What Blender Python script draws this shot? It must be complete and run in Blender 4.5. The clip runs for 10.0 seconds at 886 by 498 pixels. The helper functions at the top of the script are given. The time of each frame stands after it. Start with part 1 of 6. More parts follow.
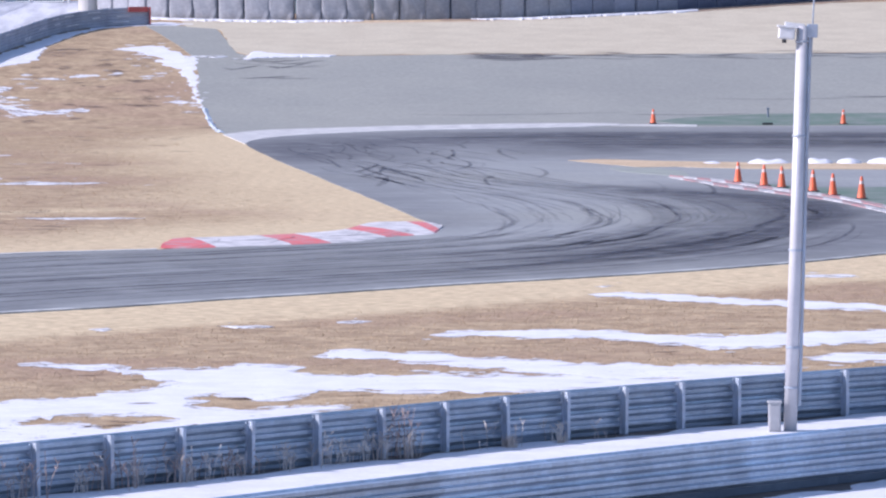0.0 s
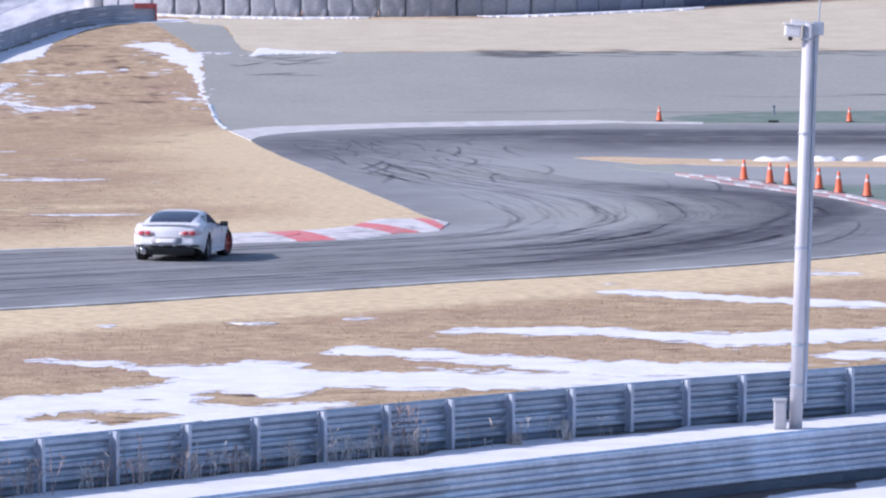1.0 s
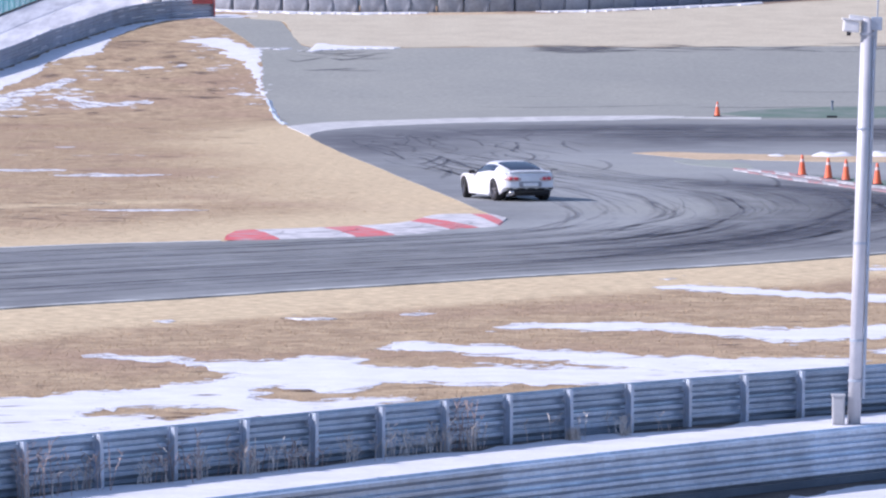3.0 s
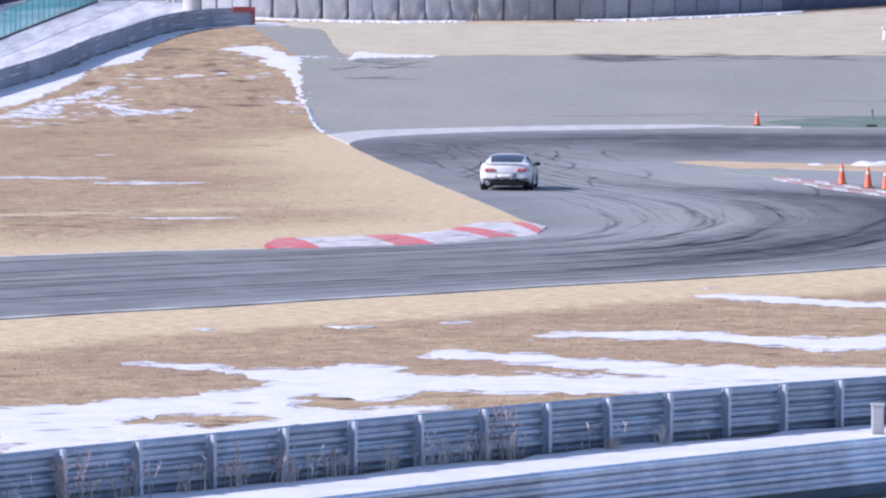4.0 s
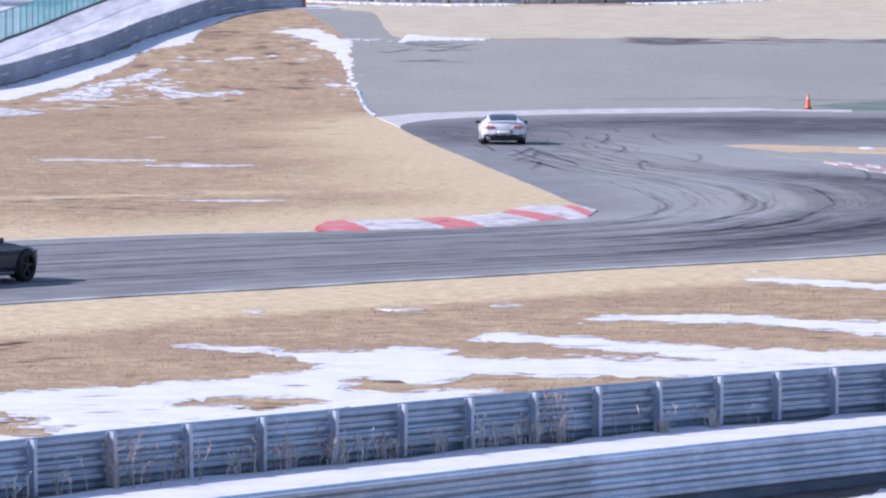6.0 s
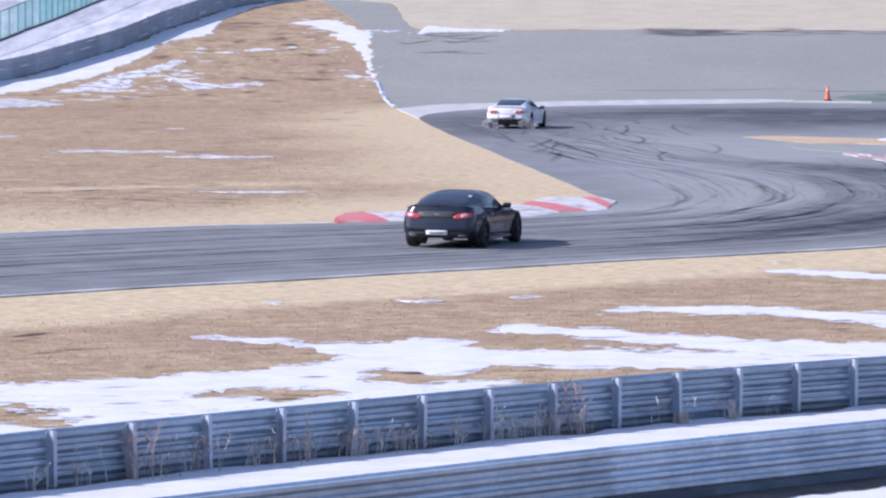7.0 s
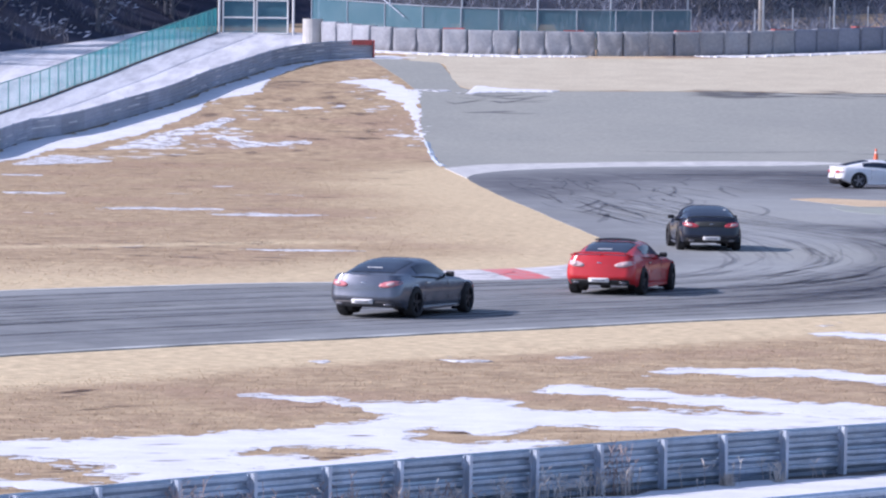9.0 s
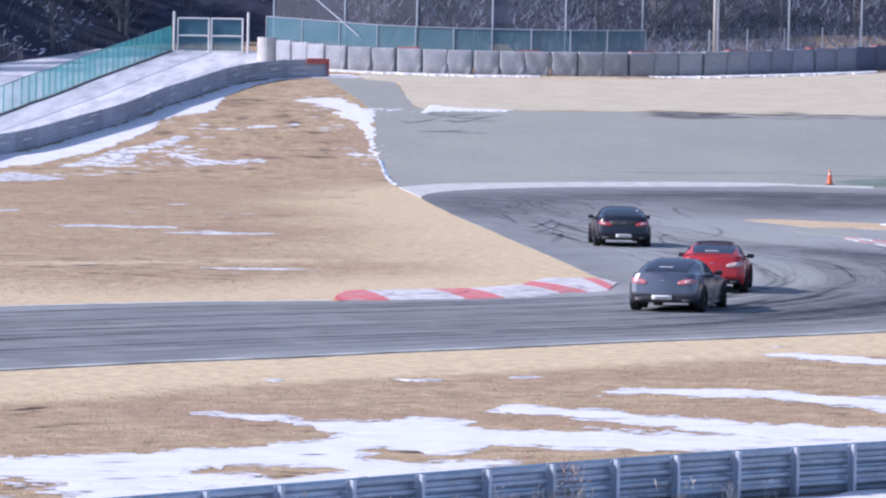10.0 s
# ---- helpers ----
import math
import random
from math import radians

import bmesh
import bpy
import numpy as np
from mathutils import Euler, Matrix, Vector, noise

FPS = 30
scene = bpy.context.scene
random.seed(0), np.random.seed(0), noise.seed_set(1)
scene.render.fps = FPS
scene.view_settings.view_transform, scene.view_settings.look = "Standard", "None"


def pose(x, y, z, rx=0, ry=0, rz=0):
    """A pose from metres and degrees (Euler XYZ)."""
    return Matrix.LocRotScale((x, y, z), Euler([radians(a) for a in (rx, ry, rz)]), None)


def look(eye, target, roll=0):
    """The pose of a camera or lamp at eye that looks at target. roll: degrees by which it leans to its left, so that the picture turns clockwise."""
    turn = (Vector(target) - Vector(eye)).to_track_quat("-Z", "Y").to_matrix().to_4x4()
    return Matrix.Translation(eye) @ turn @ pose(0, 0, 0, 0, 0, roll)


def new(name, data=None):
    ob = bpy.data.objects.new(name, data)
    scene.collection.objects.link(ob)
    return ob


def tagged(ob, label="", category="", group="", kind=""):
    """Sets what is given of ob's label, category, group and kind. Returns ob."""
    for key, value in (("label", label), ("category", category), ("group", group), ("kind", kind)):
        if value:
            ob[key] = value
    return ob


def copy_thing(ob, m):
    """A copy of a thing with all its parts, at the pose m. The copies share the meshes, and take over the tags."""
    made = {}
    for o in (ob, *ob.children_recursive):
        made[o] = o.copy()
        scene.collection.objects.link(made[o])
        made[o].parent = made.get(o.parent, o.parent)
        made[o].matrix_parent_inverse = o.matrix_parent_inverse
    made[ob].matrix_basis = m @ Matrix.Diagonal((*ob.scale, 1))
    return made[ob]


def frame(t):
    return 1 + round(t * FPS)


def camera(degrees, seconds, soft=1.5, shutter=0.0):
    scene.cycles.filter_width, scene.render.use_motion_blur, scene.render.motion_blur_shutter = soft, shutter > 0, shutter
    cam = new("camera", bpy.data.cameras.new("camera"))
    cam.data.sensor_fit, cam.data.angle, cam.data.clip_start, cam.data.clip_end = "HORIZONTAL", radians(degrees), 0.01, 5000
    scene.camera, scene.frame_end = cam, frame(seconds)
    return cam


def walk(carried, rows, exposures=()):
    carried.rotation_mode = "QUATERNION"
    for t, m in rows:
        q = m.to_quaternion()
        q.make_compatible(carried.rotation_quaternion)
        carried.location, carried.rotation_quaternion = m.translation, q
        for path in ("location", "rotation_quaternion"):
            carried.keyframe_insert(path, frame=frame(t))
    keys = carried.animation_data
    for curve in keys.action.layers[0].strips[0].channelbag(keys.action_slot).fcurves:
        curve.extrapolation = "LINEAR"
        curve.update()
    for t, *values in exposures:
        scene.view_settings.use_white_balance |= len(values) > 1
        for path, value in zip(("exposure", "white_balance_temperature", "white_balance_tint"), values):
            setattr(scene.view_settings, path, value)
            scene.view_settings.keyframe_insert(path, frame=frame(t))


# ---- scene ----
# The camera stands on a bank and pans by hand with a long lens.
EYE = (0.0, 0.0, 6.55)
cam = camera(9.5, 10.0, soft=2.25, shutter=0.0)


def aim(yaw, pitch, roll):
    """The camera's pose: degrees to the right, up, and of lean."""
    a, b = radians(yaw), radians(pitch)
    way = Vector((math.sin(a) * math.cos(b), math.cos(a) * math.cos(b), math.sin(b)))
    return look(EYE, Vector(EYE) + way * 100, -roll)


PAN = [
    (0.0, 0.0000, -2.7609, 0.0000),
    (0.5, -0.0544, -2.7767, -0.0367),
    (1.0, -0.0611, -2.7929, -0.1049),
    (1.5, -0.1529, -2.9092, 0.0873),
    (2.0, -0.3529, -2.9072, -0.0385),
    (3.5, -0.8772, -2.7927, -0.0712),
    (4.0, -1.1108, -2.7542, -0.1668),
    (4.5, -1.2189, -2.7166, -0.1974),
    (5.0, -1.3088, -2.5769, -0.3205),
    (5.5, -1.4795, -2.7878, -0.2766),
    (7.0, -1.8610, -3.0331, -0.2542),
    (7.5, -1.9607, -3.1152, -0.1557),
    (8.0, -2.4750, -2.9914, -0.4014),
    (8.5, -2.5175, -2.6581, -0.5016),
    (9.0, -2.3731, -2.3954, -0.7090),
    (9.5, -2.3010, -2.3597, -0.8044),
    (10.0, -1.8779, -2.1816, -1.0122),
]

# ---- light ----
SUN_UP, SUN_AZ = radians(31), radians(261)  # azimuth clockwise from +y
world = bpy.data.worlds.new("sky")
scene.world = world
world.use_nodes = True
wn = world.node_tree.nodes
sky = wn.new("ShaderNodeTexSky")
sky.sky_type, sky.sun_disc = "NISHITA", False
sky.sun_elevation, sky.sun_rotation = SUN_UP, SUN_AZ
sky.air_density, sky.dust_density = 1.1, 0.6
world.node_tree.links.new(sky.outputs[0], wn["Background"].inputs[0])
wn["Background"].inputs[1].default_value = 0.14
sun_data = bpy.data.lights.new("sun", "SUN")
sun_data.energy, sun_data.angle, sun_data.color = 4.45, radians(0.55), (1.0, 0.95, 0.89)
sun = new("sun", sun_data)
sun_dir = Vector((math.sin(SUN_AZ) * math.cos(SUN_UP), math.cos(SUN_AZ) * math.cos(SUN_UP), math.sin(SUN_UP)))
sun.matrix_world = look(sun_dir * 200, (0, 0, 0))
walk(cam, [(t, aim(a, b, c)) for t, a, b, c in PAN], exposures=[(0.0, 0.365, 6010, 24), (10.0, 0.365, 6010, 24)])


# ---- materials ----
def material(name, colour, rough=0.6, metal=0.0, second=None, scale=1.0, detail=6.0, stretch=(1, 1, 1), fine=0.0,
             fine_scale=40.0, bump=0.0, bump_scale=30.0, low=0.4, high=0.62, third=None, third_scale=0.1,
             third_range=(0.5, 0.65), glow=0.0, coat=0.0, alpha=1.0, by_object=0.0, by_blade=0.0, spec=0.5, worn="", worn_colour=(0, 0, 0), breakup=(0.25, 0.6)):
    """A surface of one colour broken by a second (patches), a third (large stains), fine grain and relief."""
    m = bpy.data.materials.new(name)
    m.use_nodes = True
    nt = m.node_tree
    bsdf = nt.nodes["Principled BSDF"]
    link = nt.links.new
    co = nt.nodes.new("ShaderNodeTexCoord")
    mp = nt.nodes.new("ShaderNodeMapping")
    mp.inputs["Scale"].default_value = stretch
    link(co.outputs["Object"], mp.inputs[0])

    def noise_tex(s, d=6.0):
        n = nt.nodes.new("ShaderNodeTexNoise")
        n.inputs["Scale"].default_value, n.inputs["Detail"].default_value = s, d
        n.inputs["Roughness"].default_value = 0.62
        link(mp.outputs[0], n.inputs["Vector"])
        return n.outputs["Fac"]

    def ramp(src, a, b):
        r = nt.nodes.new("ShaderNodeMapRange")
        r.inputs["From Min"].default_value, r.inputs["From Max"].default_value = a, b
        link(src, r.inputs["Value"])
        return r.outputs[0]

    def mix(f, a, b, mode="MIX"):
        x = nt.nodes.new("ShaderNodeMix")
        x.data_type, x.blend_type = "RGBA", mode
        for sock, v in ((x.inputs[0], f), (x.inputs[6], a), (x.inputs[7], b)):
            if isinstance(v, tuple):
                sock.default_value = (*v, 1)
            elif isinstance(v, float):
                sock.default_value = v
            else:
                link(v, sock)
        return x.outputs[2]

    col = tuple(colour)
    if second:
        col = mix(ramp(noise_tex(scale, detail), low, high), col, tuple(second))
    if third:
        col = mix(ramp(noise_tex(third_scale, 4.0), *third_range), col, tuple(third))
    if worn:
        at = nt.nodes.new("ShaderNodeAttribute")
        at.attribute_name = worn
        broken = ramp(noise_tex(0.5, 5.0), *breakup)
        mul = nt.nodes.new("ShaderNodeMath")
        mul.operation = "MULTIPLY"
        link(at.outputs["Fac"], mul.inputs[0])
        link(broken, mul.inputs[1])
        col = mix(mul.outputs[0], col, tuple(worn_colour))
    if fine:
        g = ramp(noise_tex(fine_scale, 3.0), 0.3, 0.7)
        v = nt.nodes.new("ShaderNodeMapRange")
        v.inputs["To Min"].default_value, v.inputs["To Max"].default_value = 1 - fine, 1 + fine
        link(g, v.inputs["Value"])
        c = nt.nodes.new("ShaderNodeCombineColor")
        for i in range(3):
            link(v.outputs[0], c.inputs[i])
        col = mix(1.0, col, c.outputs[0], "MULTIPLY")
    if by_object or by_blade:
        oi = nt.nodes.new("ShaderNodeObjectInfo" if by_object else "ShaderNodeNewGeometry")
        v = nt.nodes.new("ShaderNodeMapRange")
        v.inputs["To Min"].default_value, v.inputs["To Max"].default_value = 1 - by_object - by_blade, 1 + by_object + by_blade
        link(oi.outputs["Random" if by_object else "Random Per Island"], v.inputs["Value"])
        c = nt.nodes.new("ShaderNodeCombineColor")
        for i in range(3):
            link(v.outputs[0], c.inputs[i])
        col = mix(1.0, col, c.outputs[0], "MULTIPLY")
    if isinstance(col, tuple):
        bsdf.inputs["Base Color"].default_value = (*col, 1)
    else:
        link(col, bsdf.inputs["Base Color"])
    bsdf.inputs["Roughness"].default_value = rough
    bsdf.inputs["Metallic"].default_value = metal
    bsdf.inputs["Coat Weight"].default_value = coat
    bsdf.inputs["Specular IOR Level"].default_value = spec
    bsdf.inputs["Alpha"].default_value = alpha
    if glow:
        bsdf.inputs["Emission Color"].default_value = (*colour, 1)
        bsdf.inputs["Emission Strength"].default_value = glow
    if bump:
        b = nt.nodes.new("ShaderNodeBump")
        b.inputs["Strength"].default_value, b.inputs["Distance"].default_value = bump, 0.05
        link(noise_tex(bump_scale, 4.0), b.inputs["Height"])
        link(b.outputs[0], bsdf.inputs["Normal"])
    return m


GRASS = material("dry_grass", (0.45, 0.345, 0.226), 0.95, second=(0.32, 0.235, 0.155), scale=0.9, fine=0.25, fine_scale=3.0,
                 third=(0.36, 0.258, 0.18), third_scale=0.1, third_range=(0.5, 0.64), bump=0.4, bump_scale=5.0, spec=0.1, worn="straw", worn_colour=(0.58, 0.472, 0.31),
                 breakup=(0.12, 0.42))
VERGE = material("mown_straw", (0.56, 0.44, 0.305), 0.95, second=(0.47, 0.36, 0.245), scale=0.3, fine=0.2, fine_scale=4.0,
                 bump=0.4, bump_scale=5.0, spec=0.1)
BROWN_GRASS = material("rusty_grass", (0.3, 0.215, 0.165), 0.95, second=(0.4, 0.31, 0.23), scale=0.8, fine=0.2, fine_scale=5.0, bump=0.4, bump_scale=5.0, spec=0.1)
ASPHALT = material("racing_asphalt", (0.308, 0.324, 0.325), 0.8, second=(0.272, 0.286, 0.291), scale=0.25, fine=0.14, fine_scale=4.0,
                   third=(0.295, 0.306, 0.295), third_scale=0.05, spec=0.25, worn="rubber", worn_colour=(0.112, 0.117, 0.131), breakup=(0.12, 0.52))
RUNOFF = material("runoff_asphalt", (0.284, 0.294, 0.272), 0.85, second=(0.308, 0.315, 0.288), scale=0.12, fine=0.1, fine_scale=4.0,
                  third=(0.27, 0.279, 0.26), third_scale=0.05, spec=0.2)
GRAVEL = material("gravel", (0.53, 0.482, 0.375), 0.95, second=(0.48, 0.432, 0.335), scale=0.5, fine=0.16, fine_scale=8.0, bump=0.6,
                  bump_scale=5.0, spec=0.1)
SNOW = material("old_snow", (0.725, 0.735, 0.765), 0.75, second=(0.64, 0.65, 0.69), scale=1.2, fine=0.06, fine_scale=14.0, bump=0.2,
                bump_scale=4.0, spec=0.2)
SNOW_THIN = material("thawing_snow", (0.72, 0.73, 0.76), 0.75, second=(0.62, 0.63, 0.67), scale=1.2, fine=0.06, fine_scale=14.0, spec=0.2)
thin = SNOW_THIN.node_tree
where, holes, cover = thin.nodes.new("ShaderNodeTexCoord"), thin.nodes.new("ShaderNodeTexNoise"), thin.nodes.new("ShaderNodeMapRange")
holes.inputs["Scale"].default_value, holes.inputs["Detail"].default_value, holes.inputs["Roughness"].default_value = 1.5, 6.0, 0.7
cover.inputs["From Min"].default_value, cover.inputs["From Max"].default_value = 0.38, 0.52
thin.links.new(where.outputs["Object"], holes.inputs["Vector"])
thin.links.new(holes.outputs["Fac"], cover.inputs["Value"])
thin.links.new(cover.outputs[0], thin.nodes["Principled BSDF"].inputs["Alpha"])
LINE_WHITE = material("worn_white_paint", (0.6, 0.6, 0.58), 0.7, second=(0.42, 0.42, 0.42), scale=1.3, fine=0.1, fine_scale=6.0)
LINE_WORN = material("thin_worn_paint", (0.52, 0.53, 0.52), 0.7, second=(0.25, 0.26, 0.262), scale=0.7, low=0.38, high=0.62, fine=0.1, fine_scale=6.0)
GREEN = material("green_paint", (0.11, 0.175, 0.135), 0.8, second=(0.19, 0.22, 0.2), scale=0.6, fine=0.1, fine_scale=8.0)
GREEN_PALE = material("pale_green_paint", (0.3, 0.33, 0.285), 0.8, second=(0.26, 0.275, 0.265), scale=0.7, fine=0.1, fine_scale=8.0)
KERB_RED = material("kerb_red_paint", (0.66, 0.135, 0.14), 0.7, second=(0.5, 0.31, 0.31), scale=1.9, low=0.44, high=0.64, fine=0.1)
KERB_WHITE = material("kerb_white_paint", (0.68, 0.66, 0.66), 0.7, second=(0.4, 0.395, 0.405), scale=1.7, low=0.42, high=0.62, fine=0.1)
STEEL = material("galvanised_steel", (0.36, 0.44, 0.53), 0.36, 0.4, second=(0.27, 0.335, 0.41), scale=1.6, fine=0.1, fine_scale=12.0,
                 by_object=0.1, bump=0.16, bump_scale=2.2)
# Same steel with light put into its colour, as the near rail shades dark.
STEEL_NEAR = material("brightened_galvanised_steel", (0.54, 0.64, 0.75), 0.36, 0.35, second=(0.41, 0.49, 0.59), scale=1.4, fine=0.1, fine_scale=12.0, by_object=0.1, bump=0.16, bump_scale=2.2)
POST = material("zinc_post", (0.43, 0.5, 0.6), 0.45, 0.35, second=(0.4, 0.44, 0.5), scale=5.0, fine=0.08)
POLE_GREY = material("white_painted_pole", (0.62, 0.62, 0.64), 0.4, 0.1, second=(0.52, 0.52, 0.55), scale=1.2, fine=0.05)
WHITE_BOX = material("white_housing", (0.78, 0.78, 0.78), 0.35, second=(0.7, 0.7, 0.7), scale=6.0)
BOX_GREY = material("grey_painted_steel", (0.44, 0.44, 0.45), 0.5, second=(0.36, 0.36, 0.375), scale=3.0)
DARK = material("black_plastic", (0.02, 0.02, 0.023), 0.5)
BELT = material("grey_belt_cover", (0.31, 0.325, 0.36), 0.7, second=(0.25, 0.262, 0.295), scale=1.2, fine=0.12, fine_scale=7.0,
                bump=0.25, bump_scale=2.5, by_object=0.08)
# Two darker belt copies: shade on the curving wall is put into their colour.
BELT_HALF_SHADE = material("half_shade_belt_cover", (0.22, 0.24, 0.3), 0.7, second=(0.18, 0.2, 0.255), scale=1.0, fine=0.1, fine_scale=7.0, bump=0.2, bump_scale=2.5, by_object=0.1)
BELT_SHADE = material("shade_belt_cover", (0.1, 0.12, 0.185), 0.7, second=(0.075, 0.09, 0.15), scale=0.8, fine=0.08)
CONCRETE = material("grey_block", (0.5, 0.49, 0.47), 0.85, second=(0.42, 0.41, 0.4), scale=1.5, fine=0.1)
RED_CAP = material("red_cap", (0.55, 0.1, 0.09), 0.6, second=(0.42, 0.09, 0.08), scale=2.0)
CONE_RED = material("cone_orange", (0.8, 0.16, 0.06), 0.5, second=(0.68, 0.12, 0.05), scale=6.0)
CONE_BAND = material("cone_band", (0.66, 0.5, 0.46), 0.5)
OLD_RED = material("worn_red_kerb_paint", (0.47, 0.2, 0.2), 0.75, second=(0.3, 0.28, 0.28), scale=2.2, low=0.4, high=0.58, fine=0.15)
OLD_WHITE = material("worn_white_kerb_paint", (0.62, 0.6, 0.6), 0.75, second=(0.3, 0.3, 0.31), scale=2.2, low=0.42, high=0.6, fine=0.15)
TEAL = material("teal_wire", (0.06, 0.45, 0.46), 0.7, second=(0.08, 0.37, 0.41), scale=0.5)
TEAL_DARK = material("green_screen", (0.07, 0.2, 0.26), 0.8, second=(0.1, 0.23, 0.29), scale=0.4, alpha=0.68)
WIRE = material("chain_link", (0.3, 0.33, 0.37), 0.6, alpha=0.16)
# Bark colour with some distance haze mixed in as blue-grey.
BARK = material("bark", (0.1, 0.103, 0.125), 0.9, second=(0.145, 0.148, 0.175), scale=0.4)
# Near-black blue: the shade on the woods is put into the slope's colour.
HILL = material("shade_toned_slope", (0.012, 0.016, 0.04), 0.95, second=(0.026, 0.032, 0.064), scale=0.25, fine=0.2, fine_scale=1.0)
STALK = material("dry_stalk", (0.64, 0.59, 0.54), 0.9, second=(0.46, 0.4, 0.36), scale=3.0)
TWIG = material("reddish_twig", (0.44, 0.34, 0.3), 0.9, second=(0.34, 0.25, 0.225), scale=3.0)
SNOW_ROAD = material("driven_snow", (0.66, 0.67, 0.71), 0.8, second=(0.45, 0.46, 0.5), scale=0.9, stretch=(1.0, 0.16, 1.0), low=0.42, high=0.66, fine=0.06, fine_scale=8.0,
                     bump=0.3, bump_scale=3.0, spec=0.2)
FROST = material("frosted_brush", (0.42, 0.46, 0.56), 0.9, second=(0.25, 0.28, 0.36), scale=0.6, by_blade=0.4)
# Soil colour, which also serves as painted shade below the guardrails.
SOIL_AND_SHADE = material("bare_soil", (0.1, 0.085, 0.08), 0.95, second=(0.16, 0.13, 0.11), scale=1.5, fine=0.2, fine_scale=9.0, bump=0.5, bump_scale=5.0)
DARK_STEEL = material("dark_steel", (0.2, 0.25, 0.32), 0.5, 0.3, second=(0.15, 0.19, 0.25), scale=1.2, fine=0.1, by_object=0.15)


# ---- building helpers ----
def rise(y):
    """The height of the ground, which is level on the track and climbs behind it."""
    if y < 252.4:
        return 0.0
    if y < 269.2:
        return ((y - 252.4) / 16.83) ** 2
    if y < 286.1:
        return 1.0 + 0.1188 * (y - 269.2)
    if y < 334:
        return 3.0 + 0.0796 * (y - 286.1)
    return 6.81 + 0.42 * min(y - 334, 170)


def lerp_pairs(t, x):
    """The value at x of a line through pairs."""
    for (a, u), (b, v) in zip(t, t[1:]):
        if x <= b:
            return u + (v - u) * (x - a) / (b - a)
    return t[-1][1]


def part(name, bm, mat, parent=None, label="", smooth=False):
    me = bpy.data.meshes.new(name)
    bmesh.ops.recalc_face_normals(bm, faces=bm.faces[:])
    for f in bm.faces:
        f.smooth = smooth
    bm.to_mesh(me)
    bm.free()
    for one in mat if isinstance(mat, (list, tuple)) else (mat,):
        me.materials.append(one)
    ob = new(name, me)
    if parent:
        ob.parent = parent
    if label:
        ob["label"] = label
    return ob


def empty(name, m):
    ob = new(name)
    ob.matrix_world = m
    ob.empty_display_size = 0.2
    return ob


def box(bm, size, at=(0, 0, 0), turn=None, bevel=0.0):
    r = bmesh.ops.create_cube(bm, size=1.0)
    v = r["verts"]
    bmesh.ops.scale(bm, vec=size, verts=v)
    if bevel:
        es = list({e for x in v for e in x.link_edges})
        out = bmesh.ops.bevel(bm, geom=es, offset=bevel, segments=2, affect="EDGES", profile=0.6)
        v = list({x for f in out["faces"] for x in f.verts} | {x for x in v if x.is_valid})
    if turn:
        bmesh.ops.transform(bm, matrix=turn, verts=v)
    bmesh.ops.translate(bm, vec=at, verts=v)
    return v


def tube(bm, p, q, r1, r2=None, n=8):
    p, q = Vector(p), Vector(q)
    d = q - p
    m = Matrix.Translation((p + q) / 2) @ d.to_track_quat("Z", "Y").to_matrix().to_4x4()
    return bmesh.ops.create_cone(bm, cap_ends=True, segments=n, radius1=r1, radius2=r1 if r2 is None else r2, depth=d.length, matrix=m)["verts"]


def smooth_line(pts, step, closed=False):
    """A Catmull-Rom line through plan points, with a point every step metres or so."""
    pts = [Vector(p) for p in pts]
    n, out = len(pts), []
    for i in range(n if closed else n - 1):
        b, c = pts[i], pts[(i + 1) % n]
        a = pts[i - 1] if closed or i else b
        d = pts[(i + 2) % n] if closed or i + 2 < n else c
        k = max(1, int((c - b).length / step))
        for j in range(k):
            t = j / k
            out.append(0.5 * (2 * b + (c - a) * t + (2 * a - 5 * b + 4 * c - d) * t * t + (3 * b - a - 3 * c + d) * t ** 3))
    if not closed:
        out.append(pts[-1])
    return out


def ragged(line, amount, scale, seed, fine=0.0):
    return [Vector((p[0] + amount * noise.noise((p[0] * scale, p[1] * scale * 0.5, seed)) + fine * noise.noise((p[0] * 3.7, p[1] * 1.9, seed + 5.7)),
                    p[1] + 3 * amount * (noise.noise((p[0] * scale, p[1] * scale * 0.5, seed + 7.3))
                                         + 0.5 * noise.noise((p[0] * scale * 3.1, p[1] * scale, seed + 3.1)))
                    + 1.6 * fine * noise.noise((p[0] * 4.3, p[1] * 1.6, seed + 9.1)))) for p in line]


def fill(loops, cuts_y=(), cuts_x=()):
    bm = bmesh.new()
    edges = []
    for loop in loops:
        vs = [bm.verts.new((p[0], p[1], 0)) for p in loop]
        edges += [bm.edges.new((vs[i], vs[(i + 1) % len(vs)])) for i in range(len(vs))]
    bmesh.ops.triangle_fill(bm, use_beauty=True, use_dissolve=False, edges=edges, normal=(0, 0, 1))
    for y in cuts_y:
        bmesh.ops.bisect_plane(bm, geom=bm.verts[:] + bm.edges[:] + bm.faces[:], plane_co=(0, y, 0), plane_no=(0, 1, 0))
    for x in cuts_x:
        bmesh.ops.bisect_plane(bm, geom=bm.verts[:] + bm.edges[:] + bm.faces[:], plane_co=(x, 0, 0), plane_no=(1, 0, 0))
    return bm


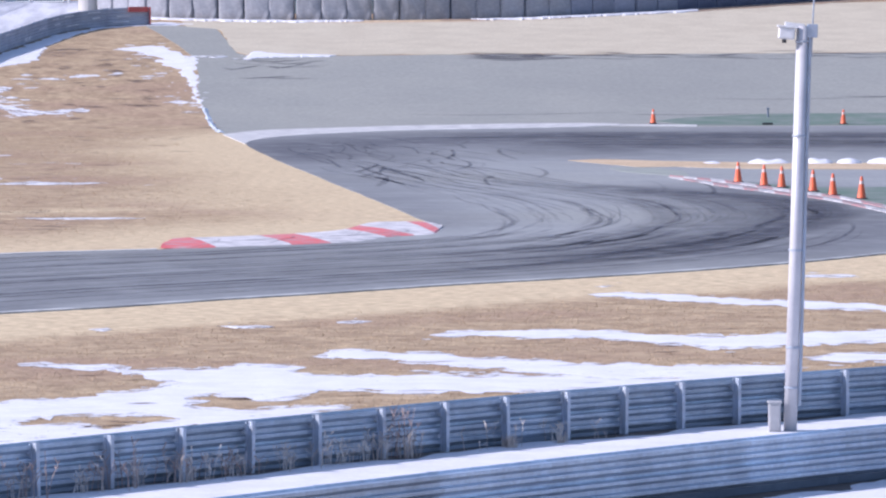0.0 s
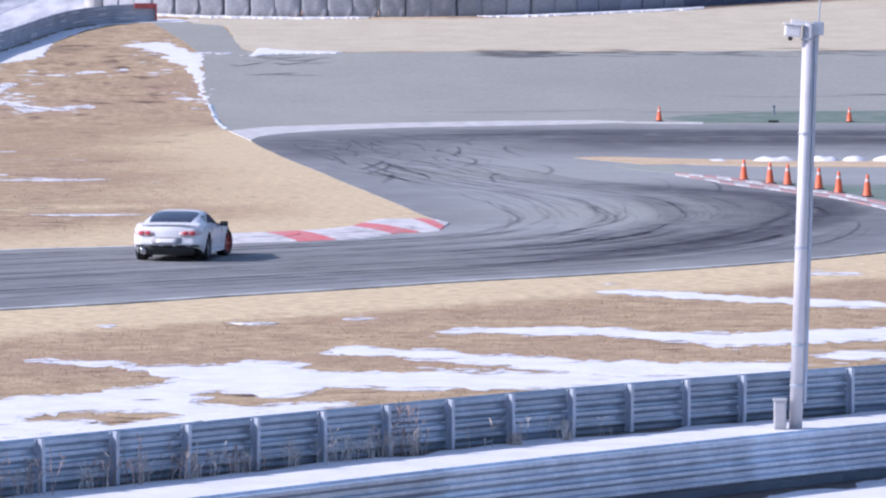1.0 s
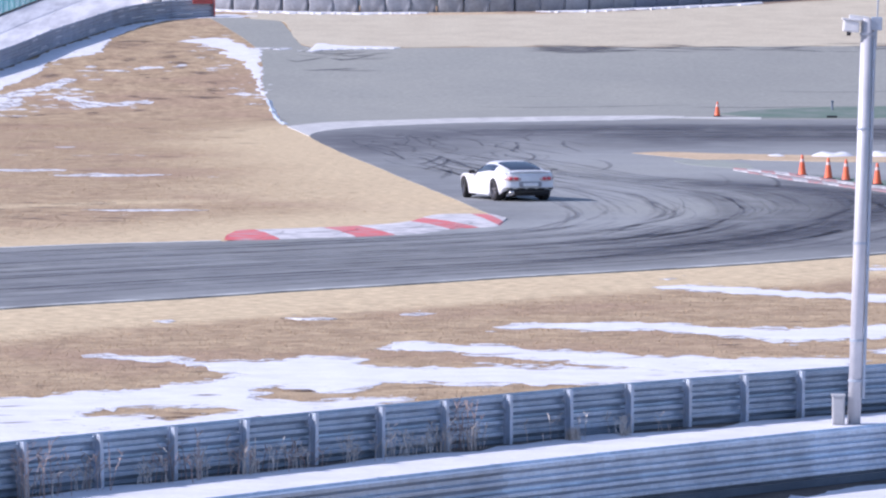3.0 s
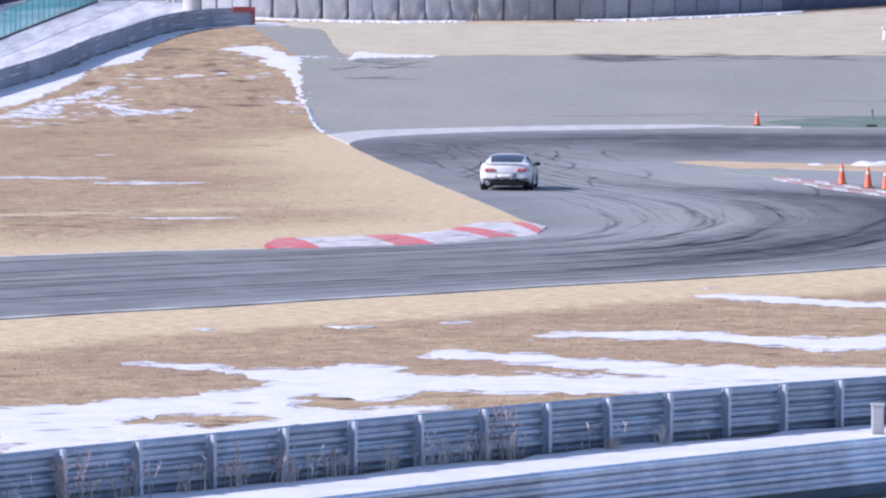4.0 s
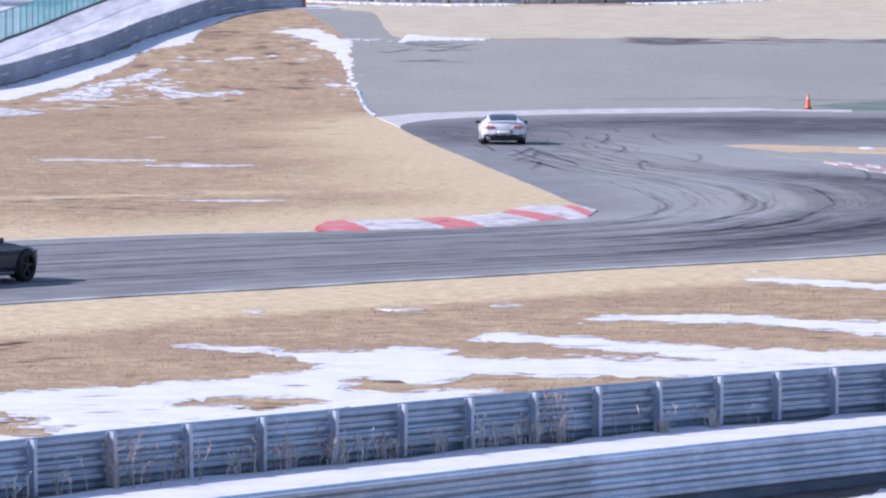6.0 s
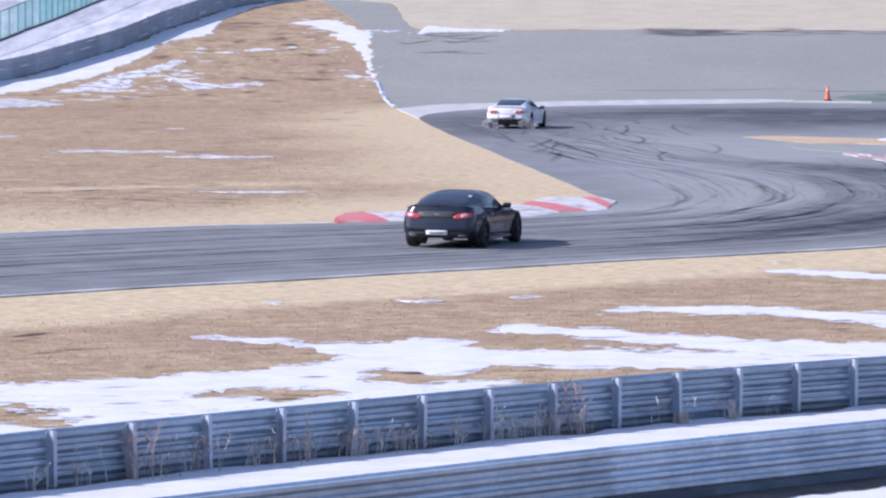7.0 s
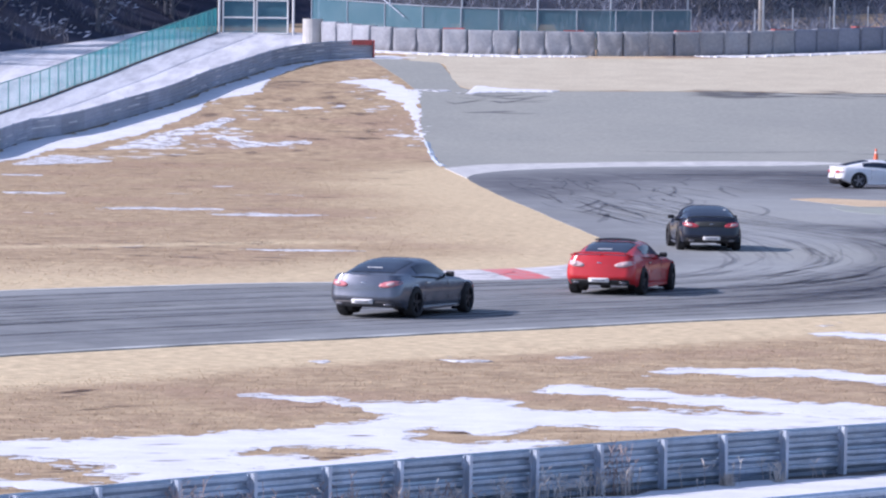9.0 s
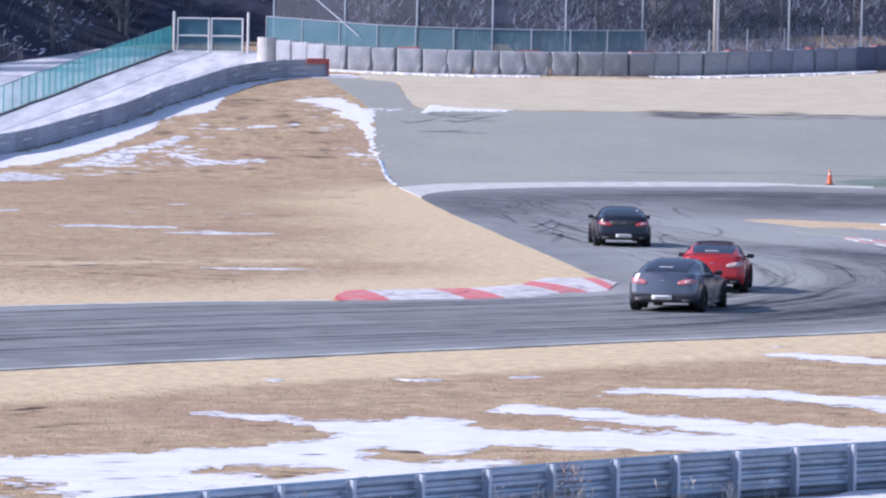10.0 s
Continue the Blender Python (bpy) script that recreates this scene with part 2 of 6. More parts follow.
def sheet(name, loops, mat, lift, label, category="ground", cuts=None, cuts_x=()):
    """A flat layer of the ground, cut so that it follows the slope."""
    ys = [p[1] for loop in loops for p in loop]
    cuts = [y for y in range(252, 336, 3) if min(ys) < y < max(ys)] if cuts is None else cuts
    bm = fill(loops, cuts, cuts_x)
    for v in bm.verts:
        v.co.z = rise(v.co.y) + lift
    rim = [e for e in bm.edges if e.is_boundary]
    low = {}
    for e in rim:
        for v in e.verts:
            if v not in low:
                low[v] = bm.verts.new((v.co.x, v.co.y, v.co.z - lift - 0.01))
        bm.faces.new((e.verts[0], e.verts[1], low[e.verts[1]], low[e.verts[0]]))
    return tagged(part(name, bm, mat), label, category, kind="structure")


SNOW_RIMS = []


def snow(outline, deep, label, hole=None, rough_edge=0.25, step=0.16, seed=1.0, mat=None, fray=0.16):
    """A patch of snow with a sloping, uneven rim."""
    deep = (deep * 0.35 if deep >= 0.1 else 0.011) + 0.0003 * (seed % 41)
    loops, rims = [], []
    for k, o in enumerate([outline] + ([hole] if hole else [])):
        rim = ragged(smooth_line(o, step, True), rough_edge, 1.1, seed, fray)
        area = sum(rim[i - 1].x * rim[i].y - rim[i].x * rim[i - 1].y for i in range(len(rim)))
        side = (1 if area > 0 else -1) * (-1 if k else 1)
        inner = []
        for i, p in enumerate(rim):
            d = (rim[(i + 1) % len(rim)] - rim[i - 1])
            n = Vector((-d.y, d.x)).normalized() * side
            inner.append(p + Vector((n.x * 0.03, n.y * 0.1)))
        loops.append(inner)
        rims.append(rim)
        SNOW_RIMS.append((outline[0][1], rim))
    bm = fill(loops, [y for y in range(252, 336, 3)])
    for v in bm.verts:
        v.co.z = rise(v.co.y) + deep
    for rim, inner in zip(rims, loops):
        a = [bm.verts.new((p.x, p.y, rise(p.y) + 0.004)) for p in rim]
        b = [bm.verts.new((p.x, p.y, rise(p.y) + deep)) for p in inner]
        for i in range(len(a)):
            j = (i + 1) % len(a)
            bm.faces.new((a[i], a[j], b[j], b[i]))
    bmesh.ops.remove_doubles(bm, verts=bm.verts[:], dist=0.001)
    if mat is None and outline[0][1] < 125:
        fringe = bmesh.new()
        for rim, inner in zip(rims, loops):
            rows = []
            for p, q in zip(rim, inner):
                far = 0.5 + noise.noise((p.x * 1.7, p.y * 0.9, seed + 2)) + 0.6 * noise.noise((p.x * 5, p.y * 2.5, seed + 4))
                o = p + (p - q) * max(0.0, 9 * far)
                rows.append((fringe.verts.new((q.x, q.y, rise(q.y) + 0.009)), fringe.verts.new((o.x, o.y, rise(o.y) + 0.006))))
            for i in range(len(rows)):
                (a, b), (c, d) = rows[i - 1], rows[i]
                fringe.faces.new((a, b, d, c))
        tagged(part("snow_fringe", fringe, SNOW_THIN), "thawing ragged fringe of a snow patch", "snow", kind="stuff")
    return tagged(part("snow_patch", bm, mat or SNOW), label, "snow", kind="stuff")


# ---- ground ----
xs = sorted(set([-3000, -1500, -700, -350, -200, -130, -90] + list(range(-70, -36, 4)) + list(range(-36, 22, 1)) + list(range(22, 71, 4)) + [90, 130, 200, 350, 700, 1500, 3000]))
ys = sorted(set([-2500, -1000, -400, -150, -60, 0, 30] + list(range(50, 90, 5)) + list(range(90, 160, 1)) + list(range(160, 252, 3)) + list(range(252, 344, 3)) + [350, 360, 375, 400, 440, 504, 560, 800, 1500, 3000]))
bm = bmesh.new()
grid = [[bm.verts.new((x, y, rise(y) + (0.5 * noise.noise((x * 0.03, y * 0.03, 2)) * min(1, (y - 334) / 40) if y > 334 else 0)))
         for x in xs] for y in ys]
for j in range(len(ys) - 1):
    for i in range(len(xs) - 1):
        f = bm.faces.new((grid[j][i], grid[j][i + 1], grid[j + 1][i + 1], grid[j + 1][i]))
        f.material_index = 1 if ys[j] >= 334 else 0
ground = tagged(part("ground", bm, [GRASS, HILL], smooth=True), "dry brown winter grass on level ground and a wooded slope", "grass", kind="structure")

# ring of unseen wooded hills, added to block light from the low sky
bm = bmesh.new()
rings = []
for r, h in ((380, -1), (430, 22), (500, 48), (620, 70), (900, 60)):
    rings.append([bm.verts.new((math.cos(k * math.tau / 72) * r, 100 + math.sin(k * math.tau / 72) * r,
                                h + (0.35 * h * noise.noise((math.cos(k * math.tau / 72) * 3, math.sin(k * math.tau / 72) * 3, r * 0.01)) if h > 0 else 0))) for k in range(72)])
for p, q in zip(rings, rings[1:]):
    for k in range(72):
        bm.faces.new((p[k], p[(k + 1) % 72], q[(k + 1) % 72], q[k]))
tagged(part("backdrop_hills", bm, HILL, smooth=True), "unseen dark hills added to block light from the low sky", "hills", kind="structure")

NEAR_EDGE = [(-45, 48), (-30, 76), (-15.0, 99.8), (-12.8, 103.5), (-9.1, 108.3), (-6.9, 110.5), (-4.6, 113.4), (-2.3, 115.9), (0.2, 119.0),
             (2.8, 121.6), (5.5, 124.6), (8.4, 128.5), (11.1, 133.2), (13.3, 137.3), (24, 160), (50, 215)]
FAR_LINE = [(60, 258.9), (27.8, 257.9), (21.4, 257.4), (12.1, 256.0), (6.8, 256.0), (3.1, 254.2), (-2.2, 250.5), (-5.8, 244.5), (-7.25, 240.7), (-8.3, 235.2)]
LEFT_EDGE = [(-8.45, 229.1), (-7.85, 221.7), (-6.2, 204.8), (-4.8, 192.1), (-3.5, 179.8), (-2.4, 169.9), (-1.4, 160.6), (-0.8, 154.5), (-0.4, 151.2), (-0.2, 147.5), (-2.5, 143.1),
             (-4.9, 138.6), (-7.2, 135.2), (-9.0, 134.1), (-10.8, 133.0), (-15.9, 128.0), (-18.5, 123.1), (-30, 105), (-55, 66)]
near = smooth_line(NEAR_EDGE, 1.5)
outline = near + smooth_line(FAR_LINE + LEFT_EDGE, 1.5)
track = sheet("track", [ragged(outline, 0.05, 0.6, 3)], ASPHALT, 0.02, "dark grey racing asphalt worn smooth and streaked with rubber", "race track",
              cuts=[y / 2 for y in range(150, 520, 5)], cuts_x=[x / 2 for x in range(-50, 62, 3)])

# rubber laid down along the lines that cars take
LAID = [([(-30, 84), (-15, 107.5), (-9.5, 113.8), (-4.5, 119.8), (0, 124), (5, 130.5), (8.5, 138)], 2.4, 0.6),
        ([(-26, 92), (-15, 111), (-9.5, 118.5), (-4.5, 125), (-0.5, 132)], 2.2, 0.5),
        ([(-40, 88), (-26, 104), (-17, 119), (-11, 127), (-5, 133)], 2.6, 0.5), ([(-0.6, 150), (-1.5, 164), (-3.8, 188), (-6.3, 214), (-7.6, 232)], 1.6, 0.5), ([(-40, 66), (-26, 88), (-14, 104), (-9, 110)], 1.6, 0.6),
        ([(8, 134), (11, 144), (12, 154), (11.3, 165), (9.5, 175)], 2.6, 0.8),
        ([(-6, 214), (-5.8, 226), (-2, 234), (4, 239), (12, 240), (30, 241), (60, 241)], 4.6, 1.0),
        ([(-4.5, 200), (-6, 215), (-6.8, 226)], 1.0, 0.6), ([(6, 222), (12, 228), (30, 230), (60, 231)], 4.2, 0.9)]
laid = [(smooth_line(p, 2.5), s, w) for p, s, w in LAID]
layer = track.data.attributes.new("rubber", "FLOAT", "POINT")
for v in track.data.vertices:
    best = 0.0
    for line_, s, w in laid:
        d = min(((v.co.x - q.x) ** 2 + ((v.co.y - q.y) * (0.45 if v.co.y > 190 else 0.6)) ** 2) for q in line_)
        best = max(best, w * math.exp(-d / (2 * s * s)))
    layer.data[v.index].value = best

LINE_TOP = [(-10.1, 244.5), (-8.9, 250.5), (-7.6, 253.4), (-5.0, 255.4), (-2.3, 257.0), (0.4, 257.9), (3.2, 258.7), (6.9, 259.1), (8.6, 258.6)]
line = smooth_line(LINE_TOP, 1.5) + smooth_line([(8.0, 257.0), (6.8, 256.0), (3.1, 254.2), (0.4, 252.5), (-2.2, 250.5), (-5.8, 244.5), (-7.25, 240.7), (-8.3, 235.2), (-8.5, 229.1)], 1.5)
sheet("edge_line", [line], LINE_WHITE, 0.034, "wide worn white line along the outside of the bend", "road marking")
sheet("edge_line", [smooth_line([(8.1, 258.2), (12.3, 257.9)], 1.0) + smooth_line([(12.2, 256.4), (8.1, 257.1)], 1.0)], LINE_WHITE, 0.034, "thin worn end of the white line by the green apron", "road marking")
sheet("edge_line", [[p + Vector((-0.06, 0.34)) for p in near] + [p + Vector((0.02, -0.09)) for p in near][::-1]], LINE_WORN, 0.03,
      "thin worn white line on the near edge of the track", "road marking")
stripe = smooth_line([(-18.5, 123.4), (-15.9, 128.3), (-10.8, 133.3), (-9.0, 134.4), (-7.3, 135.5)], 1.0)
sheet("edge_line", [stripe + [p + Vector((0.06, -0.45)) for p in stripe][::-1]], LINE_WHITE, 0.032,
      "thin worn white line beside the infield grass", "road marking")

RUN_LEFT = [(-9.4, 238.5), (-10.1, 245.5), (-10.9, 256.5), (-11.5, 263.6), (-12.3, 269.4), (-13.2, 284.5), (-15.4, 298), (-17.2, 306.6)]
runoff = smooth_line(RUN_LEFT, 2.0) + smooth_line([(-14.0, 306), (-12.9, 303.9), (-11.9, 296), (-10.5, 287.4), (-5.6, 287.4), (0.5, 288.2), (9.6, 288.2),
                                                   (24.0, 289.4), (31.3, 290.0), (60, 292)], 2.0) + [Vector((60, 254)), Vector((12, 252)), Vector((5.8, 250.5)), Vector((-2.2, 245)), Vector((-6, 240)), Vector((-8.0, 232))]
sheet("runoff_area", [ragged(runoff, 0.08, 0.5, 5)], RUNOFF, 0.01, "pale grey asphalt run-off behind the bend", "asphalt")
gravel = smooth_line([(-14.6, 305.5), (-12.9, 304.2), (-11.9, 296.3), (-10.5, 287.7), (-5.6, 287.7), (0.5, 288.5), (9.6, 288.5), (24.0, 289.7), (31.3, 290.3), (60, 292.4)], 1.2)
gravel += [Vector((60, 330)), Vector((21.5, 322)), Vector((13.3, 317)), Vector((4.3, 312)), Vector((-8.8, 310.6)), Vector((-15.5, 312.5))]
sheet("gravel_trap", [ragged(gravel, 0.25, 0.7, 9)], GRAVEL, 0.014, "pale beige gravel trap in front of the tyre wall", "gravel")

# pale mown straw beside the track, fading into the longer brown grass
layer = ground.data.attributes.new("straw", "FLOAT", "POINT")
inside = smooth_line([(-9.5, 240), (-6.6, 208.2), (-3.8, 180.8), (-1.8, 161.0), (-1.4, 152), (-5.1, 141.5), (-9.1, 134.5), (-15.9, 128.3), (-18.7, 123.5), (-30, 106), (-55, 66)], 2.0)
for v in ground.data.vertices:
    x, y = v.co.x, v.co.y
    if abs(x) > 70 or not 30 < y < 300:
        continue
    d1 = min((x - p.x) ** 2 + (y - p.y) ** 2 for p in near) ** 0.5
    d2 = min(((x - p.x) ** 2 + ((y - p.y) * 0.55) ** 2) for p in inside) ** 0.5
    s1 = max(0.0, min(1.0, (6.4 - d1 + 1.2 * noise.noise((x * 0.2, y * 0.2, 3))) / 1.2))
    s2 = max(0.0, min(1.0, (7.5 - d2 + 3.0 * noise.noise((x * 0.15, y * 0.08, 8))) / 5.5)) if y > 100 else 0.0
    s3 = 0.0
    if -26 < x < -5 and 145 < y < 166:
        s3 = 0.9 * math.exp(-((y - (153.2 + 0.74 * (x + 19.6))) / 1.3) ** 2)
    layer.data[v.index].value = max(s1, 0.9 * s2, s3)

# the infield wedge between the two arms of the track
wedge = smooth_line([(4.85, 206.6), (5.9, 208.2), (7.0, 207.5), (9.1, 205.5), (11.6, 204.1), (17.0, 203.4), (60, 203)], 1.0) + smooth_line([(60, 195), (16.3, 196.3), (10.8, 197.6), (8.8, 198.9), (7.3, 198.9), (6.7, 200.8), (5.7, 203.4)], 1.0)
sheet("infield_strip", [ragged(wedge, 0.2, 0.6, 15)], VERGE, 0.03, "narrow strip of straw grass between two arms of the track", "grass")
sheet("green_apron", [smooth_line([(10.3, 260.4), (12.0, 262.4), (14.5, 263.6), (22.0, 264.6), (60, 265)], 1.5) + [Vector((60, 258.9)), Vector((27.8, 257.9)), Vector((12.2, 257.6))]],
      GREEN, 0.03, "faded green painted apron behind the track edge", "road marking")
sheet("green_apron", [smooth_line([(10.0, 184.5), (12.2, 178.8), (14.8, 178.3), (30, 178)], 1.0) + [Vector((30, 120)), Vector((15.2, 152.3)), Vector((13.55, 164.5)), Vector((12.75, 169.0)), Vector((11.0, 178.4))]],
      GREEN, 0.03, "faded green painted apron beside the kerb", "road marking")
sheet("green_apron", [ragged(smooth_line([(6.2, 197.6), (7.3, 198.4), (8.6, 195.1), (8.75, 189.4), (8.0, 189.9), (6.7, 193.3)], 0.5, True), 0.1, 0.8, 17)],
      GREEN_PALE, 0.032, "pale worn green paint ahead of the kerb", "road marking")


# ---- snow ----
snow([(-10.6, 81.9), (-10.1, 82.1), (-8.5, 83.3), (-7.0, 84.7), (-5.5, 86.3), (-4.5, 88.3), (-4.4, 89.6), (-5.4, 91.5), (-6.3, 92.7), (-7.2, 93.3), (-6.3, 93.5), (-5.5, 92.3), (-4.3, 92.1), (-3.5, 93.1), (-2.7, 93.1), (-2.2, 91.0), (-0.9, 90.5), (0.4, 90.9), (2.3, 90.3), (3.9, 90.0), (3.9, 88.7), (1.3, 87.3), (-0.7, 87.7), (-2.0, 87.4), (-2.8, 85.4), (-3.9, 86.7), (-4.2, 85.0), (-3.7, 83.6), (-2.3, 83.7), (-1.6, 83.9), (-2.3, 82.6), (-3.9, 80.3), (-4.5, 79.4), (-5.5, 78.1), (-7.0, 77.1), (-8.1, 76.8), (-7.9, 77.8), (-8.7, 79.1), (-9.8, 79.7), (-10.3, 79.6)], 0.07, "large melting snow patch on brown grass", hole=[(-6.5, 81.4), (-5.9, 82.1), (-5.1, 82.5), (-4.3, 82.1), (-4.4, 80.8), (-5.4, 79.9), (-6.3, 80.3)], seed=1)
snow([(-2.2, 95.9), (-1.7, 97.2), (-0.5, 96.3), (0.6, 95.3), (1.6, 94.4), (2.7, 93.3), (4.1, 92.8), (6.0, 93.4), (5.8, 91.3), (4.5, 90.0), (2.8, 90.4), (1.6, 91.6), (0.5, 93.0), (-0.6, 94.3), (-1.7, 95.1)], 0.07, "long tongue of melting snow on brown grass", seed=2)
snow([(0.1, 101.6), (1.3, 102.9), (3.0, 102.9), (4.5, 101.6), (5.3, 100.9), (6.7, 101.9), (8.0, 102.6), (10.5, 102.6), (10.3, 99.9), (7.5, 99.3), (5.2, 98.3), (4.0, 99.8), (3.0, 100.9), (1.0, 101.1)], 0.07, "long tongue of melting snow on brown grass", seed=3)
snow([(3.4, 115.3), (4.6, 115.3), (6.2, 113.6), (7.8, 112.1), (9.3, 111.3), (11.3, 109.9), (11.1, 108.0), (9.1, 109.3), (7.5, 110.5), (5.9, 111.9), (3.8, 114.2)], 0.06, "narrow band of melting snow on brown grass", seed=4)
snow([(6.6, 95.4), (7.3, 96.2), (8.0, 96.2), (9.3, 95.9), (9.2, 94.4), (7.9, 94.4), (6.9, 94.7)], 0.06, "short band of melting snow on brown grass", seed=5)
snow([(8.2, 123.1), (9.4, 123.6), (9.3, 122.4), (8.2, 122.1)], 0.04, "thin scrap of snow on the straw verge", rough_edge=0.1, seed=6, mat=SNOW_THIN)
snow([(-9.7, 74.7), (-8.8, 75.6), (-8.0, 75.1), (-8.7, 74.2)], 0.05, "small snow patch near the guardrail", seed=7)
snow([(-17.7, 291.6), (-16.6, 293.2), (-15.3, 292.9), (-14.5, 290.2), (-13.75, 287.3), (-13.2, 285.9), (-13.1, 281.8), (-12.75, 276.7), (-12.5, 272.5), (-12.3, 269.4), (-11.95, 267.0), (-12.15, 267.0), (-12.5, 269.4),
      (-12.75, 272.5), (-13.05, 275.6), (-13.4, 277.8), (-13.95, 281.1), (-14.9, 283.4), (-15.4, 284.8), (-15.0, 286.0), (-16.0, 287.8), (-16.3, 289.7), (-17.2, 290.3)], 0.08,
     "ridge of snow along the edge of the run-off", rough_edge=0.12, step=0.25, seed=8, fray=0.3, mat=SNOW)
snow([(-22.9, 267.9), (-21.8, 268.0), (-20.9, 266.5), (-19.6, 265.7), (-18.1, 266.7), (-17.8, 265.4), (-19.5, 264.3), (-21.0, 263.2), (-21.6, 265.2)], 0.05, "thin broken snow on the infield slope", rough_edge=0.12, seed=9, fray=0.3, mat=SNOW_THIN)
snow([(-20.1, 186.4), (-18.4, 188.4), (-15.4, 187.2), (-18.0, 185.8)], 0.05, "thin streak of snow on infield grass", rough_edge=0.3, seed=10, mat=SNOW_THIN)
snow([(-15.5, 181.9), (-14.2, 183.5), (-11.9, 182.9), (-11.7, 181.8), (-14.6, 181.0)], 0.05, "thin streak of snow on infield grass", rough_edge=0.3, seed=11, mat=SNOW_THIN)
snow([(-12.1, 154.4), (-9.3, 154.4), (-8.5, 153.9), (-10.7, 153.3)], 0.04, "thin streak of snow on infield grass", rough_edge=0.2, seed=12, mat=SNOW_THIN)
snow([(-25.3, 203.2), (-23.1, 203.0), (-22.8, 201.6), (-24.8, 201.4)], 0.05, "thin streak of snow on infield grass", rough_edge=0.2, seed=13, mat=SNOW_THIN)
snow([(-28.1, 226.1), (-26.7, 226.1), (-26.3, 224.7), (-27.7, 224.7)], 0.05, "thin streak of snow on infield grass", rough_edge=0.2, seed=14, mat=SNOW_THIN)
snow([(-19.5, 279.2), (-18.1, 279.0), (-19.1, 278.0)], 0.05, "scrap of snow on the infield slope", rough_edge=0.3, seed=15, mat=SNOW_THIN)
snow([(-10.6, 285.9), (-10.4, 288.5), (-10.2, 289.9), (-8.7, 288.5), (-6.1, 287.8), (-6.1, 286.9), (-8.6, 286.5), (-10.4, 285.6)], 0.11, "bank of snow at the edge of the gravel", rough_edge=0.08, seed=16)
for n, (x, y, w) in enumerate([(-3.9, 104.2, 0.5), (-1.8, 105.7, 0.4), (-6.6, 103.1, 0.25), (3.6, 118.6, 0.2), (-17.6, 213.5, 0.5), (-26.5, 198.0, 0.7),
                               (-17.0, 279.9, 0.3), (-21.8, 279.1, 0.3)]):
    snow([(x - w, y), (x, y + 0.5), (x + w, y + 0.1), (x, y - 0.45)], 0.035, "scrap of thawing snow on dry grass", rough_edge=0.15, step=0.25, seed=40 + n, mat=SNOW_THIN)
def snow_pile(x, y, wide, deep, tall, seed):
    """A lumpy heap of ploughed snow."""
    bm = bmesh.new()
    prev = None
    for s, h in ((1.0, 0.0), (0.85, 0.5), (0.55, 0.85), (0.2, 1.0)):
        ring = []
        for k in range(20):
            a = math.tau * k / 20
            r = s * (1 + 0.3 * noise.noise((math.cos(a) * 1.5, math.sin(a) * 1.5, seed)))
            lump = 1 + 0.7 * noise.noise((x + math.cos(a) * r * wide * 2.2, seed, 3))
            ring.append(bm.verts.new((x + math.cos(a) * r * wide, y + math.sin(a) * r * deep, 0.02 + tall * h * lump)))
        if prev:
            for k in range(20):
                bm.faces.new((prev[k], prev[(k + 1) % 20], ring[(k + 1) % 20], ring[k]))
        prev = ring
    bm.faces.new(prev)
    return tagged(part("snow_mound", bm, SNOW, smooth=True), "low mound of ploughed snow on the straw strip", "snow", "snow mounds on the strip")


for n, (x, wide, tall) in enumerate(((10.3, 0.35, 0.05), (12.4, 0.8, 0.15), (14.3, 0.55, 0.2), (15.5, 0.5, 0.17), (16.9, 0.75, 0.19), (18.7, 0.8, 0.16))):
    snow_pile(x, 203.6, wide, 1.1, tall, 60 + n)
# snow under the far guardrail, on the service road behind it and at the foot of the tyre wall
snow([(-33.6, 232), (-32.3, 262.2), (-29.7, 268.6), (-27.9, 273.7), (-25.6, 280.6), (-23.5, 290.9), (-21.7, 300.5), (-19.5, 305.4), (-16.9, 306.9), (-15.5, 306.7), (-17.5, 306.2), (-19.6, 303.9),
      (-20.9, 298.8), (-21.75, 293.2), (-21.8, 284.6), (-23.2, 283.0), (-24.2, 280.3), (-24.5, 276.5), (-25.2, 273.4), (-26.2, 269.6), (-27.6, 265.9), (-28.9, 262.4), (-30.2, 259.0), (-30.8, 248), (-31.5, 236)], 0.08, "melting snow along the foot of the far guardrail", rough_edge=0.2, step=0.3, seed=21, fray=0.35)
snow([(-29.6, 241.3), (-27.4, 244.0), (-26.0, 249.3), (-28.1, 255.4), (-29.8, 255.9)], 0.05, "thin ragged snow on the infield slope", rough_edge=0.25, step=0.3, seed=27, fray=0.4, mat=SNOW_THIN)
snow([(-27.7, 260.7), (-26.1, 262.1), (-24.4, 263.3), (-24.3, 267.5), (-23.7, 269.7), (-22.9, 271.3), (-22.2, 274.4), (-23.0, 274.1), (-23.9, 271.8), (-25.0, 270.2), (-25.8, 268.4), (-26.6, 265.0)], 0.05, "ragged snow band on the infield slope", rough_edge=0.12, step=0.3, seed=28, fray=0.4, mat=SNOW_THIN)
snow([(-42, 236), (-33.1, 262.6), (-30.2, 269.2), (-28.4, 274.3), (-26.1, 281.3), (-24.0, 291.5), (-22.2, 301.1), (-20.0, 306.2), (-17.6, 308.3), (-17.6, 311.2), (-21.5, 317.4),
      (-23.4, 320.9), (-27.8, 322.4), (-30.6, 302.3), (-32.2, 285.4), (-35.2, 274.6), (-39.6, 260), (-53, 240)], 0.1, "snow with wheel tracks on the service road", rough_edge=0.3, step=1.5, seed=22, mat=SNOW_ROAD)
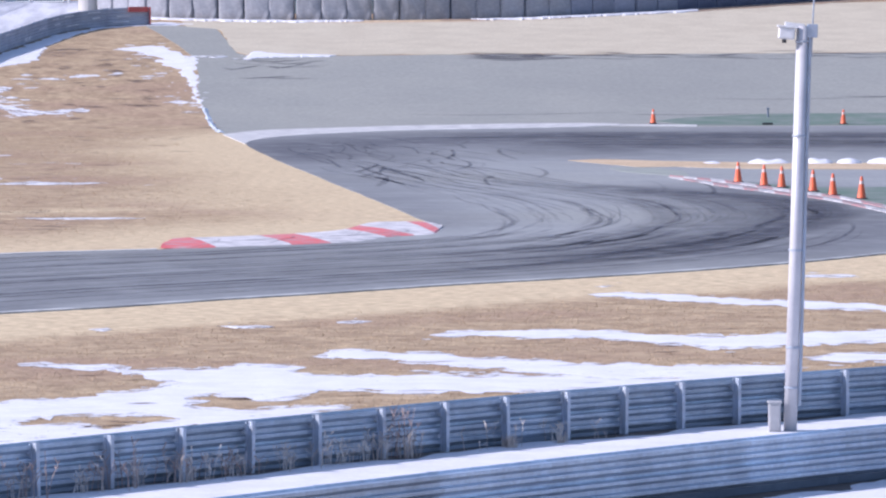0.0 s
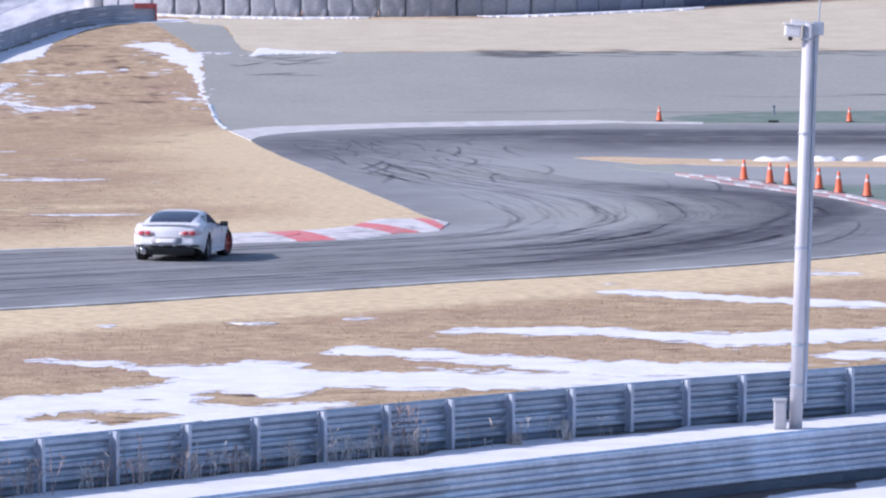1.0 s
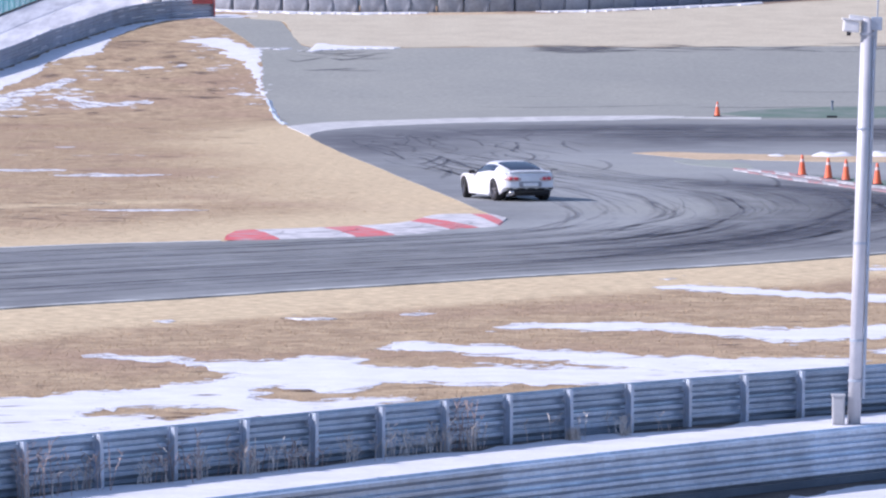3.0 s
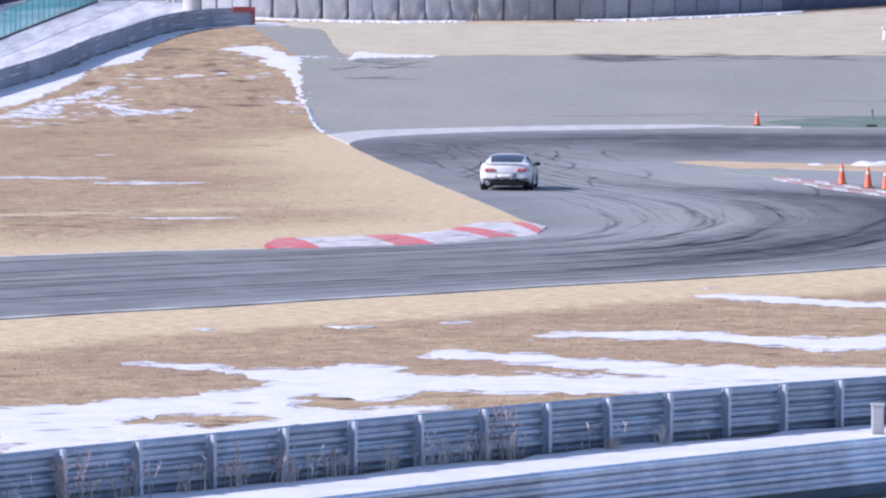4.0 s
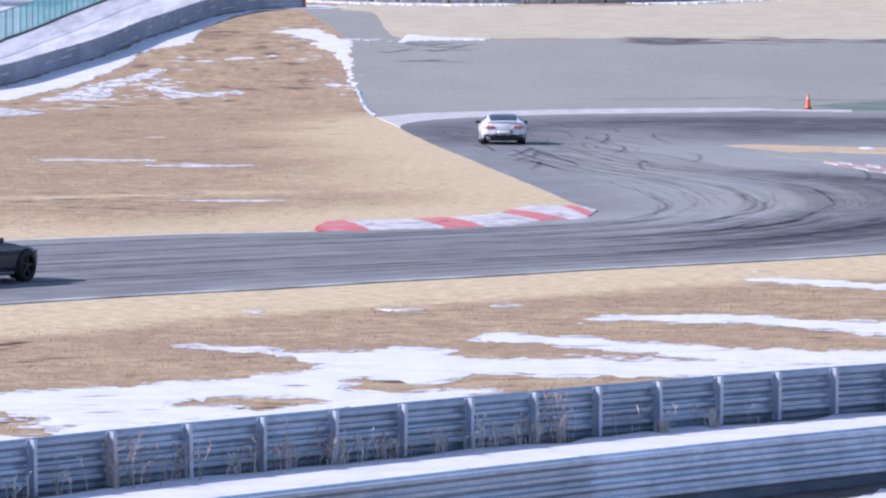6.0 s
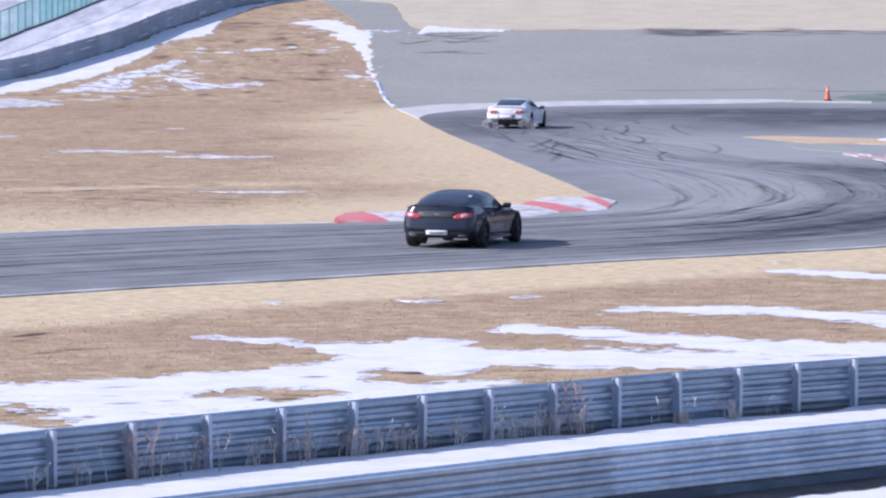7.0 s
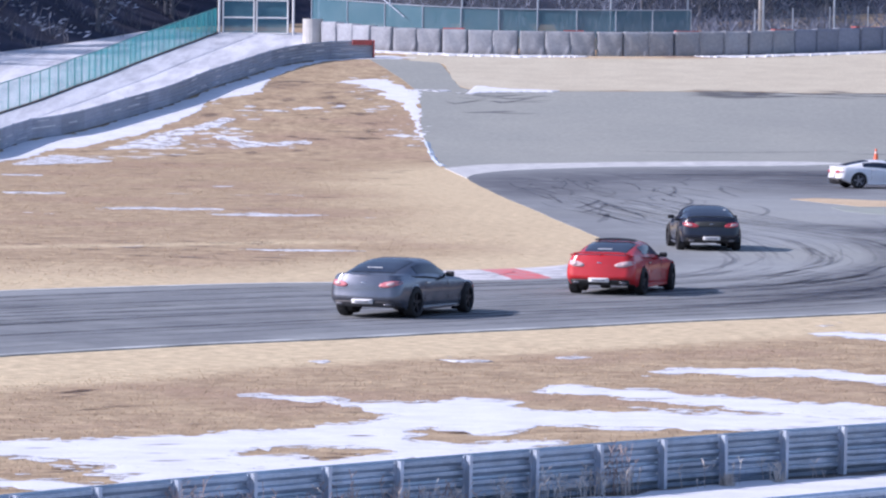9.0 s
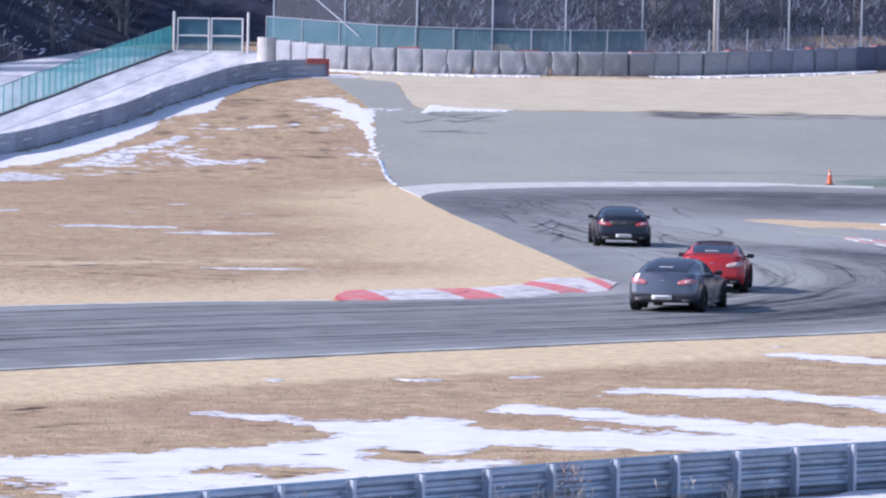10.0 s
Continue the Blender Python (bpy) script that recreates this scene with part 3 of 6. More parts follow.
snow([(-58, 238), (-39, 262), (-34.8, 275), (-31.9, 287), (-30.2, 303), (-27.6, 321), (-34, 326), (-46, 310), (-62, 280)], 0.08,
     "bluish snow on the bank behind the mesh fence", rough_edge=0.6, step=2.0, seed=23, mat=SNOW_ROAD)
snow([(-17.3, 311.6), (-13.8, 310.3), (-8.8, 309.4), (-5.0, 309.5), (-5.2, 308.6), (-9, 308.5), (-13.8, 309.2), (-16.9, 310.6)], 0.2, "line of snow at the foot of the tyre wall", rough_edge=0.1, seed=24)
snow([(1.5, 310.3), (4.3, 311.1), (9.3, 313.7), (13.3, 316.1), (15, 317), (14.6, 315.6), (9.4, 312.5), (4.4, 310.1)], 0.2, "line of snow at the foot of the tyre wall", rough_edge=0.1, seed=25)
snow([(-18, 308.2), (-15.2, 308.0), (-14.4, 307.0), (-16.6, 306.4)], 0.05, "scrap of snow beside the end of the far guardrail", rough_edge=0.2, seed=26)

def scraps(count, place, size, label, seed):
    """Many small thin rags of snow."""
    r = random.Random(seed)
    bm = bmesh.new()
    for n in range(count):
        x, y = place(r)
        w = size * r.uniform(0.25, 1.0) ** 1.5
        wx, wy = (w * 1.7, w * 0.8) if y > 140 else (w, w)
        ring = [bm.verts.new((x + math.cos(k * math.tau / 9) * wx * r.uniform(0.3, 1.4), y + math.sin(k * math.tau / 9) * wy * r.uniform(0.3, 1.5), 0)) for k in range(9)]
        for v in ring:
            v.co.z = rise(v.co.y) + 0.008
        top = bm.verts.new((x, y, rise(y) + 0.014))
        for k in range(9):
            bm.faces.new((ring[k], ring[(k + 1) % 9], top))
    return tagged(part("snow_scraps", bm, SNOW_THIN, smooth=True), label, "snow", kind="stuff")


scraps(60, lambda r: (lambda t: (-29 + 8 * t + r.gauss(0, 0.5), 245 + 32 * t + r.gauss(0, 1.6)))(r.random()), 0.5, "rags of thawing snow on the infield slope", 1)
scraps(22, lambda r: (r.uniform(-23.2, -17.5), r.gauss(264.5, 1.5)), 0.35, "rags of thawing snow on the infield slope", 2)
scraps(70, lambda r: (r.uniform(-0.5, 4.5), r.gauss(91.3, 0.5)), 0.22, "rags of thawing snow between two drifts", 3)
scraps(36, lambda r: (lambda t: (-17.6 + 5.0 * t + r.gauss(0, 0.35), 292 - 25 * t + r.gauss(0, 2)))(r.random()), 0.4, "rags of snow along the run-off edge", 4)
scraps(70, lambda r: (r.uniform(-9.5, -2), r.gauss(78.6, 0.9)), 0.2, "rags of thawing snow before the guardrail", 5)
scraps(16, lambda r: (r.uniform(-24, -10), r.choice((187, 181, 154.5, 203)) + r.gauss(0, 0.8)), 0.35, "thin rags of snow on infield grass", 6)

snow([(-7.4, 76.9), (-6.2, 77.6), (-4.4, 79.9), (-2.2, 82.4), (-2.6, 80.6), (-4.5, 77.6), (-6.5, 74.5), (-8.0, 73)], 0.07, "snow lying against the back of the guardrail", rough_edge=0.15, seed=34)
near_rims = [p for y0, rim in SNOW_RIMS if y0 < 125 for p in rim]
scraps(420, lambda r: (lambda p: (p.x + r.gauss(0, 0.16), p.y + r.gauss(0, 0.45)))(r.choice(near_rims)), 0.17, "frayed rags of thawing snow round the drifts", 7)
far_rims = [p for y0, rim in SNOW_RIMS if 140 < y0 < 300 for p in rim if p.x < -8]
scraps(150, lambda r: (lambda p: (p.x + r.gauss(0, 0.3), p.y + r.gauss(0, 1.0)))(r.choice(far_rims)), 0.3, "frayed rags of thawing snow on the infield", 8)

def debris(a, b):
    """A crumpled strip of pale sheeting along the edge of the asphalt."""
    bm = bmesh.new()
    r = random.Random(6)
    rows = []
    for k in range(31):
        p = Vector(a).lerp(Vector(b), k / 30)
        w, h = 0.07 + 0.06 * r.random(), 0.02 + 0.1 * r.random()
        rows.append([bm.verts.new((p.x + o * w + 0.05 * r.uniform(-1, 1), p.y, rise(p.y) + z)) for o, z in ((-1.4, 0), (-0.5, h), (0.4, h * 0.7), (1.5, 0))])
    for p, q in zip(rows, rows[1:]):
        for i in range(3):
            bm.faces.new((p[i], p[i + 1], q[i + 1], q[i]))
    return tagged(part("plastic_strip", bm, material("pale_blue_sheeting", (0.5, 0.58, 0.66), 0.5, second=(0.2, 0.24, 0.3), scale=1.4)),
                  "crumpled pale blue strip of plastic beside the run-off", "debris")


debris((-11.9, 266.5), (-10.3, 248.0))
snow([(-13.9, 286.5), (-13.0, 287.2), (-11.8, 287.0), (-11.9, 286.5)], 0.12, "thin line of snow across the run-off", rough_edge=0.1, seed=35, mat=SNOW_THIN)

# ---- kerbs ----
def kerb(name, low, high, cuts, height, label, first=0, red_mat=KERB_RED, white_mat=KERB_WHITE):
    """A raised kerb in painted blocks between two lines."""
    thing = tagged(empty(name, Matrix()), label, "kerb", kind="structure")
    a, b = smooth_line(low, 0.25), smooth_line(high, 0.25)

    def at(line, x):
        for p, q in zip(line, line[1:]):
            if x <= q.x:
                return p.lerp(q, max(0.0, (x - p.x) / max(1e-6, q.x - p.x)))
        return line[-1]

    for n, ((h0, l0), (h1, l1)) in enumerate(zip(cuts, cuts[1:])):
        bm = bmesh.new()
        rows = []
        k = max(3, int((h1 - h0) / 0.12))
        for j in range(k + 1):
            p, q = at(a, l0 + (l1 - l0) * j / k), at(b, h0 + (h1 - h0) * j / k)
            rows.append([bm.verts.new((*p.lerp(q, s), z)) for s, z in ((0, 0.022), (0.05, 0.045), (0.5, height), (0.93, height * 0.75), (1, 0.01))])
        for j in range(k):
            for i in range(4):
                bm.faces.new((rows[j][i], rows[j][i + 1], rows[j + 1][i + 1], rows[j + 1][i]))
        part("kerb_block", bm, red_mat if n % 2 == first else white_mat, thing)
    return thing


# the cuts between blocks: x on the high side and on the low side
kerb("kerb", [(-7.2, 135.8), (-6.3, 135.8), (-5.3, 136.7), (-3.9, 137.6), (-3.3, 138.3), (-2.35, 139.2), (-1.3, 142.4), (-0.33, 143.4), (-0.14, 145.4), (-0.02, 147.9)],
     [(-7.26, 138.0), (-7.1, 141.1), (-6.6, 141.4), (-5.0, 142.7), (-3.6, 144.4), (-2.75, 146.5), (-2.14, 150.8), (-1.1, 151.5), (-0.42, 150.8), (-0.02, 148.2)],
     [(-7.26, -7.2), (-6.75, -5.8), (-5.0, -3.9), (-4.1, -2.9), (-2.75, -1.5), (-2.45, -0.75), (-1.1, -0.2), (-0.6, -0.09), (-0.02, -0.02)], 0.075,
     "worn red and white kerb on the apex of the bend")
K2_HIGH = [Vector(p) for p in ((8.1, 189.9), (9.25, 187.0), (10.1, 184.2), (10.8, 180.0), (11.5, 175.9), (12.6, 171.3), (13.2, 166.6), (13.6, 163.1), (14.8, 152.6), (20.6, 120))]
K2_LOW = [Vector(p) for p in ((7.95, 187.6), (8.95, 181.3), (9.7, 177.2), (10.45, 174.2), (11.15, 170.8), (11.9, 168.0), (12.45, 164.0), (13.1, 157.7), (14.4, 147.9), (20.0, 118))]
for u, v, turn in ((1.0, 0.56, 0), (0.4, 0.0, 1)):
    top_line, foot_line = ([p.lerp(q, w) for p, q in zip(K2_LOW, K2_HIGH)] for w in (u, v))
    kerb("kerb", foot_line, top_line, [(top_line[0].x + i / 30 * (top_line[-1].x - top_line[0].x), foot_line[0].x + i / 30 * (foot_line[-1].x - foot_line[0].x)) for i in range(31)],
         0.05, "worn row of red and white kerb blocks beside the green apron", turn, OLD_RED, OLD_WHITE)

# ---- tyre marks ----
def rubber_film(name, colour, thin, thick):
    """Rubber rubbed off on asphalt: it thins towards its edges, is broken by the grain and differs from streak to streak."""
    m = material(name, colour, 0.75, second=tuple(c * 1.35 for c in colour), scale=0.9, spec=0.25)
    nt = m.node_tree
    co, at, geo = nt.nodes.new("ShaderNodeTexCoord"), nt.nodes.new("ShaderNodeAttribute"), nt.nodes.new("ShaderNodeNewGeometry")
    at.attribute_name = "film"
    grain = nt.nodes.new("ShaderNodeTexNoise")
    grain.inputs["Scale"].default_value, grain.inputs["Detail"].default_value = 0.8, 5.0
    nt.links.new(co.outputs["Object"], grain.inputs["Vector"])

    def span(src, a, b, c, d):
        r = nt.nodes.new("ShaderNodeMapRange")
        for k, v in zip(("From Min", "From Max", "To Min", "To Max"), (a, b, c, d)):
            r.inputs[k].default_value = v
        nt.links.new(src, r.inputs["Value"])
        return r.outputs[0]

    def times(p, q):
        x = nt.nodes.new("ShaderNodeMath")
        x.operation = "MULTIPLY"
        nt.links.new(p, x.inputs[0])
        nt.links.new(q, x.inputs[1])
        return x.outputs[0]

    dense = times(span(geo.outputs["Random Per Island"], 0, 1, thin, thick), span(grain.outputs["Fac"], 0.32, 0.6, 0.35, 1.0))
    nt.links.new(times(at.outputs["Fac"], dense), nt.nodes["Principled BSDF"].inputs["Alpha"])
    return m


def marks(paths, label, mat, lift=0.0225, name="tyre_marks", category="tyre marks"):
    """Flat streaks of rubber along plan lines, fading at both sides and ends."""
    bm = bmesh.new()
    film = bm.verts.layers.float.new("film")
    for n, (pts, width) in enumerate(paths):
        line, z = smooth_line(pts, 0.7), lift + 0.00004 * n
        prev = None
        for i, p in enumerate(line):
            d = (line[min(i + 1, len(line) - 1)] - line[max(i - 1, 0)]).normalized()
            u = i / max(1, len(line) - 1)
            w = width * (1 + 0.35 * noise.noise((p.x, p.y * 0.4, n)))
            e = Vector((-d.y, d.x)) * w / 2
            now = []
            for side, dense in ((1, 0.0), (0.35, 1.0), (-0.35, 1.0), (-1, 0.0)):
                q = p + e * side
                v = bm.verts.new((*q, z + rise(q.y)))
                v[film] = dense * min(1.0, 6 * u, 6 * (1 - u))
                now.append(v)
            if prev:
                for k in range(3):
                    bm.faces.new((prev[k], now[k], now[k + 1], prev[k + 1]))
            prev = now
    return tagged(part(name, bm, mat), label, category, kind="stuff")


DEAD_GROWTH = rubber_film("dead_growth", (0.17, 0.125, 0.105), 0.15, 0.85)
DEAD_WET = rubber_film("wet_dead_growth", (0.15, 0.1, 0.075), 0.2, 0.85)
RUBBER_MARK = rubber_film("tyre_rubber_on_asphalt", (0.09, 0.095, 0.118), 0.05, 0.34)
DRIFT_MARK = rubber_film("drift_rubber", (0.075, 0.08, 0.1), 0.12, 0.62)
STREAK = rubber_film("rubber_streak", (0.08, 0.085, 0.105), 0.12, 0.6)
STAIN = rubber_film("damp_stain", (0.09, 0.09, 0.105), 0.3, 0.85)
rng = random.Random(4)


def between(inner, outer, s, a, b, wobble):
    """A stretch of a way that lies between two others, with a little drift of its own."""
    way = smooth_line([Vector(p).lerp(Vector(q), s) for p, q in zip(inner, outer)], 1.5)
    i, j = int(a * (len(way) - 1)), int(b * (len(way) - 1))
    k = rng.uniform(0, 50)
    return [p + Vector((wobble * noise.noise((n * 0.12, k, 0)), 2.2 * wobble * noise.noise((n * 0.12, k, 9)))) for n, p in enumerate(way) if i <= n <= j][::2]


# the ways round the bend, tightest and widest, and the two sides of the straight before it
TIGHT = [(-3.2, 134.1), (-1.2, 137.3), (0.55, 141.1), (1.5, 146.5), (1.95, 151.5), (1.75, 156.9), (1.15, 163.1), (-0.1, 172.2), (-2.0, 184.0), (-4.8, 203.4), (-7.2, 222.5)]
WIDE = [(-2.9, 120.2), (0.2, 125.1), (3.7, 131.8), (7.0, 140.8), (9.6, 151.1), (10.4, 158.9), (9.9, 167.6), (7.7, 173.7), (4.2, 182.4), (1.4, 197.0), (-1.9, 210.4)]
NEAR_SIDE = [(-34, 72), (-15, 102.2), (-9, 110.2), (-2.3, 118), (5.5, 127), (9.8, 136), (11.8, 147), (11.8, 158)]
FAR_SIDE = [(-34, 99), (-18.5, 121.3), (-10.8, 131), (-7, 133.8), (-3, 138.0), (-0.3, 141.6), (1.5, 147), (1.9, 152)]
paths, streaks = [], []
for n in range(165):
    a = rng.uniform(0.0, 0.66)
    paths.append((between(TIGHT, WIDE, rng.uniform(-0.03, 1.12), a, min(1.0, a + rng.uniform(0.12, 0.42)), 0.8), rng.choice((0.08, 0.1, 0.13, 0.18, 0.26))))
for s, a, b in ((0.0, 0.22, 0.6), (0.1, 0.18, 0.66), (0.33, 0.15, 0.7), (0.6, 0.1, 0.6), (0.95, 0.2, 0.6)):
    paths.append((between(TIGHT, WIDE, s, a, b, 0.3), 0.2))
arcs, paths = paths, []
for n in range(150):
    a = rng.uniform(0.0, 0.75)
    streaks.append((between(NEAR_SIDE, FAR_SIDE, rng.random() ** 1.1, a, min(0.92, a + rng.uniform(0.12, 0.45)), 0.4), rng.choice((0.1, 0.15, 0.22, 0.4))))
# broad bands where the racing line has rubbered in
BAND = rubber_film("rubbered_in_asphalt", (0.085, 0.09, 0.112), 0.25, 0.6)
bands = [(smooth_line([Vector(p).lerp(Vector(q), k) for p, q in zip(TIGHT, WIDE)][i:j], 1.5)[::2], w) for k, i, j, w in ((0.58, 1, 8, 2.0), (0.8, 1, 9, 2.6), (1.02, 1, 9, 2.6), (1.14, 2, 8, 1.8))]
bands += [([(2, 231), (10, 230), (20, 230), (32, 231)], 13.0), ([(0, 243), (12, 243), (22, 243), (34, 244)], 12.0)]
marks(bands, "broad dark bands of rubbered-in asphalt", BAND, 0.0225)
marks(streaks, "long straight rubber streaks on the way into the bend", STREAK, 0.024)
# crossing drift marks before the second bend
for n in range(120):
    x, y = rng.triangular(-8, 5.0, -4.5), rng.uniform(172, 228)
    a, l, b = rng.gauss(-0.2, 0.14), rng.uniform(5, 17), rng.uniform(-0.9, 0.9)
    paths.append(([(x, y), (x + math.sin(a) * l / 2 + b, y + l / 2), (x + math.sin(a) * l + b * rng.uniform(0.3, 1.7), y + l * rng.uniform(0.8, 1))], rng.uniform(0.1, 0.26)))
for cx, cy, rad in ((0.4, 205, 0.6), (-2.6, 214, 0.6), (3.2, 196, 0.5), (8.6, 181, 0.35), (7.0, 182, 0.35)):
    paths.append(([(cx - rad * 1.3, cy - 8), (cx, cy - 9.5), (cx + rad, cy - 5), (cx + rad * 0.8, cy), (cx - rad * 0.4, cy + 3), (cx - rad * 2, cy + 4)], 0.2))
paths.append(([(-1.8, 152.3), (-0.7, 152.3), (0.1, 150.6), (0.3, 148.2), (0.0, 145.6), (-0.6, 143.0), (-1.6, 141.4)], 0.14))
# scuffs of tyres that cut over the kerb
scuffs = []
for x, k in ((-6.2, 1.0), (-4.3, 0.7), (-2.6, 0.8), (-1.3, 0.6)):
    y = 139.4 + (x + 3.9) * 1.3
    scuffs.append(([(x - 0.25, y - 2.2), (x + 0.1, y + 0.4), (x + 0.35, y + 2.2 * k), (x + 0.3, y + 3.8 * k)], rng.uniform(0.08, 0.16)))
for k in range(9):
    x = rng.uniform(-5.5, -1.2)
    y = 139.6 + (x + 3.9) * 1.5 + rng.uniform(-0.5, 2.0)
    scuffs.append(([(x, y), (x + 0.5, y + 0.6), (x + 1.0, y + 1.5)], rng.uniform(0.1, 0.3)))
marks(scuffs, "dark tyre scuffs across the painted kerb", STREAK, 0.083)
# the far straight
for n in range(45):
    x, y = rng.uniform(-4, 26), rng.triangular(214, 250, 236)
    l = rng.uniform(5, 14)
    paths.append(([(x, y), (x + l / 2, y + rng.uniform(-0.6, 0.8)), (x + l, y + rng.uniform(-1, 1.6))], rng.uniform(0.4, 1.4)))
edge_x = [(147, 0.2), (154, 0.0), (161, -1.0), (181, -3.1), (208, -5.9), (234, -8.0), (250, -4.0)]


def on_track(p):
    """Whether a point lies on the right of the infield's edge."""
    if p[1] < 147:
        return True
    for (a, u), (b, v) in zip(edge_x, edge_x[1:]):
        if p[1] <= b:
            return p[0] > u + (v - u) * (p[1] - a) / (b - a) + 0.3
    return p[0] > -2


paths = [q for q in paths if all(on_track(p) for p in q[0])]
marks(paths, "dark crossing drift marks before the second bend", DRIFT_MARK, 0.04)
marks([q for q in arcs if all(on_track(p) for p in q[0])], "fine curved tyre marks round the bend", RUBBER_MARK, 0.03)
bm_paths = []
for n in range(14):
    x, y = rng.uniform(-12, -9), rng.uniform(278, 286)
    bm_paths.append(([(x, y), (x + rng.uniform(0.5, 2), y - rng.uniform(0, 1)), (x + rng.uniform(2, 4), y + rng.uniform(-0.5, 1.5))], rng.uniform(0.2, 0.5)))

for n in range(46):
    x, y = rng.uniform(0, 30), rng.gauss(287.2, 1.1)
    bm_paths.append(([(x, y), (x + rng.uniform(0.6, 2), y + rng.uniform(-0.5, 0.5)), (x + rng.uniform(2, 5), y + rng.uniform(-0.8, 0.8))], rng.uniform(0.3, 1.1)))
for n in range(5):
    x, y = rng.uniform(-8, 20), rng.uniform(262, 282)
    bm_paths.append(([(x, y), (x + 4, y + rng.uniform(-0.3, 0.5)), (x + rng.uniform(6, 12), y + rng.uniform(-0.8, 1.2))], rng.uniform(0.1, 0.3)))
marks(bm_paths, "damp stains and old tyre marks on the run-off", STAIN, 0.016)

# ---- guardrails ----
def wave(z0, rows, tall=0.31, deep=0.075):
    """The section of stacked corrugated rails: pairs of depth and height."""
    out = []
    for r in range(rows):
        b = z0 + r * (tall + 0.012)
        for d, z in ((0.0, 0.0), (0.15, 0.04), (0.92, 0.16), (1, 0.2), (1, 0.33), (0.94, 0.35), (0.2, 0.385), (0.2, 0.56), (0.92, 0.68), (1, 0.72), (1, 0.85), (0.94, 0.87), (0.1, 0.91), (0.0, 1.0)):
            out.append((d * deep, b + z * tall))
    return out


def rail_span(name, p, q, section, mat, parent, side, lap=0.05):
    """One length of rail from p to q; side turns its waves to the viewer."""
    bm = bmesh.new()
    d = (q - p).normalized()
    n = Vector((-d.y, d.x)) * side
    ends = []
    for k, s in enumerate((p - d * lap, q + d * lap)):
        shift = n * (0.006 if k else 0.0)
        ends.append([bm.verts.new((s.x + n.x * o + shift.x, s.y + n.y * o + shift.y, rise(s.y) + z)) for o, z in section])
        ends.append([bm.verts.new((s.x + n.x * (o - 0.01) + shift.x, s.y + n.y * (o - 0.01) + shift.y, rise(s.y) + z)) for o, z in section])
    a, a2, b, b2 = ends
    for i in range(len(section) - 1):
        bm.faces.new((a[i], a[i + 1], b[i + 1], b[i]))
        bm.faces.new((a2[i], b2[i], b2[i + 1], a2[i + 1]))
    for lo, hi in ((0, 0), (len(section) - 1, len(section) - 1)):
        bm.faces.new((a[lo], b[lo], b2[hi], a2[hi]))
    for u, v in ((a, a2), (b, b2)):
        for i in range(len(section) - 1):
            bm.faces.new((u[i], v[i], v[i + 1], u[i + 1]))
    return part(name, bm, mat, parent)


def curve_at_x(line, x):
    for a, b in zip(line, line[1:]):
        if a.x <= x <= b.x:
            return a.lerp(b, (x - a.x) / (b.x - a.x))
    return line[-1]


fence_line = smooth_line([(-16, 52.6), (-10, 62.2), (-7.0, 66.7), (-5.3, 69.05), (-2.6, 72.55), (0.0, 75.8), (2.6, 78.75), (6.2, 82.3), (12, 87.2), (20, 93)], 0.3)
guardrail = tagged(empty("guardrail", Matrix()), "blue-grey galvanised guardrail with two corrugated rails on zinc posts", "guardrail")
spots = [curve_at_x(fence_line, -5.385 + 0.885 * i) for i in range(-9, 19)]
for p, q in zip(spots, spots[1:]):
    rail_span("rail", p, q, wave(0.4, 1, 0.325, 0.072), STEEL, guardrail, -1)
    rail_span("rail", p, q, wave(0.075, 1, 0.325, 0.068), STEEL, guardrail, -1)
    # darker strip that closes the foot of the fence
    rail_span("kick_plate", p, q, [(0.0, -0.02), (0.012, 0.03), (-0.004, 0.085)], DARK_STEEL, guardrail, -1)
for i, p in enumerate(spots):
    q = spots[min(i + 1, len(spots) - 1)] - spots[max(i - 1, 0)]
    q.normalize()
    bm = bmesh.new()
    turn = Matrix.Rotation(math.atan2(q.y, q.x), 4, "Z")
    out = Vector((q.y, -q.x)) * 0.13
    for size, at in (((0.012, 0.11, 0.74), (0, 0, 0.35)), ((0.066, 0.012, 0.74), (0, -0.055, 0.35)), ((0.066, 0.012, 0.74), (0, 0.055, 0.35)), ((0.1, 0.07, 0.1), (0, 0.09, 0.62))):
        box(bm, size, at, None)
    bmesh.ops.transform(bm, matrix=Matrix.Translation((p.x + out.x, p.y + out.y, 0)) @ turn @ pose(0, 0, 0, rng.uniform(-1.2, 1.2), rng.uniform(-1.5, 1.5), 0), verts=bm.verts[:])
    part("post", bm, POST, guardrail, "pale zinc post")
front_line = smooth_line([(-14, 45), (-7, 55), (-2.5, 61.1), (0, 64.4), (2.54, 67.5), (5.93, 71.4), (11, 76.5), (18, 83)], 0.3)
front_rail = tagged(empty("guardrail", Matrix()), "blue-grey double guardrail along the service lane, posts behind it", "guardrail")
fspots = [curve_at_x(front_line, -9.4 + 1.33 * i) for i in range(17)]
for p, q in zip(fspots, fspots[1:]):
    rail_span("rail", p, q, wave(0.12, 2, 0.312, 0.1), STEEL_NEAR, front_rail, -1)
    # dark strip whose colour stands for the shade under the near rail
    rail_span("kick_plate", p, q, [(-0.03, -0.02), (-0.02, 0.06), (-0.012, 0.13)], DARK_STEEL, front_rail, -1)
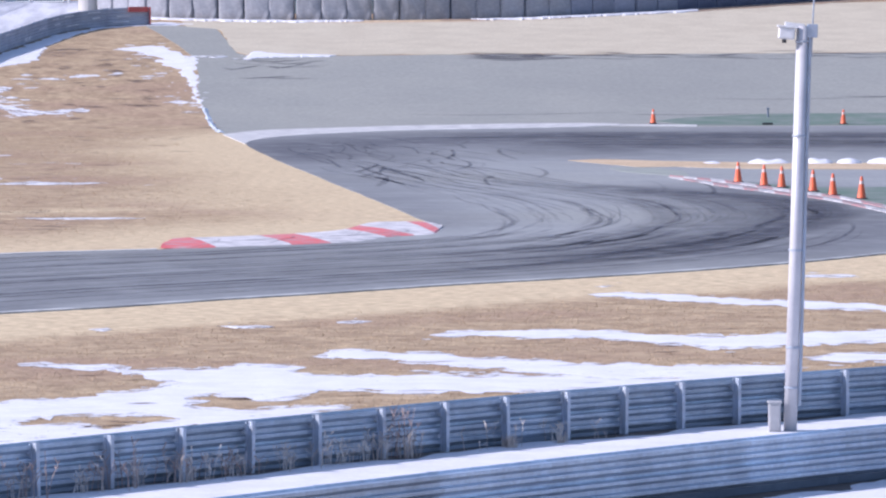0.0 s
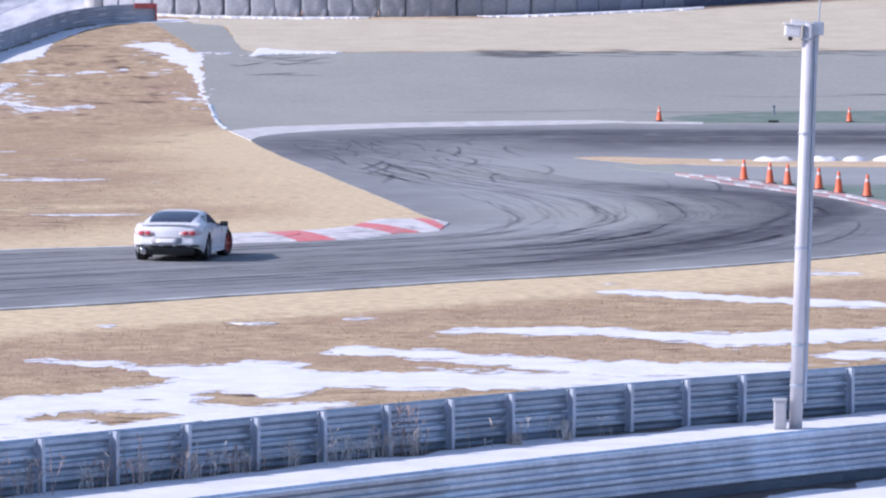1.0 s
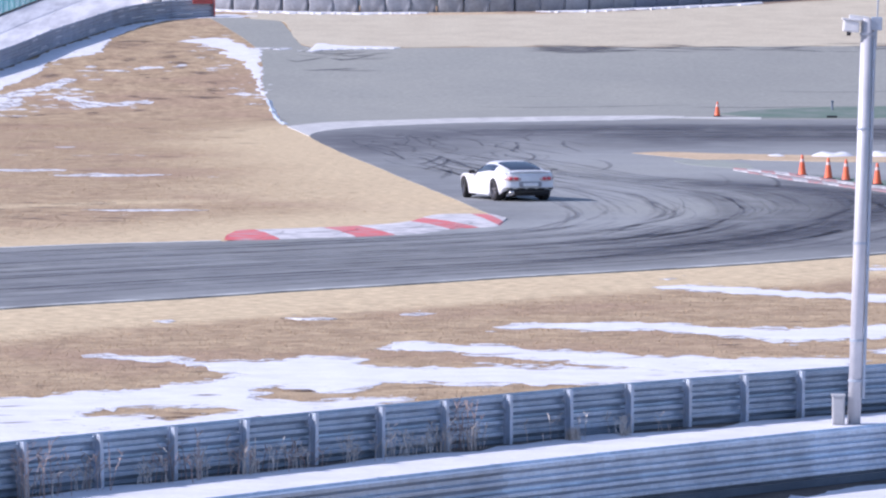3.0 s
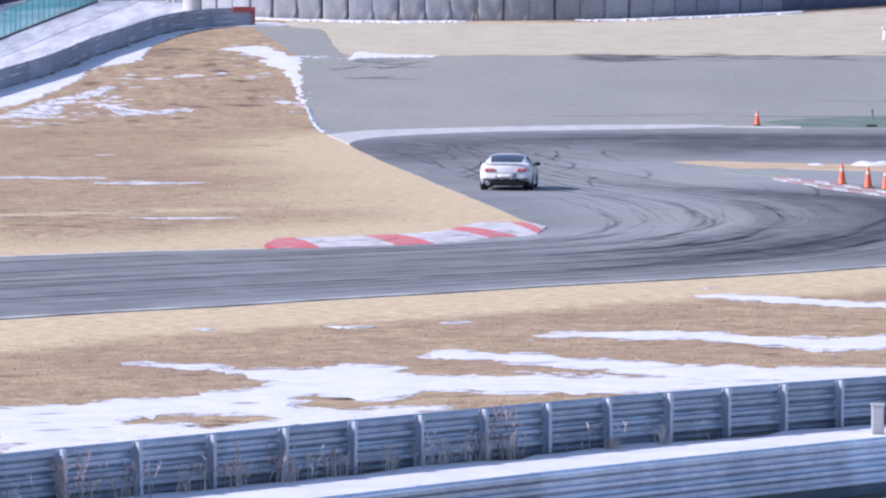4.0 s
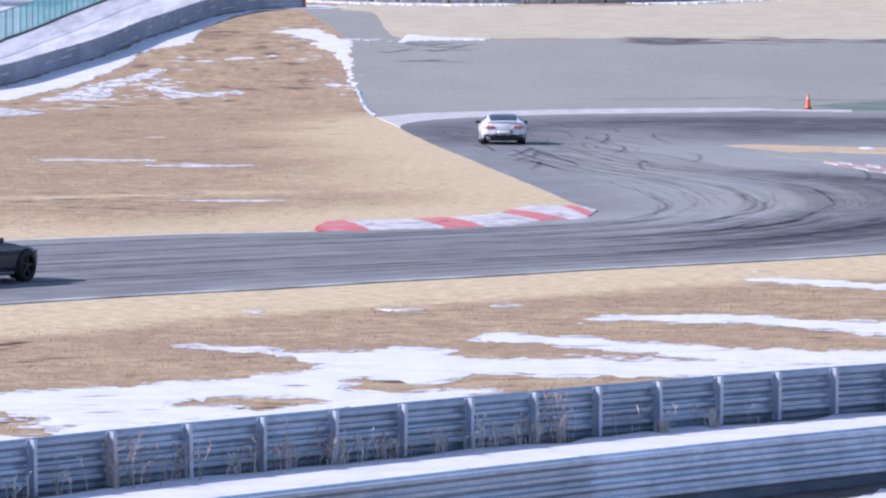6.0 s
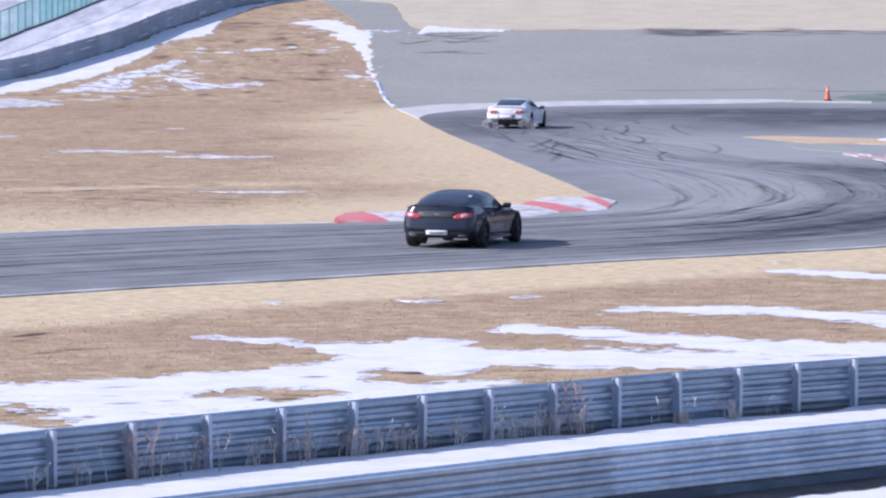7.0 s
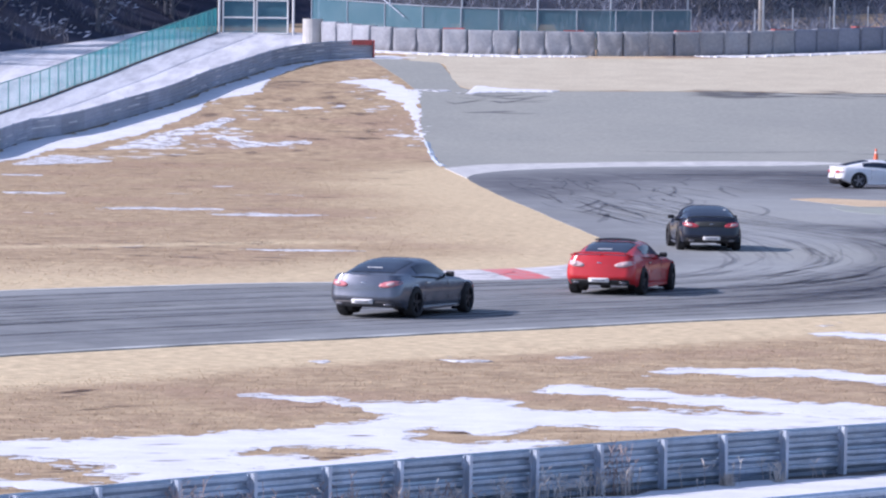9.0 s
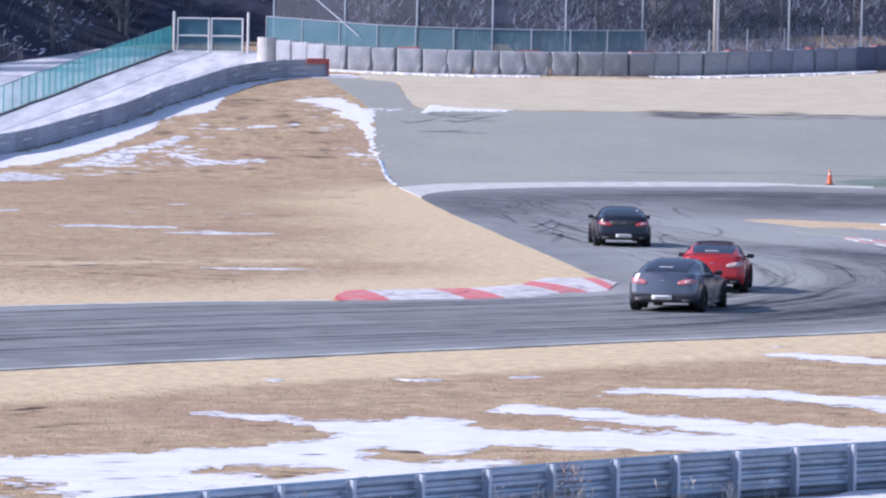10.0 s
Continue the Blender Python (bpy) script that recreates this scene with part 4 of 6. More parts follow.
for p, q in zip(fspots, fspots[1:]):
    d = (q - p).normalized()
    bm = bmesh.new()
    turn = Matrix.Rotation(math.atan2(d.y, d.x), 4, "Z")
    for z in (0.2, 0.36, 0.52, 0.68):
        box(bm, (0.035, 0.02, 0.03), (p.x + d.y * 0.09, p.y - d.x * 0.09, z), turn, 0.005)
        box(bm, (0.022, 0.02, 0.022), (p.x + d.x * 0.35 + d.y * 0.09, p.y + d.y * 0.35 - d.x * 0.09, z), turn, 0.004)
    tagged(part("splice_bolts", bm, POST, front_rail, "pale splice bolts"), kind="stuff")
for p in fspots:
    bm = bmesh.new()
    box(bm, (0.1, 0.1, 0.74), (p.x - 0.06, p.y + 0.13, 0.37), None, 0.008)
    part("post", bm, POST, front_rail)
# two dark ground strips that stand in for shade along the guardrails
soil = [Vector((p.x - 0.2, p.y + 0.3)) for p in fence_line[6:]] + [Vector((p.x + 0.45, p.y - 0.5)) for p in fence_line[:6:-1]]
sheet("bare_soil", [ragged(soil, 0.12, 1.5, 33)], SOIL_AND_SHADE, 0.012, "dark strip painted as shade at the foot of the guardrail", "soil")
sheet("bare_soil", [ragged([Vector((p.x - 0.15, p.y + 0.15)) for p in front_line[6:]] + [Vector((p.x + 0.5, p.y - 0.6)) for p in front_line[:6:-1]], 0.12, 1.5, 35)], SOIL_AND_SHADE, 0.012,
      "dark strip painted as shade in front of the near guardrail", "soil")
snow([(p.x + 0.14, p.y - 0.2 + 0.12 * math.sin(p.x * 2.1)) for p in fence_line[20::4]] + [(p.x - 0.2, p.y + 0.7) for p in front_line[-2:10:-4]], 0.06,
     "trodden snow in the lane between two guardrails", rough_edge=0.12, step=0.4, seed=31)
snow([(2.3, 64.4), (3.7, 67.9), (5.9, 71.0), (9, 74.2), (13, 77.5), (13, 66), (6, 60)], 0.08, "snow in front of the near guardrail", rough_edge=0.3, seed=32)

# the far guardrail by the service road
far_line = smooth_line([(-40, 208), (-33.8, 232.6), (-32.4, 262.0), (-29.9, 268.5), (-28.1, 273.6), (-25.8, 280.5), (-23.7, 290.8), (-21.9, 300.4), (-19.7, 305.4), (-16.9, 307.1)], 0.5)
far_rail = tagged(empty("guardrail", Matrix()), "weathered grey triple guardrail along the service road, its end capped red", "guardrail")
step_pts, last = [far_line[0]], far_line[0]
for p in far_line:
    if (p - last).length > 2.2:
        step_pts.append(p)
        last = p
step_pts.append(far_line[-1])
STRIP = material("worn_pale_strip", (0.78, 0.78, 0.78), 0.5, second=(0.6, 0.6, 0.62), scale=2.0)
FAR_STEEL = material("weathered_steel", (0.4, 0.425, 0.48), 0.6, 0.05, second=(0.32, 0.34, 0.4), scale=0.8, fine=0.1, by_object=0.12)
for p, q in zip(step_pts, step_pts[1:]):
    rail_span("rail", p, q, wave(0.0, 3, 0.335, 0.05), FAR_STEEL, far_rail, -1)
    bm = bmesh.new()
    box(bm, (0.12, 0.12, 1.05), (p.x - 0.08, p.y + 0.12, rise(p.y) + 0.52), None, 0.01)
    part("post", bm, POST, far_rail)
bm = bmesh.new()
box(bm, (1.25, 0.06, 0.3), (-17.5, 306.6, rise(306.6) + 0.92), Matrix.Rotation(0.5, 4, "Z"), 0.02)
part("end_cap", bm, RED_CAP, far_rail, "faded red end plate")
bm = bmesh.new()
box(bm, (0.08, 0.3, 1.0), (-16.85, 307.0, rise(307) + 0.52), None, 0.02)
part("end_plate", bm, RED_CAP, far_rail, "faded red end plate")

for k in range(0, len(step_pts) - 2):
    p, q = step_pts[k], step_pts[k + 1]
    if rng.random() < 0.75 and p.y > 240:
        d = (q - p).normalized()
        for j in range(rng.choice((1, 2, 3))):
            bm = bmesh.new()
            s = p + d * rng.uniform(0.5, 1.6)
            box(bm, (rng.uniform(0.7, 1.5), 0.012, 0.055), (s.x + d.y * 0.075, s.y - d.x * 0.075, rise(s.y) + rng.choice((0.22, 0.33, 0.55, 0.88))), Matrix.Rotation(math.atan2(d.y, d.x), 4, "Z") @ Matrix.Rotation(-math.atan2(rise(q.y) - rise(p.y), (q - p).length), 4, "Y"))
            part("reflector_strip", bm, STRIP, far_rail, "pale worn strip on the rail")

# ---- tyre wall ----
wall_line = smooth_line([(-21.2, 317.0), (-17.2, 312.6), (-13.8, 311.1), (-8.8, 310.3), (-2.3, 310.4), (4.3, 312.0), (9.3, 314.6), (13.3, 317.1), (21.5, 323.3), (30, 330)], 0.1)
tyre_wall = tagged(empty("tyre_wall", Matrix()), "tyre wall wrapped in grey rubber belt panels", "tyre wall")


def belt_panel(wide, tall, seed):
    bm = bmesh.new()
    nx, nz = 16, 12
    g = []
    for j in range(nz + 1):
        row = []
        for i in range(nx + 1):
            u, v = i / nx * 2 - 1, j / nz
            bulge = 0.06 * (1 - abs(u) ** 5) * (1 - abs(2 * v - 1) ** 6)
            fold = 0.0
            if seed < 90:
                cut = u * 0.9 - 0.62 + 0.12 * math.sin(seed * 3) - v * 1.0
                fold = 0.09 * math.exp(-(cut / 0.14) ** 2) * (1 - v) * max(0, u * 0.7 + 0.3) + 0.02 * math.sin(5 * v + 3 * u + seed)
            row.append(bm.verts.new((u * wide / 2, -0.3 - bulge - fold - 0.02 * noise.noise((u * 2, v * 2, seed)), v * tall)))
        g.append(row)
    for j in range(nz):
        for i in range(nx):
            bm.faces.new((g[j][i], g[j][i + 1], g[j + 1][i + 1], g[j + 1][i]))
    top = [bm.verts.new((x.co.x, 0.35, tall - 0.02)) for x in g[nz]]
    for i in range(nx):
        bm.faces.new((g[nz][i], g[nz][i + 1], top[i + 1], top[i]))
    for k in (0, nx):
        col = [g[j][k] for j in range(nz + 1)]
        back = bm.verts.new((col[0].co.x, 0.35, 0))
        bm.faces.new(col + [top[k], back] if k else [back, top[k]] + col[::-1])
    return bm


protos = [part("belt_panel", belt_panel(1.45, 1.44, s), BELT, tyre_wall, smooth=True) for s in (1.0, 2.3, 4.1, 5.2)]
mid = part("belt_panel", belt_panel(1.47, 1.44, 97.0), BELT_HALF_SHADE, tyre_wall, "belt panel toned slate grey as half shade", smooth=True)
blue = part("belt_panel", belt_panel(1.49, 1.44, 99.0), BELT_SHADE, tyre_wall, "belt panel toned dark blue as shade", smooth=True)
used, k = set(), 0
acc, nxt = 0.0, 2.2
for a, b in zip(wall_line, wall_line[1:]):
    acc += (b - a).length
    if acc >= nxt:
        nxt += 1.5
        d = (b - a).normalized()
        # towards the right the shade of the bend comes from darker panel colours
        src = blue if b.x > 14.0 else mid if b.x > 7.0 else protos[(k * 7 + k // 3) % 4]
        ob = src if src not in used else new("belt_panel", src.data)
        ob.parent = tyre_wall
        if b.x > 7.0:
            ob["label"] = "belt panel toned dark blue as shade" if b.x > 14.0 else "belt panel toned slate grey as half shade"
        used.add(src)
        ob.matrix_world = Matrix.Translation((b.x, b.y, rise(b.y) - 0.04)) @ Matrix.Rotation(math.atan2(d.y, d.x), 4, "Z")
        k += 1
bm = bmesh.new()
tube(bm, (-21.0, 316.2, rise(316) - 0.1), (-21.0, 316.2, rise(316) + 1.5), 0.62, 0.6, 20)
part("end_drum", bm, CONCRETE, tyre_wall, "pale rounded end of the wall", smooth=False)
foot_strip = [Vector((p.x + 0.1, p.y - 0.5)) for p in wall_line[30::8]] + [Vector((p.x + 0.2, p.y - 2.0)) for p in wall_line[:30:-8]]
sheet("dry_grass_strip", [ragged(foot_strip, 0.12, 0.9, 51)], VERGE, 0.02, "strip of dry straw grass along the foot of the tyre wall", "grass")
brown_strip = [Vector((p.x + 0.1, p.y - 0.55)) for p in wall_line[230::8]] + [Vector((p.x + 0.25, p.y - 1.7 - 0.04 * max(0, p.x - 4))) for p in wall_line[:230:-8]]
sheet("dry_grass_strip", [ragged(brown_strip, 0.15, 0.8, 53)], BROWN_GRASS, 0.028, "strip of rusty brown grass along the foot of the tyre wall", "grass")
bm = bmesh.new()
for x0, x1 in ((-13, -11.8), (-6, -4.8), (0.5, 2.0), (6.2, 8), (11, 13), (15, 17)):
    p, q = curve_at_x(wall_line, x0), curve_at_x(wall_line, x1)
    box(bm, ((q - p).length, 0.5, 0.06), ((p.x + q.x) / 2, (p.y + q.y) / 2 + 0.1, rise(p.y) + 1.44), Matrix.Rotation(math.atan2(q.y - p.y, q.x - p.x), 4, "Z"))
part("top_strip", bm, RED_CAP, tyre_wall, "faded red strips on top")

# ---- fences ----
def mesh_fence(label, line, spacing, tall, post_r, mesh_mat, mesh_from, mesh_to, rail=True, name="mesh_fence", post_mat=POST, by_x=False, wires=0):
    thing = tagged(empty(name, Matrix()), label, "fence")
    pts, acc, last = [line[0]], 0, line[0]
    for p in line:
        if (p.x - last.x if by_x else (p - last).length) >= spacing:
            pts.append(p)
            last = p
    for p in pts:
        bm = bmesh.new()
        z = rise(p.y)
        tube(bm, (p.x, p.y, z - 0.1), (p.x, p.y, z + tall), post_r, n=8)
        part("post", bm, post_mat, thing)
    for p, q in zip(pts, pts[1:]):
        bm = bmesh.new()
        if wires:
            for k in range(wires):
                w = p.lerp(q, (k + 0.5) / wires)
                lo, hi = ([bm.verts.new((w.x + dx, w.y + dy, rise(w.y) + h)) for dx, dy in ((-0.008, -0.005), (0.008, -0.005), (0.0, 0.009))] for h in (mesh_from, mesh_to))
                for i in range(3):
                    bm.faces.new((lo[i], lo[(i + 1) % 3], hi[(i + 1) % 3], hi[i]))
        else:
            v = [bm.verts.new((s.x, s.y + 0.03, rise(s.y) + h)) for s, h in ((p, mesh_from), (q, mesh_from), (q, mesh_to), (p, mesh_to))]
            bm.faces.new(v)
        part("mesh_panel", bm, mesh_mat, thing)
        if rail:
            bm = bmesh.new()
            tube(bm, (p.x, p.y, rise(p.y) + mesh_to), (q.x, q.y, rise(q.y) + mesh_to), 0.03, n=6)
            part("top_rail", bm, post_mat, thing)
    return thing


TEAL_POST = material("teal_post", (0.13, 0.36, 0.35), 0.5, second=(0.1, 0.28, 0.28), scale=2.0)
teal_line = smooth_line([(-60, 236), (-44, 252), (-38.6, 262.5), (-34.3, 275.5), (-31.6, 287), (-29.7, 303), (-27.2, 322.6)], 0.25)
sheet("bare_soil", [ragged([Vector((p.x - 0.05, p.y + 0.05)) for p in teal_line] + [Vector((p.x + 0.06, p.y - 0.05)) for p in teal_line[::-1]], 0.03, 0.8, 41)], SOIL_AND_SHADE, 0.13,
      "dark strip of bare ground under the mesh fence", "soil")
mesh_fence("teal mesh fence along the snowy service road", teal_line, 1.35, 1.62, 0.035, TEAL, 0.05, 1.6, post_mat=TEAL_POST, wires=13)
gate = tagged(empty("gate", Matrix()), "closed double gate of white tubes with dark mesh", "gate")
for gx0, gx1 in ((-26.9, -24.95), (-24.85, -22.9)):
    bm = bmesh.new()
    z = rise(322)
    for p, q in (((gx0, z + 0.1), (gx1, z + 0.1)), ((gx0, z + 1.05), (gx1, z + 1.05)), ((gx0, z + 2.1), (gx1, z + 2.1)), ((gx0 + 0.03, z + 0.1), (gx0 + 0.03, z + 2.1)), ((gx1 - 0.03, z + 0.1), (gx1 - 0.03, z + 2.1))):
        tube(bm, (p[0], 322.4, p[1]), (q[0], 322.4, q[1]), 0.05, n=8)
    leaf = part("gate_leaf", bm, WHITE_BOX, gate)
    bm = bmesh.new()
    bm.faces.new([bm.verts.new((x, 322.45, h)) for x, h in ((gx0, z + 0.1), (gx1, z + 0.1), (gx1, z + 2.1), (gx0, z + 2.1))])
    part("mesh_panel", bm, TEAL_DARK, leaf)
for gx in (-27.1, -22.6):
    bm = bmesh.new()
    tube(bm, (gx, 322.4, rise(322) - 0.1), (gx, 322.4, rise(322) + 2.5), 0.075, n=10)
    part("gate_post", bm, WHITE_BOX, gate)
snow([(-23.8, 320.2), (-21.6, 317.6), (-20.9, 319.4), (-21.8, 323.6), (-28, 323.6), (-27.6, 321.6)], 0.06, "snow in front of the closed gate", rough_edge=0.2, step=0.6, seed=36, mat=SNOW_ROAD)
low_line = smooth_line([(-21.43, 321.4), (-18, 318.8), (-13.8, 315.8), (-8.8, 314.6), (-2.3, 314.7), (3.0, 315.9)], 0.25)
mesh_fence("low fence with green screen behind the tyre wall", low_line, 2.15, 2.35, 0.035, TEAL_DARK, 0.0, 2.33, by_x=True)
open_line = smooth_line([(5.2, 316.6), (9.3, 318.8), (14, 321.5), (24, 329)], 0.25)
mesh_fence("low wire fence on thin posts behind the tyre wall", open_line, 2.15, 2.35, 0.035, WIRE, 0.0, 2.33, rail=False, by_x=True)
tall_line = smooth_line([(-21.05, 322.5), (-18, 320.3), (-13.8, 317.6), (-8.8, 316.2), (-2.3, 316.3), (4.3, 317.8), (9.3, 320.6), (16, 325), (26, 333)], 0.25)
mesh_fence("tall wire fence on grey posts behind the tyre wall", tall_line, 4.3, 6.0, 0.06, WIRE, 0.2, 5.9, by_x=True)
bm = bmesh.new()
tube(bm, (5.6, 322, rise(322) - 0.1), (5.6, 322, rise(322) + 9), 0.1, n=10)
tagged(part("mast", bm, WHITE_BOX, smooth=True), "white mast behind the wire fence", "mast")
bm = bmesh.new()
tube(bm, (-19.6, 319.6, rise(319) + 4.6), (-15.6, 316.7, rise(317) + 1.6), 0.03, n=8)
tagged(part("fence_brace", bm, POST), "grey diagonal brace on the wire fence", "brace")

# ---- camera pole, cabinet, cones ----
pole = tagged(empty("camera_pole", pose(5.17, 79.2, 0, 0, 1.62, 0)), "white steel pole with a camera, beside the guardrail", "pole")
bm = bmesh.new()
tube(bm, (0, 0, -0.1), (0, 0, 6.05), 0.099, 0.091, 24)
part("shaft", bm, POLE_GREY, pole, smooth=True)
for z in (0.65, 1.25, 2.7, 4.4, 5.8):
    bm = bmesh.new()
    tube(bm, (0, 0, z), (0, 0, z + 0.035), 0.108, 0.108, 20)
    part("clamp", bm, POST, pole, "thin steel clamp")
bm = bmesh.new()
tube(bm, (0.125, -0.02, 0.4), (0.115, -0.02, 6.0), 0.025, n=8)
part("conduit", bm, POST, pole, "grey cable conduit")
bm = bmesh.new()
tube(bm, (0.14, 0.05, 5.6), (0.18, 0.05, 7.6), 0.014, 0.008, 6)
part("lightning_rod", bm, POST, pole, "thin rod above the pole")
bm = bmesh.new()
box(bm, (0.16, 0.13, 0.2), (0.14, 0, 5.98), None, 0.015)
part("junction_box", bm, POST, pole, "grey junction box")
bm = bmesh.new()
tube(bm, (0.0, 0, 6.0), (-0.08, 0, 6.05), 0.05, n=10)
box(bm, (0.3, 0.12, 0.06), (-0.12, 0, 6.06), Matrix.Rotation(0.1, 4, "Y"), 0.01)
part("arm", bm, WHITE_BOX, pole)
bm = bmesh.new()
box(bm, (0.24, 0.2, 0.17), (-0.24, -0.02, 5.93), Matrix.Rotation(0.06, 4, "Y"), 0.025)
box(bm, (0.3, 0.24, 0.03), (-0.23, -0.02, 6.03), Matrix.Rotation(0.06, 4, "Y"), 0.01)
cam_box = part("camera_housing", bm, WHITE_BOX, pole, "white camera housing")
bm = bmesh.new()
tube(bm, (-0.3, -0.02, 5.84), (-0.24, -0.02, 5.84), 0.05, n=10)
part("lens", bm, DARK, cam_box, "dark glass")
cabinet = tagged(empty("cabinet", pose(4.93, 79.05, 0, 0, 0, 0)), "small pale grey electrical cabinet at the pole's foot", "cabinet")
bm = bmesh.new()
box(bm, (0.18, 0.2, 0.46), (0, 0, 0.22), None, 0.012)
part("body", bm, BOX_GREY, cabinet)
bm = bmesh.new()
box(bm, (0.21, 0.23, 0.03), (0, 0, 0.46), None, 0.008)
part("lid", bm, BOX_GREY, cabinet)
bm = bmesh.new()
box(bm, (0.14, 0.012, 0.36), (0, -0.105, 0.23), None, 0.004)
part("door", bm, BOX_GREY, cabinet)


def traffic_cone():
    thing = tagged(empty("traffic_cone", Matrix()), "orange traffic cone with a pale band on asphalt", "traffic cone", "cones beside the track")
    bm = bmesh.new()
    box(bm, (0.36, 0.36, 0.035), (0, 0, 0.018), None, 0.012)
    part("base", bm, DARK, thing, "black rubber base")
    bm = bmesh.new()
    prof = [(0.15, 0.035), (0.14, 0.06), (0.105, 0.28), (0.085, 0.42), (0.04, 0.69), (0.03, 0.71), (0.0, 0.71)]
    ring = [[bm.verts.new((r * math.cos(a * math.tau / 16), r * math.sin(a * math.tau / 16), z)) for a in range(16)] for r, z in prof[:-1]]
    for a, b in zip(ring, ring[1:]):
        for i in range(16):
            bm.faces.new((a[i], a[(i + 1) % 16], b[(i + 1) % 16], b[i]))
    bm.faces.new(ring[-1])
    part("body", bm, CONE_RED, thing, smooth=True)
    bm = bmesh.new()
    tube(bm, (0, 0, 0.47), (0, 0, 0.57), 0.079, 0.062, 16)
    part("band", bm, CONE_BAND, thing, "pale reflective band")
    return thing


cone = traffic_cone()
spots_c = [(10.2, 258.7), (19.4, 258.3), (10.1, 182.4), (10.8, 179.2), (11.3, 177.7), (12.1, 174.2), (12.5, 170.8), (13.2, 168.0)]
for i, (x, y) in enumerate(spots_c):
    m = pose(x, y, rise(y) + 0.03, 0, 0, 37 * i)
    if i:
        copy_thing(cone, m)
    else:
        cone.matrix_basis = m
bm = bmesh.new()
tube(bm, (16.0, 262.5, rise(262) - 0.05), (16.0, 262.5, rise(262) + 0.5), 0.05, 0.045, 8)
box(bm, (0.13, 0.1, 0.1), (16.0, 262.5, rise(262.5) + 0.45), None, 0.02)
tagged(part("marker_post", bm, DARK_STEEL), "short grey marker post on the green apron", "post")
bm = bmesh.new()
box(bm, (0.5, 0.2, 0.1), (15.7, 257.9, rise(258) + 0.07), None, 0.02)
tagged(part("sandbag", bm, DARK), "dark flat sandbag on the track edge", "sandbag")

# ---- dry weeds, grass and woods ----
def stalks(count, place, tall, label, name="dry_weeds", mat=STALK, thick=0.006, seed=3):
    r = random.Random(seed)
    bm = bmesh.new()
    for n in range(count):
        x, y = place(r)
        z, h, a = rise(y), tall * r.uniform(0.35, 1), r.uniform(0, math.tau)
        lean = Vector((r.gauss(0, 0.16), r.gauss(0, 0.16)))
        pts = [Vector((x, y, z)), Vector((x + lean.x * h * 0.4, y + lean.y * h * 0.4, z + h * 0.55)), Vector((x + lean.x * h, y + lean.y * h, z + h))]
        e = Vector((math.cos(a), math.sin(a), 0)) * thick
        rows = [(bm.verts.new(p + e * s), bm.verts.new(p - e * s)) for p, s in zip(pts, (1, 0.8, 0.4))]
        for p, q in zip(rows, rows[1:]):
            bm.faces.new((p[0], p[1], q[1], q[0]))
        if tall > 0.3:
            for k in range(3):
                b = pts[1].lerp(pts[2], r.uniform(0, 1))
                t = b + Vector((r.uniform(-0.1, 0.1), r.uniform(-0.1, 0.1), r.uniform(0.02, 0.12)))
                bm.faces.new((bm.verts.new(b - e), bm.verts.new(b + e), bm.verts.new(t + Vector((0.007, 0, 0))), bm.verts.new(t - Vector((0.007, 0, 0)))))
    return tagged(part(name, bm, mat), label, "weeds" if tall > 0.3 else "grass", kind="stuff")


def by_fence(r):
    x = r.choice((r.uniform(-7, 5), r.gauss(-4.2, 1.2), r.gauss(-3.5, 0.3), r.gauss(-1.3, 0.5), r.gauss(0.4, 0.5)))
    p = curve_at_x(fence_line, x)
    return x + 0.2, p.y - r.uniform(0.25, 0.6)


for n, (fx, tall, k) in enumerate(((-7.4, 0.4, 10), (-6.9, 0.42, 10), (-6.3, 0.4, 8), (-5.6, 0.42, 9), (-4.9, 0.36, 8), (-4.2, 0.42, 9), (-3.6, 0.36, 6), (-2.98, 0.32, 8), (-2.35, 0.36, 10), (-2.23, 0.34, 8),
                                   (-1.78, 0.45, 9), (-1.58, 0.4, 10), (-1.28, 0.4, 9), (-1.08, 0.5, 14), (-0.75, 0.5, 7), (-0.58, 0.36, 8), (1.5, 0.35, 8), (2.2, 0.3, 6))):
    foot_p = curve_at_x(fence_line, fx)
    stalks(k, lambda r: (foot_p.x + 0.18 + r.gauss(0, 0.07), foot_p.y - 0.25 + r.gauss(0, 0.05)), tall, "clump of pale dry weeds at the guardrail's foot", thick=0.007, seed=60 + n)
for n, (fx, tall, k) in enumerate(((-6.3, 0.85, 15), (-6.0, 0.7, 9), (-5.5, 0.6, 9), (-4.7, 0.5, 8), (-4.3, 0.62, 10), (-3.7, 0.5, 9), (-3.4, 0.55, 8), (-0.75, 0.8, 20), (-2.95, 0.4, 12))):
    foot_p = curve_at_x(fence_line, fx)
    stalks(k, lambda r: (foot_p.x + 0.2 + r.gauss(0, 0.13), foot_p.y - 0.3 + r.gauss(0, 0.08)), tall, "thin reddish-brown twigs standing at the guardrail", name="twig_bush", mat=TWIG, thick=0.0065, seed=90 + n)
stalks(60, by_fence, 0.45, "dry brown weeds standing at the guardrail's foot", seed=5)

dead = [([(-22.2, 287.6), (-21, 289.2), (-19.4, 288.6)], 2.6), ([(-21.4, 290.2), (-20.4, 291.4), (-19.2, 290.4)], 1.6), ([(-24.2, 276.2), (-23.6, 275.8), (-23.1, 275.2)], 1.6)]
dead_rng = random.Random(31)
